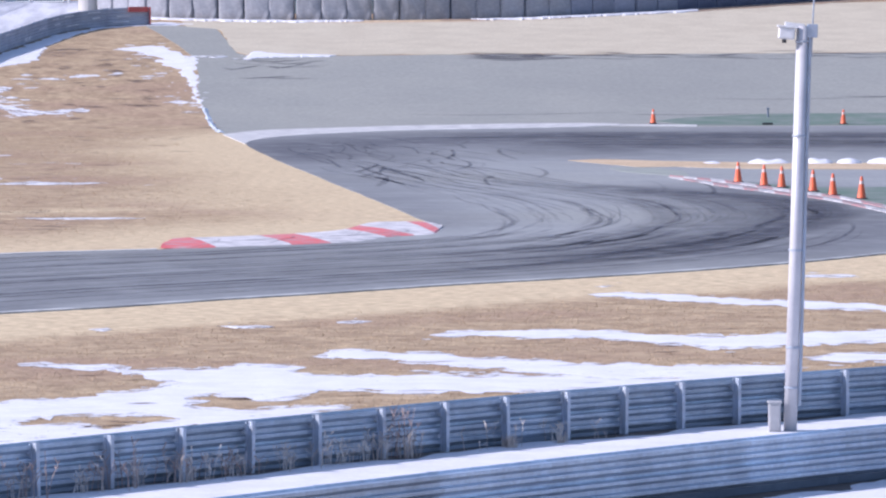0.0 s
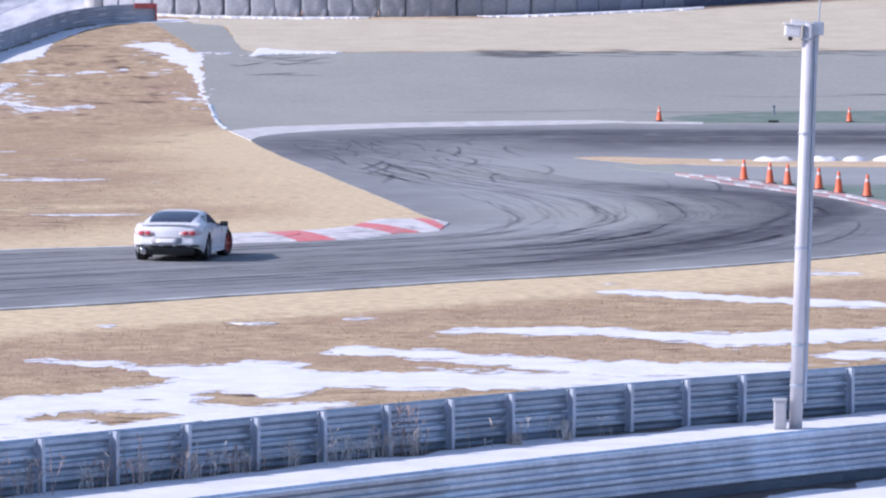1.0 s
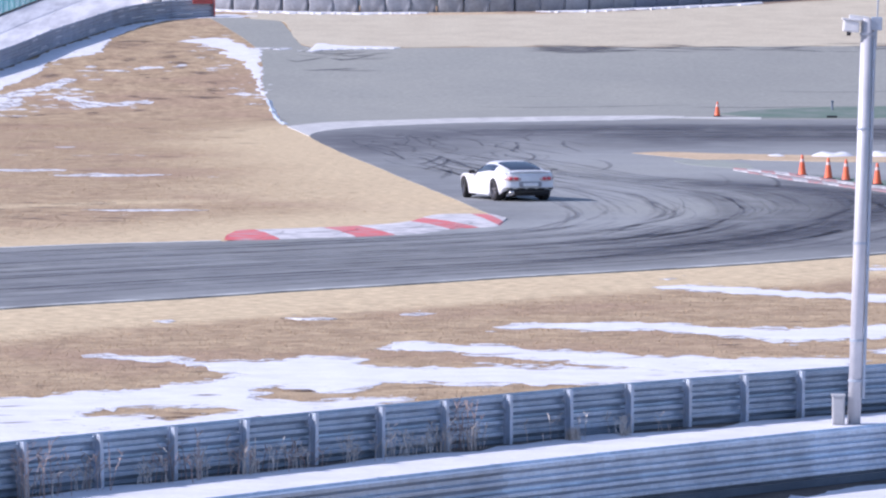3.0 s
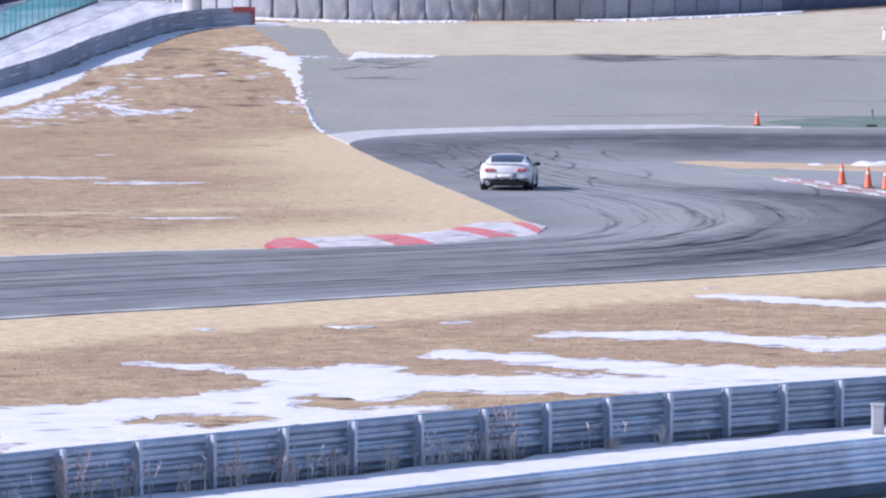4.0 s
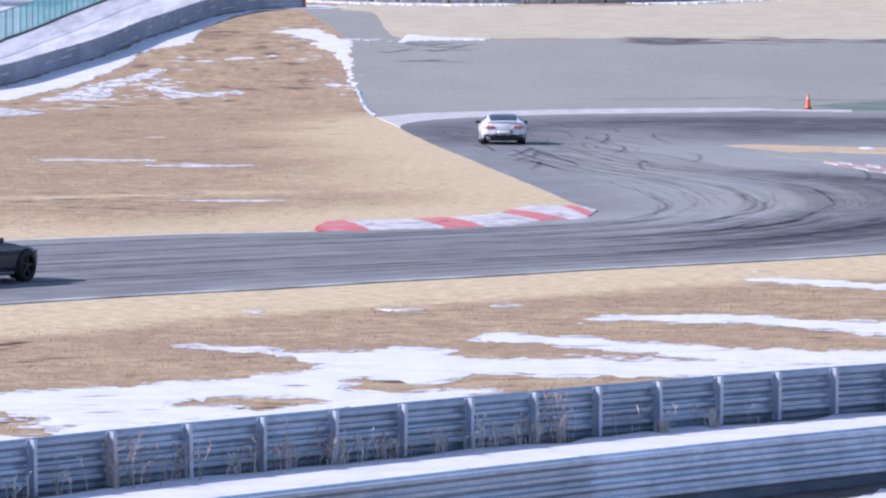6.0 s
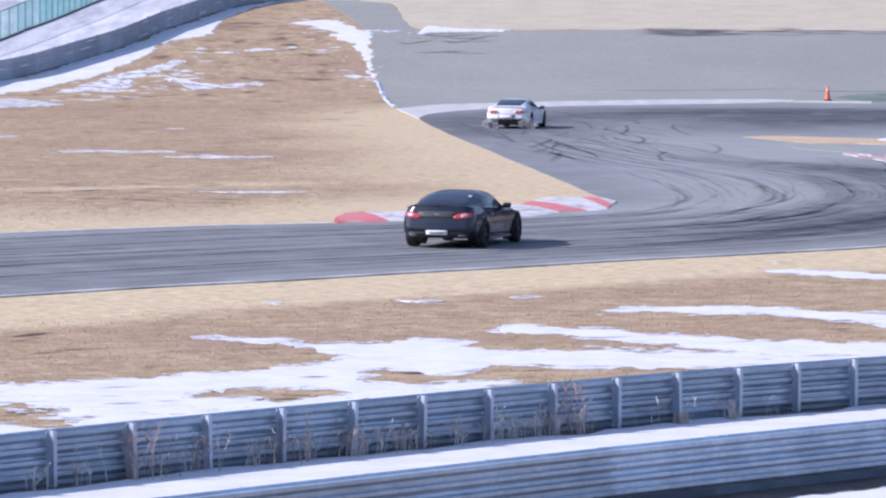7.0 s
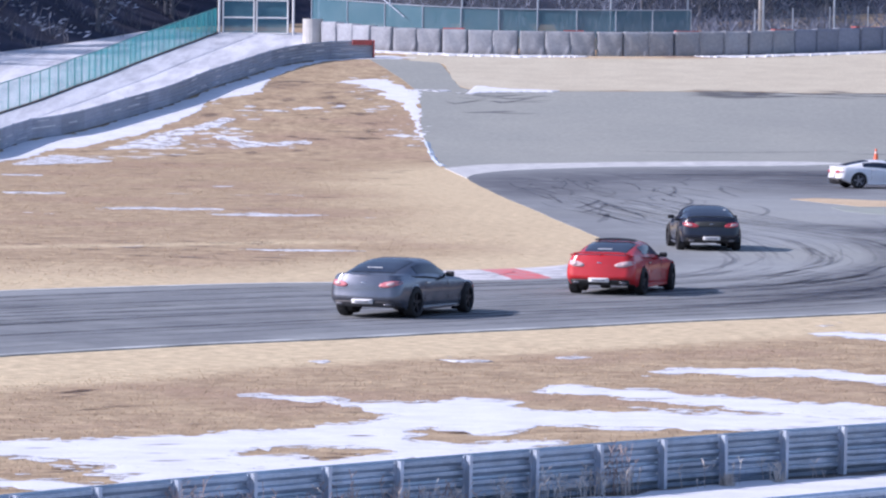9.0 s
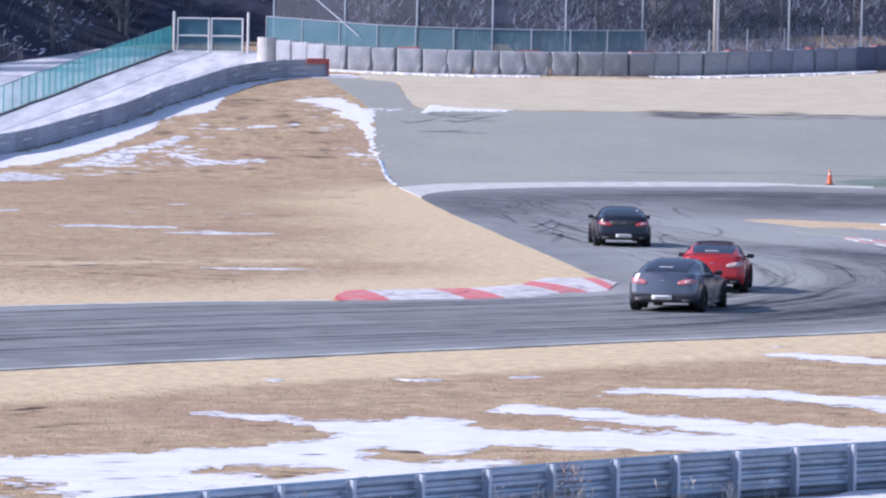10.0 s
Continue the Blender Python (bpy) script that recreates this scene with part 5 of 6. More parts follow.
for n in range(260):
    y = dead_rng.choice((dead_rng.uniform(146, 160), dead_rng.uniform(170, 290), dead_rng.uniform(235, 290)))
    x = dead_rng.uniform(-34 if y < 230 else -29, -11) if y < 262 else dead_rng.uniform(-23, -15)
    l = dead_rng.uniform(0.3, 1.6)
    dead.append(([(x, y), (x + l / 2, y + dead_rng.uniform(-0.6, 0.6)), (x + l, y + dead_rng.uniform(-0.8, 0.8))], dead_rng.uniform(0.3, 1.4)))
near_dead = []
for x0, y0, x1, y1, w in ((-10.7, 92.9, -9.8, 95.3, 0.6), (-10.3, 89.3, -8.5, 91.0, 0.4), (-10.5, 92.3, -9.9, 93.4, 0.5), (-6.3, 80.8, -5.4, 80.0, 0.5), (-5.6, 79.9, -4.6, 80.8, 0.6), (-5.2, 80.9, -4.2, 81.1, 0.4), (-4.2, 81.1, -3.5, 81.2, 0.4), (-8.8, 78.0, -7.8, 78.5, 0.5), (-8.9, 77.0, -8.2, 77.8, 0.5), (-3.8, 85.2, -2.2, 86.8, 0.5), (-1.0, 88.4, 2.0, 88.2, 0.5)):
    for k in range(7):
        a, b = Vector((x0, y0)), Vector((x1, y1))
        t = dead_rng.uniform(0, 0.6)
        p, q = a.lerp(b, t), a.lerp(b, min(1.0, t + dead_rng.uniform(0.2, 0.4)))
        j = Vector((dead_rng.gauss(0, 0.1), dead_rng.gauss(0, 0.25)))
        near_dead.append(([p + j, (p + q) / 2 + j * 0.6, q + j], w * dead_rng.uniform(0.4, 1.0)))
for n in range(120):
    x = dead_rng.uniform(-11, 9)
    y = lerp_pairs([(q.x, q.y) for q in fence_line[::6]], x) + dead_rng.uniform(2, 24)
    if y < lerp_pairs([(q[0], q[1]) for q in NEAR_EDGE], x) - 7:
        l = dead_rng.uniform(0.2, 0.8)
        near_dead.append(([(x, y), (x + l / 2, y + l * 0.3), (x + l, y + l * 0.7)], dead_rng.uniform(0.12, 0.4)))
marks(near_dead, "dark wet growth in the grass beside the snow", DEAD_WET, 0.0065, "dead_growth", "grass")
marks(dead, "dark streaks of dead growth in the dry grass", DEAD_GROWTH, 0.006, "dead_growth", "grass")

TUFT = material("grass_tuft", (0.52, 0.4, 0.262), 0.95, second=(0.43, 0.325, 0.21), scale=0.8, spec=0.1, by_blade=0.38)
SCRUB = material("dark_scrub", (0.35, 0.26, 0.18), 0.95, second=(0.4, 0.3, 0.205), scale=0.6, fine=0.3, fine_scale=7.0, spec=0.1)


MIDTUFT = material("brown_tuft", (0.375, 0.279, 0.184), 0.95, second=(0.43, 0.325, 0.212), scale=0.8, fine=0.2, fine_scale=7.0, spec=0.1)


def in_loop(x, y, loop):
    hit = False
    for a, b in zip(loop, loop[1:] + loop[:1]):
        if (a.y > y) != (b.y > y) and x < a.x + (b.x - a.x) * (y - a.y) / (b.y - a.y):
            hit = not hit
    return hit


LOOPS = [(min(p.x for p in q), max(p.x for p in q), min(p.y for p in q), max(p.y for p in q), q) for y0, q in SNOW_RIMS]


def on_snow(x, y):
    inside_any = [q for a, b, c, d, q in LOOPS if a < x < b and c < y < d and in_loop(x, y, q)]
    return len(inside_any) % 2 == 1


def tufts(spots_, low, high, wide, mat, label, name="grass_tufts", blades=5, seed=1, broad=0.35):
    """Short tufts of blades on the ground."""
    r = random.Random(seed)
    co, faces = [], []
    for x, y, s in spots_:
        z = rise(y)
        for k in range(blades):
            a, h = r.uniform(0, math.tau), s * r.uniform(low, high)
            bx, by = x + r.gauss(0, wide), y + r.gauss(0, wide)
            e, l = broad * h * r.uniform(0.6, 1.2), r.uniform(0.2, 0.9) * h
            n = len(co)
            co += [(bx - math.sin(a) * e, by + math.cos(a) * e, z), (bx + math.sin(a) * e, by - math.cos(a) * e, z),
                   (bx + math.cos(a) * l + math.sin(a) * e * r.uniform(-1, 1), by + math.sin(a) * l - math.cos(a) * e * r.uniform(-1, 1), z + h)]
            faces.append((n, n + 1, n + 2))
    me = bpy.data.meshes.new(name)
    me.from_pydata(co, [], faces)
    me.materials.append(mat)
    return tagged(new(name, me), label, "grass", kind="stuff")


def infield_edge(y):
    """The x of the infield's border with the asphalt."""
    return lerp_pairs(((100, -33.5), (123, -18.7), (128, -15.9), (133, -11), (140, -7.6), (151, -2.2), (161, -1.9), (181, -4), (208, -6.8), (234, -9), (250, -10.5), (270, -12.8), (285, -13.8), (298, -16)), y)


def infield_far(y):
    """The x of the far guardrail's snow beyond the infield."""
    return lerp_pairs(((100, -45), (232, -32), (262, -29.5), (270, -27.5), (280, -24.5), (291, -22), (301, -20)), y)


g = random.Random(77)
pale, dark = [], []
while len(pale) < 26000:
    y = 124 + 176 * g.random()
    xa, xb = max(infield_far(y), -34), infield_edge(y) - 0.3
    x = g.uniform(xa, xb)
    patch = noise.noise((x * 0.16, y * 0.05, 4)) + 0.6 * noise.noise((x * 0.5, y * 0.16, 9))
    far_in = min(1.0, (xb - x) / 5)
    if patch > 0.15 and g.random() < 0.045 * far_in:
        if g.random() < 0.3:
            dark += [(x + g.gauss(0, 0.35), y + g.gauss(0, 0.5), g.uniform(0.4, 1.1)) for k in range(6)]
    elif g.random() < 0.35 + 0.65 * far_in:
        pale.append((x, y, 0.55 + 0.45 * far_in))
tufts(dark, 0.005, 0.014, 0.25, MIDTUFT, "low brown growth in patches on the infield grass", name="scrub", blades=7, seed=6, broad=0.9)
dark = []
tufts(pale, 0.012, 0.036, 0.16, TUFT, "short dry tufts all over the infield grass", seed=2)
for n in range(5):
    cx, cy = g.uniform(-22, -12), g.uniform(146, 158)
    for k in range(45):
        dark.append((cx + g.gauss(0, 1.3), cy + g.gauss(0, 0.5), g.uniform(0.4, 1.0)))
tufts(dark, 0.006, 0.018, 0.25, SCRUB, "small dark scrub scattered on the infield grass", name="scrub", blades=7, seed=3, broad=0.9)
pale, dark = [], []
while len(pale) < 24000:
    x = g.uniform(-16, 15)
    y = g.uniform(62, 132)
    edge_y = lerp_pairs([(p[0], p[1]) for p in NEAR_EDGE], x) - 0.5
    fence_y = lerp_pairs([(p.x, p.y) for p in fence_line[::6]], x) + 0.5
    if not fence_y < y < edge_y or on_snow(x, y):
        continue
    deep_in = min(1.0, max(0.0, (edge_y - y - 5) / 5))
    patch = noise.noise((x * 0.3, y * 0.2, 14)) + 0.5 * noise.noise((x * 1.1, y * 0.5, 19))
    if deep_in > 0.6 and patch > 0.15 and g.random() < 0.08:
        if g.random() < 0.3:
            dark += [(x + g.gauss(0, 0.2), y + g.gauss(0, 0.3), g.uniform(0.4, 1.0)) for k in range(5)]
    elif g.random() < 0.3 + 0.7 * deep_in:
        pale.append((x, y, 0.5 + 0.5 * deep_in))
tufts(dark, 0.004, 0.01, 0.16, MIDTUFT, "low brown growth in patches beside the guardrail", name="scrub", blades=7, seed=7, broad=0.9)
dark = []
tufts(pale, 0.008, 0.026, 0.12, TUFT, "short dry tufts all over the grass beside the guardrail", seed=4)
for (xa, ya), (xb, yb), k in (((-12.2, 91.2), (-9.3, 92.7), 160), ((-11.0, 86.8), (-8.2, 89.9), 110), ((-8.9, 91.5), (-7.6, 92.6), 40)):
    for n in range(k):
        t = g.random()
        dark.append((xa + (xb - xa) * t + g.gauss(0, 0.08), ya + (yb - ya) * t + g.gauss(0, 0.25), g.uniform(0.4, 0.9)))
near_loops = [q for y0, q in SNOW_RIMS if y0 < 125]
for n in range(900):
    p = g.choice(g.choice(near_loops))
    x, y = p.x + g.gauss(0, 0.1), p.y + g.gauss(0, 0.25)
    fence_y = lerp_pairs([(q.x, q.y) for q in fence_line[::6]], x)
    if y > fence_y + 0.5:
        dark.append((x, y, g.uniform(0.3, 0.7)))
tufts(dark, 0.004, 0.012, 0.16, SCRUB, "dark dead growth scattered in the grass beside the snow", name="scrub", blades=7, seed=5, broad=0.9)
clump = random.Random(8)
for cx, cy, n in ((0.95, 76.3, 160), (1.7, 77.1, 60)):
    bm = bmesh.new()
    for k in range(n):
        a, l = clump.uniform(0, math.tau), clump.uniform(0.08, 0.24)
        b = Vector((cx + clump.gauss(0, 0.04), cy + clump.gauss(0, 0.04), 0))
        t = b + Vector((math.cos(a) * l * 0.4, math.sin(a) * l * 0.4, l))
        e = Vector((-math.sin(a), math.cos(a), 0)) * 0.012
        bm.faces.new((bm.verts.new(b - e), bm.verts.new(b + e), bm.verts.new(t)))
    tagged(part("dry_bush", bm, STALK), "small tuft of dead brown weeds in the snow", "bush")


def bare_tree(seed, tall):
    r = random.Random(seed)
    thing = empty("bare_tree", Matrix())
    bm, tw = bmesh.new(), bmesh.new()
    tube(bm, (0, 0, -0.3), (r.uniform(-0.2, 0.2), 0, tall * 0.6), 0.16, 0.07, 7)
    for k in range(16):
        z = tall * r.uniform(0.12, 0.6)
        a, l = r.uniform(0, math.tau), tall * r.uniform(0.2, 0.42)
        e = Vector((math.cos(a) * l * 0.75, math.sin(a) * l * 0.75, z + l * 0.75))
        tube(bm, (0, 0, z), e, 0.05, 0.018, 5)
        for j in range(26):
            b = Vector((0, 0, z)).lerp(e, r.uniform(0.25, 1))
            t = b + Vector((r.gauss(0, 0.5), r.gauss(0, 0.5), r.uniform(0, 0.9)))
            s = Vector((r.uniform(-1, 1), r.uniform(-1, 1), 0)).normalized() * 0.028
            tw.faces.new((tw.verts.new(b - s), tw.verts.new(b + s), tw.verts.new(t)))
    part("trunk", bm, BARK, thing)
    part("crown", tw, BARK, thing)
    return tagged(thing, "bare grey winter tree on the wooded slope", "tree", "trees on the slope")


# the dark wooded bank behind the mesh fence
foot = smooth_line([(-150, 255), (-90, 268), (-58, 283), (-44, 298), (-35, 314), (-29.5, 327), (-20, 331.5), (-5, 332.5), (15, 334), (45, 340), (120, 350)], 4.0)
bm = bmesh.new()
bank = []
for i, p in enumerate(foot):
    q = foot[min(i + 1, len(foot) - 1)] - foot[max(i - 1, 0)]
    out = Vector((-q.y, q.x)).normalized()
    row = []
    for d, h in ((0, -0.1), (1.5, 0.5), (4, 2.0), (8, 4.4), (14, 8.0), (24, 14), (40, 24), (70, 40)):
        s = p + out * d
        row.append(bm.verts.new((s.x, s.y, rise(p.y) + h + (0.5 * noise.noise((s.x * 0.3, s.y * 0.3, 5)) * min(1, d / 3)))))
    bank.append(row)
for a, b in zip(bank, bank[1:]):
    for i in range(7):
        bm.faces.new((a[i], b[i], b[i + 1], a[i + 1]))
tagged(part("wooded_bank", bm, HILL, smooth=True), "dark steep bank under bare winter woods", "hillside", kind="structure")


def bank_at(i, d):
    """A place on the bank, by its foot's index and the way up."""
    p = foot[i]
    q = foot[i + 1] - foot[i - 1]
    s = p + Vector((-q.y, q.x)).normalized() * d
    return s.x, s.y, rise(p.y) + lerp_pairs(((0, -0.1), (1.5, 0.5), (4, 2.0), (8, 4.4), (14, 8.0), (24, 14)), d)


wood = random.Random(12)
kinds = [bare_tree(s, t) for s, t in ((1, 7.0), (2, 8.5), (3, 6.0), (4, 9.0))]
for n in range(230):
    x, y, z = bank_at(wood.randrange(8, len(foot) - 12), 1 + 22 * wood.random() ** 1.3)
    src = kinds[n % 4]
    m = pose(x, y, z - 0.5, 0, 0, wood.uniform(0, 360))
    if n < 4:
        src.matrix_basis = m
    else:
        copy_thing(src, m)
bm = bmesh.new()
for n in range(5200):
    i, d = wood.randrange(12, 36), wood.uniform(0.5, 11)
    x, y, z = bank_at(i, d)
    if noise.noise((x * 0.22, y * 0.22, d * 0.3)) < 0.02:
        continue
    w, a = wood.uniform(0.05, 0.3), wood.gauss(0.35, 0.5)
    e, u = Vector((math.cos(a), 0.1, math.sin(a))) * w, Vector((-math.sin(a), 0, math.cos(a))) * w * wood.uniform(0.12, 0.3)
    c = Vector((x + wood.uniform(-1.5, 1.5), y, z + wood.uniform(0.1, 0.8)))
    bm.faces.new([bm.verts.new(c + q) for q in (-e, u, e, -u)])
tagged(part("snow_remnants", bm, FROST), "frosted brush and broken snow between the trees on the bank", "snow", kind="stuff")
bm = bmesh.new()
for n in range(9000):
    x, y, z = bank_at(wood.randrange(8, len(foot) - 12), wood.uniform(0.2, 16))
    l = wood.uniform(0.4, 1.8)
    a = Vector((x + wood.uniform(-1, 1), y, z))
    b = a + Vector((wood.gauss(0, 0.4), wood.gauss(0, 0.4), 0.8)) * l
    bm.faces.new((bm.verts.new(a), bm.verts.new(a + Vector((0.05, 0, 0))), bm.verts.new(b)))
# Pale blue-grey that puts sun and distance haze into the brush's colour.
BRUSH = material("haze_toned_brush", (0.2, 0.225, 0.3), 0.95, second=(0.15, 0.168, 0.23), scale=0.25, fine=0.2, fine_scale=2.0)
brush = bmesh.new()
for n in range(52000):
    i = wood.randrange(18, len(foot) - 8)
    if foot[i].x < -18 + wood.uniform(-3, 3):
        continue
    x, y, z = bank_at(i, wood.uniform(-9, 12))
    z = max(z, rise(y))
    if y < lerp_pairs([(p.x, p.y) for p in tall_line[::8]], x) + 0.5:
        continue
    l = wood.uniform(0.3, 1.3)
    a = Vector((x + wood.uniform(-2, 2), y, z))
    b = a + Vector((wood.gauss(0, 0.5), wood.gauss(0, 0.5), 0.7)) * l
    e = Vector((wood.uniform(0.04, 0.12), wood.uniform(-0.08, 0.08), 0))
    brush.faces.new((brush.verts.new(a), brush.verts.new(a + e), brush.verts.new(b)))
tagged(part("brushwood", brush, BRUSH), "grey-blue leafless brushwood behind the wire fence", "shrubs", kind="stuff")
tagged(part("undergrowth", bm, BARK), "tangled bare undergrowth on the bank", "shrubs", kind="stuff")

# ---- cars ----
def paint(name, colour, rough=0.25, metal=0.0):
    return material(name, colour, rough, metal, second=tuple(c * 0.9 for c in colour), scale=1.5, coat=0.3, fine=0.03)


GLASS_DARK = material("tinted_glass", (0.022, 0.03, 0.05), 0.06, second=(0.03, 0.04, 0.062), scale=2.0, spec=0.6)
TYRE = material("tyre_rubber", (0.018, 0.018, 0.02), 0.85, second=(0.03, 0.03, 0.032), scale=8.0)
RIM_DARK = material("dark_alloy", (0.035, 0.035, 0.042), 0.45, 0.5)
RIM_SILVER = material("silver_alloy", (0.25, 0.25, 0.28), 0.4, 0.7)
RIM_RED = material("red_alloy", (0.5, 0.12, 0.1), 0.4, 0.3)
CHROME = material("chrome", (0.65, 0.65, 0.67), 0.15, 1.0)
LAMP_RED = material("tail_lamp_red", (0.45, 0.045, 0.06), 0.15, coat=0.7, glow=0.12)
LAMP_PINK = material("pale_red_lens", (0.6, 0.16, 0.18), 0.2, second=(0.66, 0.24, 0.26), scale=8.0, coat=0.6)
LAMP_CLEAR = material("tail_lamp_clear", (0.6, 0.45, 0.45), 0.12, coat=0.8)
PLATE = material("number_plate", (0.8, 0.8, 0.8), 0.4)
PLATE_BAR = material("plate_bars", (0.25, 0.26, 0.3), 0.5)
DECAL = material("white_sticker", (0.75, 0.75, 0.75), 0.5)


def lerp_table(table, x):
    if x <= table[0][0]:
        return table[0][1]
    for (a, u), (b, v) in zip(table, table[1:]):
        if x <= b:
            t = (x - a) / (b - a)
            t = t * t * (3 - 2 * t)
            return u + (v - u) * t
    return table[-1][1]


def lerp_line(table, x):
    if x <= table[0][0]:
        return table[0][1]
    for (a, u), (b, v) in zip(table, table[1:]):
        if x <= b:
            return u + (v - u) * (x - a) / (b - a)
    return table[-1][1]


class Shape:
    """The measures of a coupe. y runs forward from the rear axle, x to the right, z up."""

    def __init__(self, wb, half, rear, nose, deck, roof, flank, tail, cabin, track, tyre, lift):
        self.lift = lift
        self.wb, self.half, self.rear, self.nose = wb, half, rear, nose
        self.deck, self.roof, self.flank, self.tail, self.cabin, self.track, self.tyre = deck, roof, flank, tail, cabin, track, tyre

    def width(self, y, z):
        plan = lerp_table(self.flank, y)
        up = lerp_line([(0.15, 0.9), (0.24, 0.965), (0.38, 0.985), (0.56, 1.0), (0.7, 0.985), (0.82, 0.95), (0.95, 0.88), (1.05, 0.82)], z)
        return self.half * plan * up

    def plan(self, z):
        """A rounded outline at height z."""
        rear, nose = lerp_line(self.tail, z), self.nose - 0.2 * max(0, z - 0.5) - 0.12 * max(0, 0.4 - z)
        rr, rn = 0.34, 0.62
        raw = []
        for i in range(11):
            a = math.pi / 2 * i / 10
            raw.append((1 - rr * (1 - math.sin(a)), rear + rr * (1 - math.cos(a)) * 0.72))
        k = 72
        for i in range(1, k):
            raw.append((1.0, rear + rr * 0.72 + (nose - rn - rear - rr * 0.72) * i / k))
        for i in range(11):
            a = math.pi / 2 * i / 10
            raw.append((1 - rn * (1 - math.cos(a)), nose - rn * (1 - math.sin(a))))
        flat_r = [(raw[0][0] * s, rear - 0.05 * (1 - s * s)) for s in (0.0, 0.16, 0.32, 0.48, 0.64, 0.8, 0.92)]
        flat_n = [(raw[-1][0] * s, nose + 0.07 * (1 - s * s)) for s in (0.9, 0.6, 0.3, 0.0)]
        side = flat_r + raw + flat_n
        right = [(u * self.width(y, z), y) for u, y in side]
        return right + [(-x, y) for x, y in right[-2:0:-1]]


COUPE = Shape(2.82, 0.915, -0.9, 3.72,
              [(-0.92, 0.93), (-0.78, 0.985), (-0.45, 1.0), (0.3, 0.965), (1.6, 0.89), (2.2, 0.87), (2.9, 0.77), (3.4, 0.65), (3.8, 0.5)],
              [(-0.5, 0.97), (-0.2, 1.09), (0.2, 1.2), (0.6, 1.28), (1.0, 1.3), (1.35, 1.28), (1.8, 1.1), (2.25, 0.87)],
              [(-0.9, 0.955), (0.0, 1.0), (0.7, 0.965), (1.6, 0.955), (2.6, 0.985), (3.1, 0.965), (3.7, 0.9)],
              [(0.18, -0.74), (0.32, -0.86), (0.45, -0.9), (0.58, -0.87), (0.75, -0.85), (0.96, -0.8)], (0.84, 0.63), 1.64, 0.335, 0.6)
FASTBACK = Shape(2.55, 0.89, -0.84, 3.34,
                 [(-0.86, 0.8), (-0.76, 0.885), (-0.45, 0.93), (0.3, 0.88), (1.5, 0.785), (2.0, 0.8), (2.6, 0.78), (3.05, 0.67), (3.4, 0.52)],
                 [(-0.55, 0.9), (-0.2, 1.01), (0.2, 1.1), (0.6, 1.165), (0.95, 1.185), (1.25, 1.165), (1.65, 1.03), (2.05, 0.8)],
                 [(-0.95, 0.93), (0.0, 1.0), (0.7, 0.955), (1.5, 0.945), (2.4, 0.985), (2.9, 0.96), (3.5, 0.87)],
                 [(0.15, -0.72), (0.28, -0.83), (0.42, -0.86), (0.56, -0.83), (0.75, -0.81), (0.9, -0.75)], (0.79, 0.6), 1.5, 0.325, 0.75)


def cabin_point(sh, y, phi):
    """A point of the roof and windows: phi is 0 at one belt line and 180 degrees at the other."""
    base = lerp_table(sh.deck, y) - 0.05
    h = max(0.01, lerp_line(sh.roof, y) - base)
    c, s = math.cos(phi), math.sin(phi)
    zf = max(0.0, s) ** (2 / 4.6)
    low, top = sh.cabin
    hw = low + (top - low) * zf
    ends = lerp_table([(-0.5, 0.9), (0.3, 1.0), (1.4, 1.0), (2.3, 0.95)], y)
    return Vector((math.copysign(abs(c) ** (2 / 4.6), c) * hw * ends * 1.02, y, base + h * zf))


def cabin_patch(sh, y0, y1, p0, p1, lift, ny=10, nphi=12, taper=(0, 0)):
    """A window that lies on the cabin between two stations and two angles."""
    bm = bmesh.new()
    grid = []
    for j in range(ny + 1):
        y = y0 + (y1 - y0) * j / ny
        row = []
        for i in range(nphi + 1):
            t = i / nphi
            a, b = p0 + taper[0] * j / ny, p1 + taper[1] * j / ny
            phi = radians(a + (b - a) * t)
            p = cabin_point(sh, y, phi)
            q = cabin_point(sh, y, phi + 0.01) - p
            u = cabin_point(sh, y + 0.01, phi) - p
            n = u.cross(q).normalized()
            if n.dot(Vector((p.x, 0, p.z - 0.6))) < 0:
                n = -n
            row.append(bm.verts.new(p + n * lift))
        grid.append(row)
    for j in range(ny):
        for i in range(nphi):
            bm.faces.new((grid[j][i], grid[j][i + 1], grid[j + 1][i + 1], grid[j + 1][i]))
    return bm


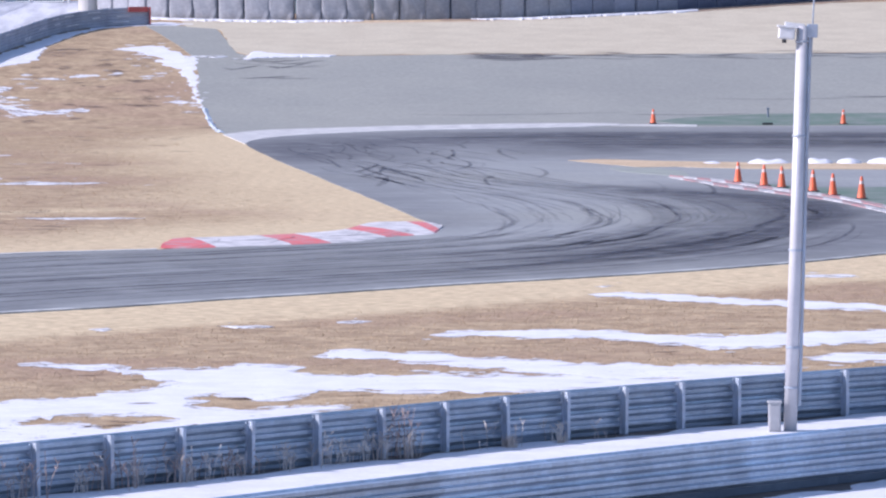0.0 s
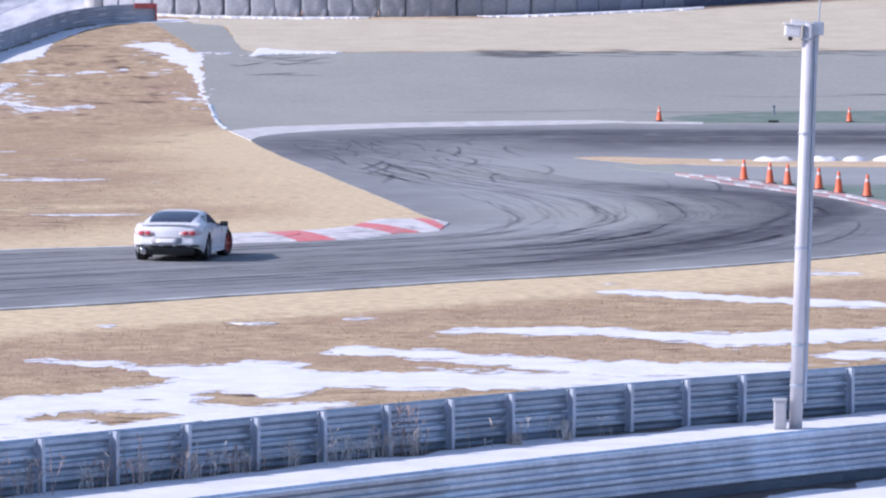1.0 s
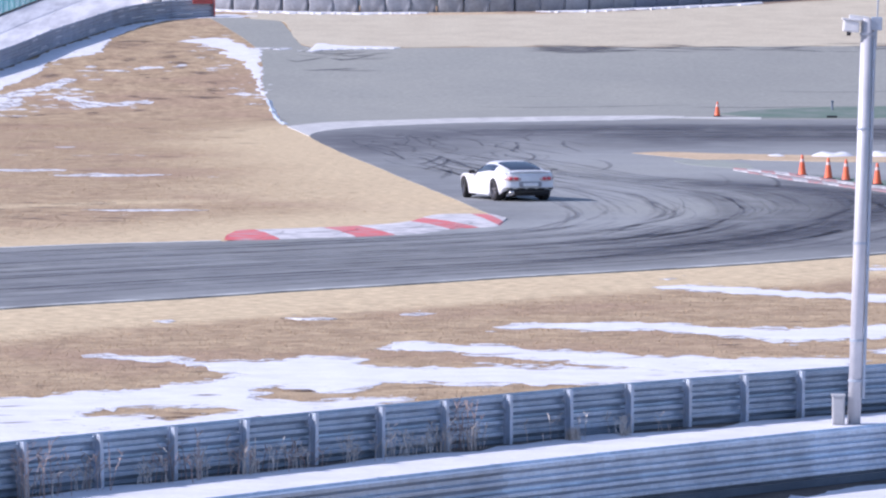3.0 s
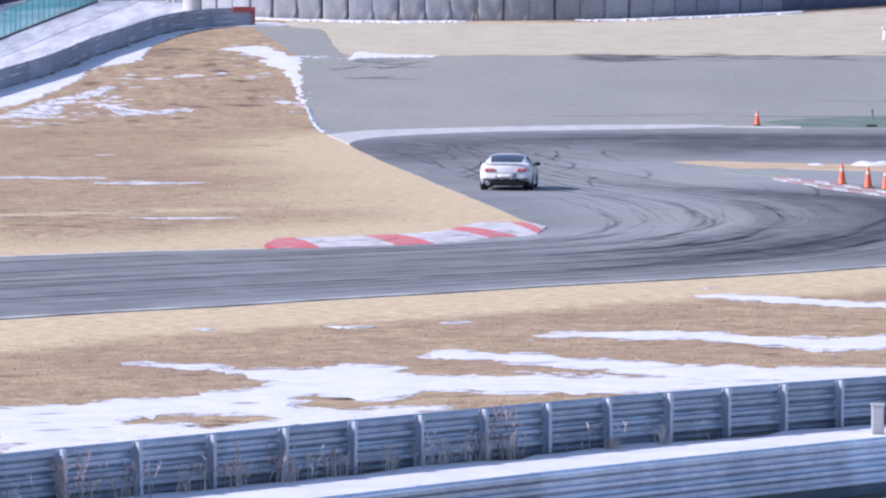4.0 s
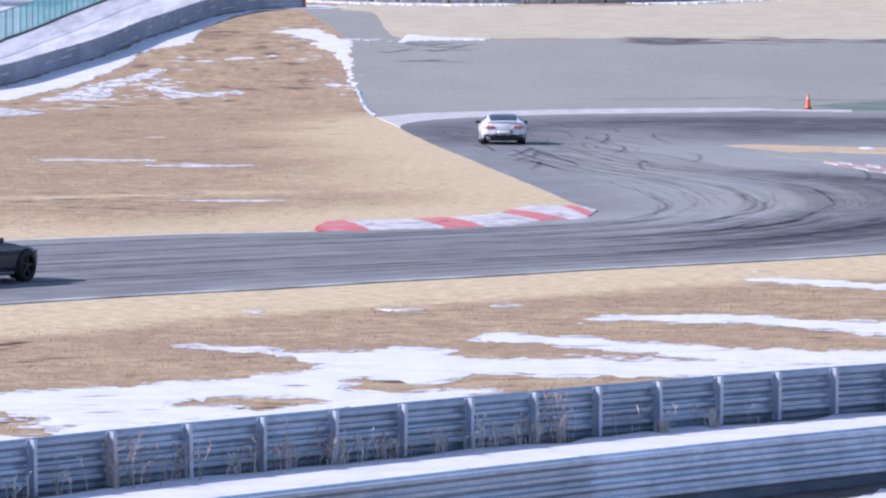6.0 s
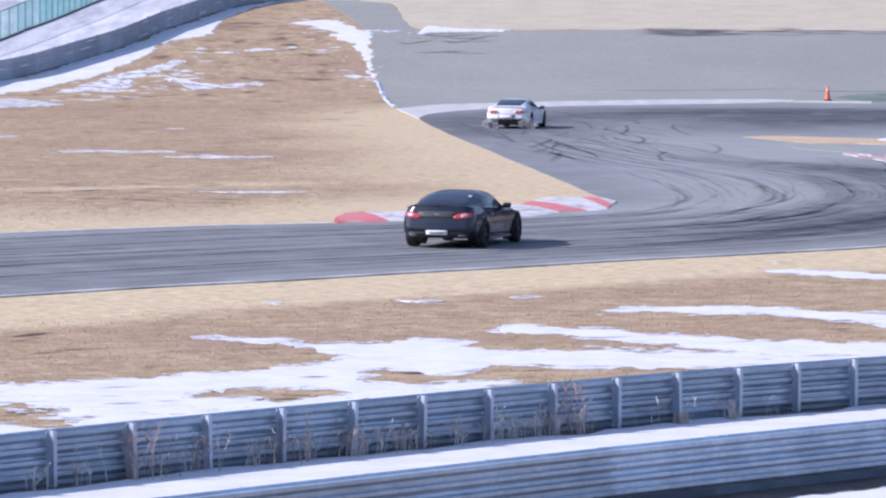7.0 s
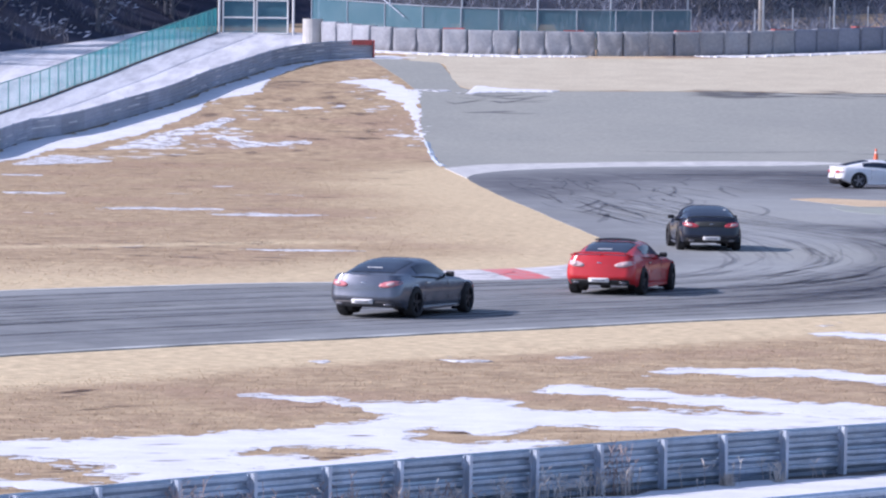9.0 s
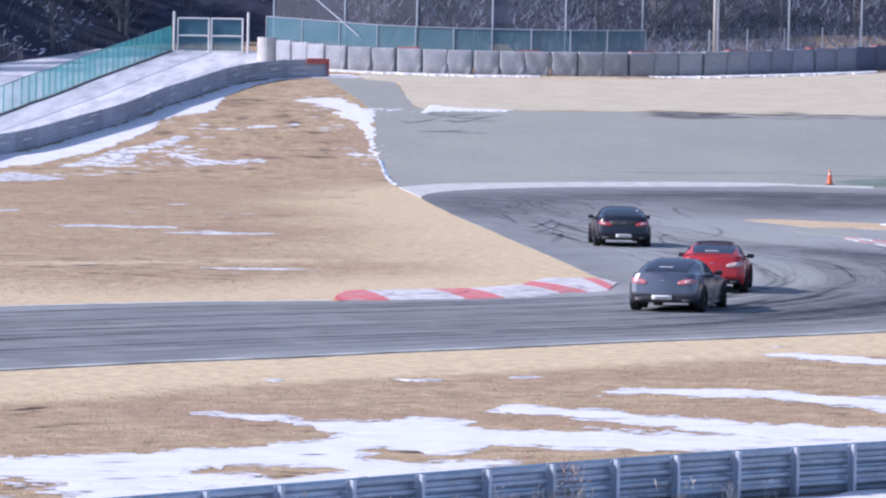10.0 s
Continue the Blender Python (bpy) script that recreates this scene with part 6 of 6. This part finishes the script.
def wheel(sh, rim_mat, parent, x, y, name="wheel"):
    side = 1 if x > 0 else -1
    hub = new(name)
    hub.parent = parent
    hub.location = (x, y, sh.tyre)
    r, w = sh.tyre, 0.12
    bm = bmesh.new()
    prof = [(r * 0.7, -w), (r * 0.93, -w * 1.02), (r * 0.985, -w * 0.85), (r, -w * 0.6), (r, w * 0.6), (r * 0.985, w * 0.85), (r * 0.93, w * 1.02), (r * 0.7, w)]
    ring = [[bm.verts.new((o, q * math.cos(a * math.tau / 28), q * math.sin(a * math.tau / 28))) for a in range(28)] for q, o in prof]
    for a, b in zip(ring, ring[1:]):
        for i in range(28):
            bm.faces.new((a[i], a[(i + 1) % 28], b[(i + 1) % 28], b[i]))
    part("tyre", bm, TYRE, hub, smooth=True)
    bm = bmesh.new()
    prof = [(r * 0.7, -w), (r * 0.66, -w * 0.3), (r * 0.66, w * 0.4), (r * 0.7, w * 0.95), (r * 0.73, w)]
    ring = [[bm.verts.new((side * o, q * math.cos(a * math.tau / 24), q * math.sin(a * math.tau / 24))) for a in range(24)] for q, o in prof]
    for a, b in zip(ring, ring[1:]):
        for i in range(24):
            bm.faces.new((a[i], a[(i + 1) % 24], b[(i + 1) % 24], b[i]))
    tube(bm, (side * w * 0.2, 0, 0), (side * w * 0.8, 0, 0), 0.07, 0.05, 12)
    tube(bm, (-side * w * 0.1, 0, 0), (side * w * 0.05, 0, 0), 0.16, 0.16, 16)
    for k in range(5):
        a = k * math.tau / 5
        m = Matrix.Rotation(a, 4, "X")
        box(bm, (0.03, 0.06, r * 0.62), m @ Vector((side * w * 0.62, 0, r * 0.36)), m)
    part("rim", bm, rim_mat, hub)
    return hub


def coupe(label, sh, body_mat, kind, rims, deck_mat=None):
    car = tagged(empty("car", Matrix()), label, "car", "cars on the track")
    # lower body: stacked outlines, closed over the deck and bonnet
    levels = [0.16, 0.2, 0.26, 0.32, 0.37, 0.42, 0.47, 0.52, 0.57, 0.62, 0.67, 0.72, 0.77, 0.82, 0.87, 0.92, 0.96, 1.0]
    bm = bmesh.new()
    rings = []
    for z in levels:
        row = []
        for x, y in sh.plan(z):
            top = lerp_table(sh.deck, y) - 0.035 * (abs(x) / sh.half) ** 2
            zz = min(z, top)
            if z < 0.42:
                zz += (0.42 - z) * (sh.lift * min(1, max(0, -y - 0.25) / 0.5) + 0.4 * min(1, max(0, y - sh.wb - 0.35) / 0.5))
            row.append(bm.verts.new((x, y, zz)))
        rings.append(row)
    n = len(rings[0])
    for a, b in zip(rings, rings[1:]):
        for i in range(n):
            if i < len(b) and i < len(a):
                j = (i + 1) % n
                bm.faces.new((a[i], a[j], b[j], b[i]))
    inner = rings[-1]
    for s in (0.9, 0.72, 0.5, 0.25, 0.04):
        row = []
        for v in rings[-1]:
            x = v.co.x * s
            row.append(bm.verts.new((x, v.co.y, lerp_table(sh.deck, v.co.y) - 0.035 * (abs(x) / sh.half) ** 2)))
        for i in range(n):
            j = (i + 1) % n
            bm.faces.new((inner[i], inner[j], row[j], row[i]))
        inner = row
    # wheel openings
    gap = sh.tyre + 0.035
    for cy in (0.0, sh.wb):
        for v in bm.verts:
            d = math.hypot(v.co.y - cy, v.co.z - sh.tyre)
            if abs(v.co.x) > 0.6 and abs(d - gap) < 0.032 and v.co.z < 0.76:
                k = gap / max(d, 1e-5)
                v.co.y, v.co.z = cy + (v.co.y - cy) * k, sh.tyre + (v.co.z - sh.tyre) * k
        dead = [f for f in bm.faces if abs(f.calc_center_median().x) > 0.6 and math.hypot(f.calc_center_median().y - cy, f.calc_center_median().z - sh.tyre) < gap - 0.004]
        bmesh.ops.delete(bm, geom=dead, context="FACES")
    bmesh.ops.remove_doubles(bm, verts=bm.verts[:], dist=0.0004)
    part("body", bm, body_mat, car, smooth=True)
    # floor and wheel wells
    bm = bmesh.new()
    box(bm, (1.4, sh.wb + 0.7, 0.06), (0, sh.wb / 2, 0.25))
    for cy in (0, sh.wb):
        for s in (-1, 1):
            tube(bm, (s * (sh.half - 0.36), cy, sh.tyre + 0.05), (s * (sh.half - 0.12), cy, sh.tyre + 0.05), gap - 0.05, gap - 0.05, 24)
    part("underbody", bm, DARK, car, "dark underbody")
    # cabin
    bm = bmesh.new()
    y0, y1 = sh.roof[0][0], sh.roof[-1][0]
    grid = [[bm.verts.new(cabin_point(sh, y0 + (y1 - y0) * j / 36, math.pi * i / 28)) for i in range(29)] for j in range(37)]
    for j in range(36):
        for i in range(28):
            bm.faces.new((grid[j][i], grid[j][i + 1], grid[j + 1][i + 1], grid[j + 1][i]))
    bmesh.ops.remove_doubles(bm, verts=bm.verts[:], dist=0.0005)
    part("roof", bm, body_mat, car, smooth=True)
    a, b = sh.roof[0][0], 0.52
    part("rear_window", cabin_patch(sh, a + 0.1, b, 43, 137, 0.008, taper=(4, -4)), GLASS_DARK, car, "dark tinted rear window", smooth=True)
    part("windscreen", cabin_patch(sh, sh.roof[-3][0] + 0.05, y1 - 0.08, 36, 144, 0.008), GLASS_DARK, car, "dark windscreen", smooth=True)
    for s in (0, 1):
        args = (1.2, 33) if not s else (178.8, 147)
        part("side_window", cabin_patch(sh, 0.2, 1.82, *args, 0.008, 14, 8, taper=(0.5 if not s else -0.5, -12 if not s else 12)), GLASS_DARK, car, "dark side window", smooth=True)
    # mirrors and door handles
    for s in (-1, 1):
        bm = bmesh.new()
        box(bm, (0.19, 0.11, 0.12), (s * (sh.half + 0.03), 1.72, lerp_table(sh.deck, 1.6) + 0.03), None, 0.035)
        box(bm, (0.16, 0.06, 0.04), (s * (sh.half - 0.1), 1.74, lerp_table(sh.deck, 1.6) + 0.01))
        part("mirror", bm, DARK, car, smooth=True)
        bm = bmesh.new()
        box(bm, (0.03, 0.17, 0.03), (s * (sh.width(0.75, 0.74) + 0.012), 0.72, 0.76), None, 0.008)
        part("door_handle", bm, CHROME if kind != "fastback" else body_mat, car)
        for yy in (0.55, 1.82):
            bm = bmesh.new()
            box(bm, (0.006, 0.006, 0.44), (s * (sh.width(yy, 0.6) - 0.002), yy, 0.6))
            part("door_seam", bm, DARK, car)
        bm = bmesh.new()
        box(bm, (0.07, sh.wb - 0.85, 0.08), (s * (sh.half * 0.93), sh.wb / 2, 0.2), None, 0.02)
        part("side_skirt", bm, body_mat, car)
    # tail
    def on_tail(x, z, out=0.0):
        """A point of the tail face."""
        line = sh.plan(z)
        best = min((p for p in line if p[1] < 0.2 and p[0] * (1 if x >= 0 else -1) >= 0), key=lambda p: abs(p[0] - x) + (0.02 * p[1]))
        near_pts = sorted((p for p in line if p[1] < 0), key=lambda p: abs(p[0] - x))[:2]
        (xa, ya), (xb, yb) = near_pts
        t = 0 if abs(xb - xa) < 1e-6 else max(0, min(1, (x - xa) / (xb - xa)))
        return Vector((x, ya + (yb - ya) * t - out, z))

    def tail_patch(name, x0, x1, z0, z1, mat, out=0.012, label="", round_=2.6, wrap=0.0):
        """A lamp or trim with rounded ends that follows the tail."""
        bm = bmesh.new()
        cx, cz, rx, rz = (x0 + x1) / 2, (z0 + z1) / 2, (x1 - x0) / 2, (z1 - z0) / 2
        rims_, prev = [], None
        for k, (s, o) in enumerate(((1.0, -0.02), (0.97, out), (0.6, out * 1.25), (0.2, out * 1.3))):
            row = []
            for i in range(28):
                a = math.tau * i / 28
                c, q = math.cos(a), math.sin(a)
                x = cx + math.copysign(abs(c) ** (2 / round_), c) * rx * s
                z = cz + math.copysign(abs(q) ** (2 / round_), q) * rz * s + wrap * (x - cx) * (1 if cx > 0 else -1)
                row.append(bm.verts.new(on_tail(x, z, o)))
            if prev:
                for i in range(28):
                    j = (i + 1) % 28
                    bm.faces.new((prev[i], prev[j], row[j], row[i]))
            prev = row
        bm.faces.new(prev)
        return part(name, bm, mat, car, label, smooth=True)

    if kind == "fastback":
        for s in (-1, 1):
            xs_ = sorted((s * 0.29, s * 0.83))
            tail_patch("tail_lamp", *xs_, 0.605, 0.76, LAMP_CLEAR, 0.016, "pale red tail lamp cluster", 2.2, 0.06)
            for cx in (0.46, 0.62):
                tail_patch("tail_lamp", *sorted((s * (cx - 0.075), s * (cx + 0.075))), 0.64, 0.735, LAMP_RED, 0.034, "round red lamp", 2.0)
        tail_patch("exhaust", -0.68, -0.5, 0.17, 0.33, CHROME, 0.05, "wide steel tailpipe", 2.0)
        # not sunk in: the recess's shade is only this patch's grey
        tail_patch("plate_recess", -0.37, 0.37, 0.43, 0.6, material("recess", (0.3, 0.3, 0.33), 0.5), 0.012, "raised plate recess patch, its shade painted grey", 8)
        tail_patch("number_plate", -0.25, 0.25, 0.45, 0.555, PLATE, 0.028, "white plate", 12)
        for k, cx in enumerate((-0.66, -0.3, 0.02, 0.34, 0.68)):
            tail_patch("bumper_slot", cx - 0.12 + 0.03 * (k in (0, 4)), cx + 0.12 - 0.03 * (k in (0, 4)), 0.365, 0.4, DARK, 0.03, "dark slot in the bumper", 6)
        tail_patch("diffuser", -0.66, 0.66, 0.16, 0.35, DARK, 0.0, "dark lower bumper", 8)
        bm = bmesh.new()
        for i in range(13):
            x = -0.7 + 1.4 * i / 12
            box(bm, (0.13, 0.14, 0.03), (x, -0.77 + 0.12 * (x / 0.7) ** 4, 0.885 - 0.06 * (x / 0.7) ** 4), Matrix.Rotation(-0.25, 4, "X"), 0.008)
        part("spoiler", bm, body_mat, car, "low ducktail spoiler")
    else:
        for s in (-1, 1):
            tail_patch("tail_lamp", *sorted((s * 0.38, s * 0.85)), 0.7, 0.835, LAMP_RED if kind == "black" else LAMP_PINK if kind == "grey" else LAMP_CLEAR, 0.016, "swept tail lamp", 2.1, 0.14)
            tail_patch("tail_lamp", *sorted((s * 0.56, s * 0.74)), 0.735, 0.815, LAMP_CLEAR, 0.026, "clear lamp section", 2.1, 0.14)
            tail_patch("exhaust", *sorted((s * 0.5, s * 0.68)), 0.275, 0.335, RIM_SILVER, 0.035, "oval steel tailpipe", 2.2)
        tail_patch("diffuser", -0.74, 0.74, 0.25, 0.385, DARK if kind != "grey" else material("lower_grey", (0.05, 0.05, 0.056), 0.5), 0.008, "dark lower bumper", 7)
        tail_patch("number_plate", -0.26, 0.26, 0.32, 0.43, PLATE, 0.03, "white plate", 14)
        tail_patch("plate_bars", -0.17, 0.17, 0.357, 0.392, PLATE_BAR, 0.044, "grey bars on the plate", 12)
        tail_patch("badge", -0.07, 0.07, 0.785, 0.81, CHROME, 0.012, "small bright badge", 2.5)
        if deck_mat:
            tail_patch("boot_panel", -0.5, 0.5, 0.72, 0.87, deck_mat, 0.009, "matt dark boot lid", 5)
        bm = bmesh.new()
        tall = {"red": 0.09, "black": 0.055, "grey": 0.02}[kind]
        for i in range(17):
            x = -0.74 + 1.48 * i / 16
            box(bm, (0.1, 0.2 if kind == "red" else 0.13, 0.028), (x, -0.72 + 0.1 * (x / 0.74) ** 4, 0.955 + tall - 0.07 * (x / 0.74) ** 6), None, 0.01)
        if kind == "red":
            for x in (-0.66, 0.66):
                box(bm, (0.05, 0.12, 0.1), (x, -0.68, 0.985), None, 0.015)
        part("spoiler", bm, DARK if kind == "black" else body_mat, car, "raised wing" if kind == "red" else "low lip spoiler")
        part("sticker", cabin_patch(sh, *((-0.2, -0.155, 88, 96) if kind != "black" else (0.12, 0.22, 54, 64)), 0.014, 2, 3), DECAL, car, "white sticker on the rear window")
        if kind == "red":
            bm = bmesh.new()
            for i in range(11):
                x = -0.46 + 0.92 * i / 10
                box(bm, (0.095, 0.12, 0.02), (x, 0.62, 1.338 - 0.03 * (x / 0.46) ** 2), Matrix.Rotation(0.2, 4, "X"), 0.006)
            for x in (-0.4, 0.4):
                box(bm, (0.03, 0.06, 0.06), (x, 0.62, 1.305))
            part("roof_deflector", bm, DARK, car, "black roof deflector")
            part("sunroof", cabin_patch(sh, 0.72, 1.2, 62, 118, 0.006, 4, 6), GLASS_DARK, car, "dark glass sunroof", smooth=True)
    # nose
    for s in (-1, 1):
        bm = bmesh.new()
        box(bm, (0.3, 0.2, 0.1), (s * 0.6, sh.nose - 0.32, 0.62), Matrix.Rotation(-s * 0.5, 4, "Z"), 0.03)
        part("headlight", bm, LAMP_CLEAR, car, "clear headlight", smooth=True)
    out = []
    for k, (sx, cy) in enumerate(((-1, 0), (1, 0), (-1, sh.wb), (1, sh.wb))):
        out.append(wheel(sh, rims[k], car, sx * sh.track / 2, cy))
    return car, out


WHITE = paint("white_paint", (0.78, 0.79, 0.82), 0.3)
BLACK = paint("black_paint", (0.014, 0.017, 0.034), 0.2)
RED = paint("red_paint", (0.55, 0.025, 0.03), 0.25)
GREY = paint("grey_metallic_paint", (0.175, 0.187, 0.225), 0.27, 0.75)
MATT = material("matt_carbon", (0.045, 0.047, 0.045), 0.6)
white_car = coupe("white fastback sports coupe with one red front rim, drifting on asphalt", FASTBACK, WHITE, "fastback", (RIM_SILVER, RIM_SILVER, RIM_SILVER, RIM_RED))
black_car = coupe("black two-door coupe with lip spoiler on the track", COUPE, BLACK, "black", (RIM_DARK,) * 4, MATT)
red_car = coupe("red two-door coupe with raised wing on the track", COUPE, RED, "red", (RIM_DARK,) * 4)
grey_car = coupe("grey metallic two-door coupe on the track", COUPE, GREY, "grey", (RIM_DARK,) * 4)


# Each row: seconds, plan place of the rear axle, heading clockwise from +y, steer.
WHITE_RUN = [(0.0, -21.2, 107.0, 35, 0), (0.25, -16.5, 112.9, 27, 1), (0.5, -12.5, 118.3, 18.5, 3), (0.6, -11.2, 120.5, 16, 4), (0.7, -9.9, 122.7, 13.5, 6), (0.8, -8.75, 124.7, 11, 8), (0.9, -7.7, 126.5, 9, 10), (1.0, -6.62, 128.1, 8, 11), (1.5, -2.82, 137.4, -9.5, 14), (2.0, -0.65, 145.8, -17.4, 16), (2.5, 0.25, 153.6, -21, 16), (3.0, 0.4, 161.2, -21, 14),
             (3.5, 0.03, 168.6, -17, 10), (4.0, -1.31, 176.6, 3, -6), (4.5, -1.5, 184.6, -5.5, 3), (5.0, -2.2, 192.6, -6, 2), (5.5, -2.95, 200.0, -5.5, 2), (6.0, -3.65, 206.4, -3, 2), (6.5, -4.15, 211.6, 2, 0),
             (7.0, -4.29, 215.8, 11.5, -8), (7.5, -3.7, 217.9, 28, -14), (8.0, -1.59, 219.4, 40, -16), (8.5, 2.28, 219.6, 62, -12), (9.0, 7.8, 222.6, 72, -6), (9.5, 14.6, 225.6, 76, 0), (10.0, 22.2, 227.4, 79, 0)]
BLACK_RUN = [(0.0, -140, -38, 36, 0), (4.5, -34.5, 84.5, 34, 0), (5.5, -19.8, 103.5, 33, 0), (6.0, -14.2, 110.6, 28, -2), (6.5, -8.6, 117.4, 20, -4), (7.0, -3.92, 124.1, 14.6, -6), (7.5, -1.04, 131.7, 10.6, -6), (8.0, 0.88, 139.9, 5.6, -7), (8.5, 1.56, 149.0, -2.2, -5),
             (9.0, 1.31, 157.9, -5.7, -2), (9.5, 0.72, 167.6, -4, 0), (10.0, 0.13, 176.7, -3.7, 2)]
RED_RUN = [(0.0, -150, -60, 37, 0), (6.0, -41, 79.5, 38, 0), (7.0, -21.6, 103.0, 33, 0), (7.5, -15.4, 109.9, 28.5, -2), (8.0, -9.75, 117.2, 24.6, -4), (8.5, -5.06, 124.2, 18, -6), (9.0, -1.35, 131.0, 14.3, -7), (9.5, 1.1, 137.7, 9.2, -8), (10.0, 2.6, 144.7, 3.5, -8)]
GREY_RUN = [(0.0, -160, -72, 37, 0), (6.5, -46.2, 68.5, 37, 0), (7.5, -25.4, 94.8, 34, 0), (8.0, -17.9, 103.2, 31, -1), (8.5, -11.7, 111.4, 27.3, -3), (9.0, -6.35, 119.3, 22, -5), (9.5, -1.97, 126.5, 16.4, -6), (10.0, 1.3, 133.4, 11.5, -7)]


def drive(car_and_wheels, run, sh):
    car, wheels = car_and_wheels
    walk(car, [(t, pose(x, y, 0.022, 0, 0, -h)) for t, x, y, h, s in run])
    for k, hub in enumerate(wheels):
        x, y = hub.location.x, hub.location.y
        rows, turned = [], 0.0
        for f in range(0, 301):
            t = f / 30
            i = max(j for j in range(len(run)) if run[j][0] <= t + 1e-9)
            a, b = run[i], run[min(i + 1, len(run) - 1)]
            u = (t - a[0]) / (b[0] - a[0]) if b[0] > a[0] else 0
            steer = (a[4] + (b[4] - a[4]) * u) if k > 1 else 0
            speed = math.hypot(b[1] - a[1], b[2] - a[2]) / (b[0] - a[0]) if b[0] > a[0] else 16
            turned -= min(80.0, math.degrees(speed / 30 / sh.tyre))
            rows.append((t, pose(x, y, sh.tyre, 0, 0, -steer) @ pose(0, 0, 0, turned, 0, 0)))
        walk(hub, rows)


# thin tyre smoke, as puffs that leave the spinning rear wheels of the white car one after another
SMOKE = material("tyre_smoke", (0.8, 0.81, 0.84), 0.95, second=(0.7, 0.71, 0.75), scale=2.0, spec=0.0, alpha=0.11)


def smoke_puff(size, seed):
    bm = bmesh.new()
    bmesh.ops.create_icosphere(bm, subdivisions=3, radius=size)
    for v in bm.verts:
        v.co *= 1 + 0.5 * noise.noise(v.co * 1.6 / size + Vector((seed, 0, 0)))
        v.co.z *= 0.62
    return tagged(part("smoke_puff", bm, SMOKE, smooth=True), "faint white puff of tyre smoke over the asphalt", "smoke", "tyre smoke behind the white car")


puff_rng = random.Random(21)
PUFFS = []
for n in range(8):
    PUFFS.append((smoke_puff(puff_rng.uniform(0.32, 0.45), n * 3.7), 6.75 + 0.15 * n, (-0.75, 0.75)[n % 2], puff_rng.uniform(-0.7, 0.3), puff_rng.uniform(-0.9, 0.3), puff_rng.uniform(0.04, 0.16)))


def car_at(run, t):
    for a, b in zip(run, run[1:]):
        if t <= b[0]:
            u = (t - a[0]) / (b[0] - a[0])
            return [p + (q - p) * u for p, q in zip(a[1:4], b[1:4])]
    return list(run[-1][1:4])


def blow(puff, start, side, vx, vy, vz):
    """Inside the car until it is blown off a wheel, then adrift, and down to the ground as it thins out."""
    rows = []
    for k in range(0, 101, 2):
        t = k / 10
        x, y, h = car_at(WHITE_RUN, min(t, start))
        across, along, up = (0.0, 0.5, 0.62) if t < start else (side, -0.35, 0.24)
        c, q = math.cos(radians(h)), math.sin(radians(h))
        late = max(0.0, t - start)
        rows.append((t, pose(x + across * c + along * q + vx * late, y - across * q + along * c + 2 * vy * late, up + vz * late - 1.7 * max(0.0, late - 0.3), 0, 0, 25 * late)))
    walk(puff, rows)


def motions():
    drive(white_car, WHITE_RUN, FASTBACK)
    drive(black_car, BLACK_RUN, COUPE)
    drive(red_car, RED_RUN, COUPE)
    drive(grey_car, GREY_RUN, COUPE)
    for puff in PUFFS:
        blow(*puff)


motions()
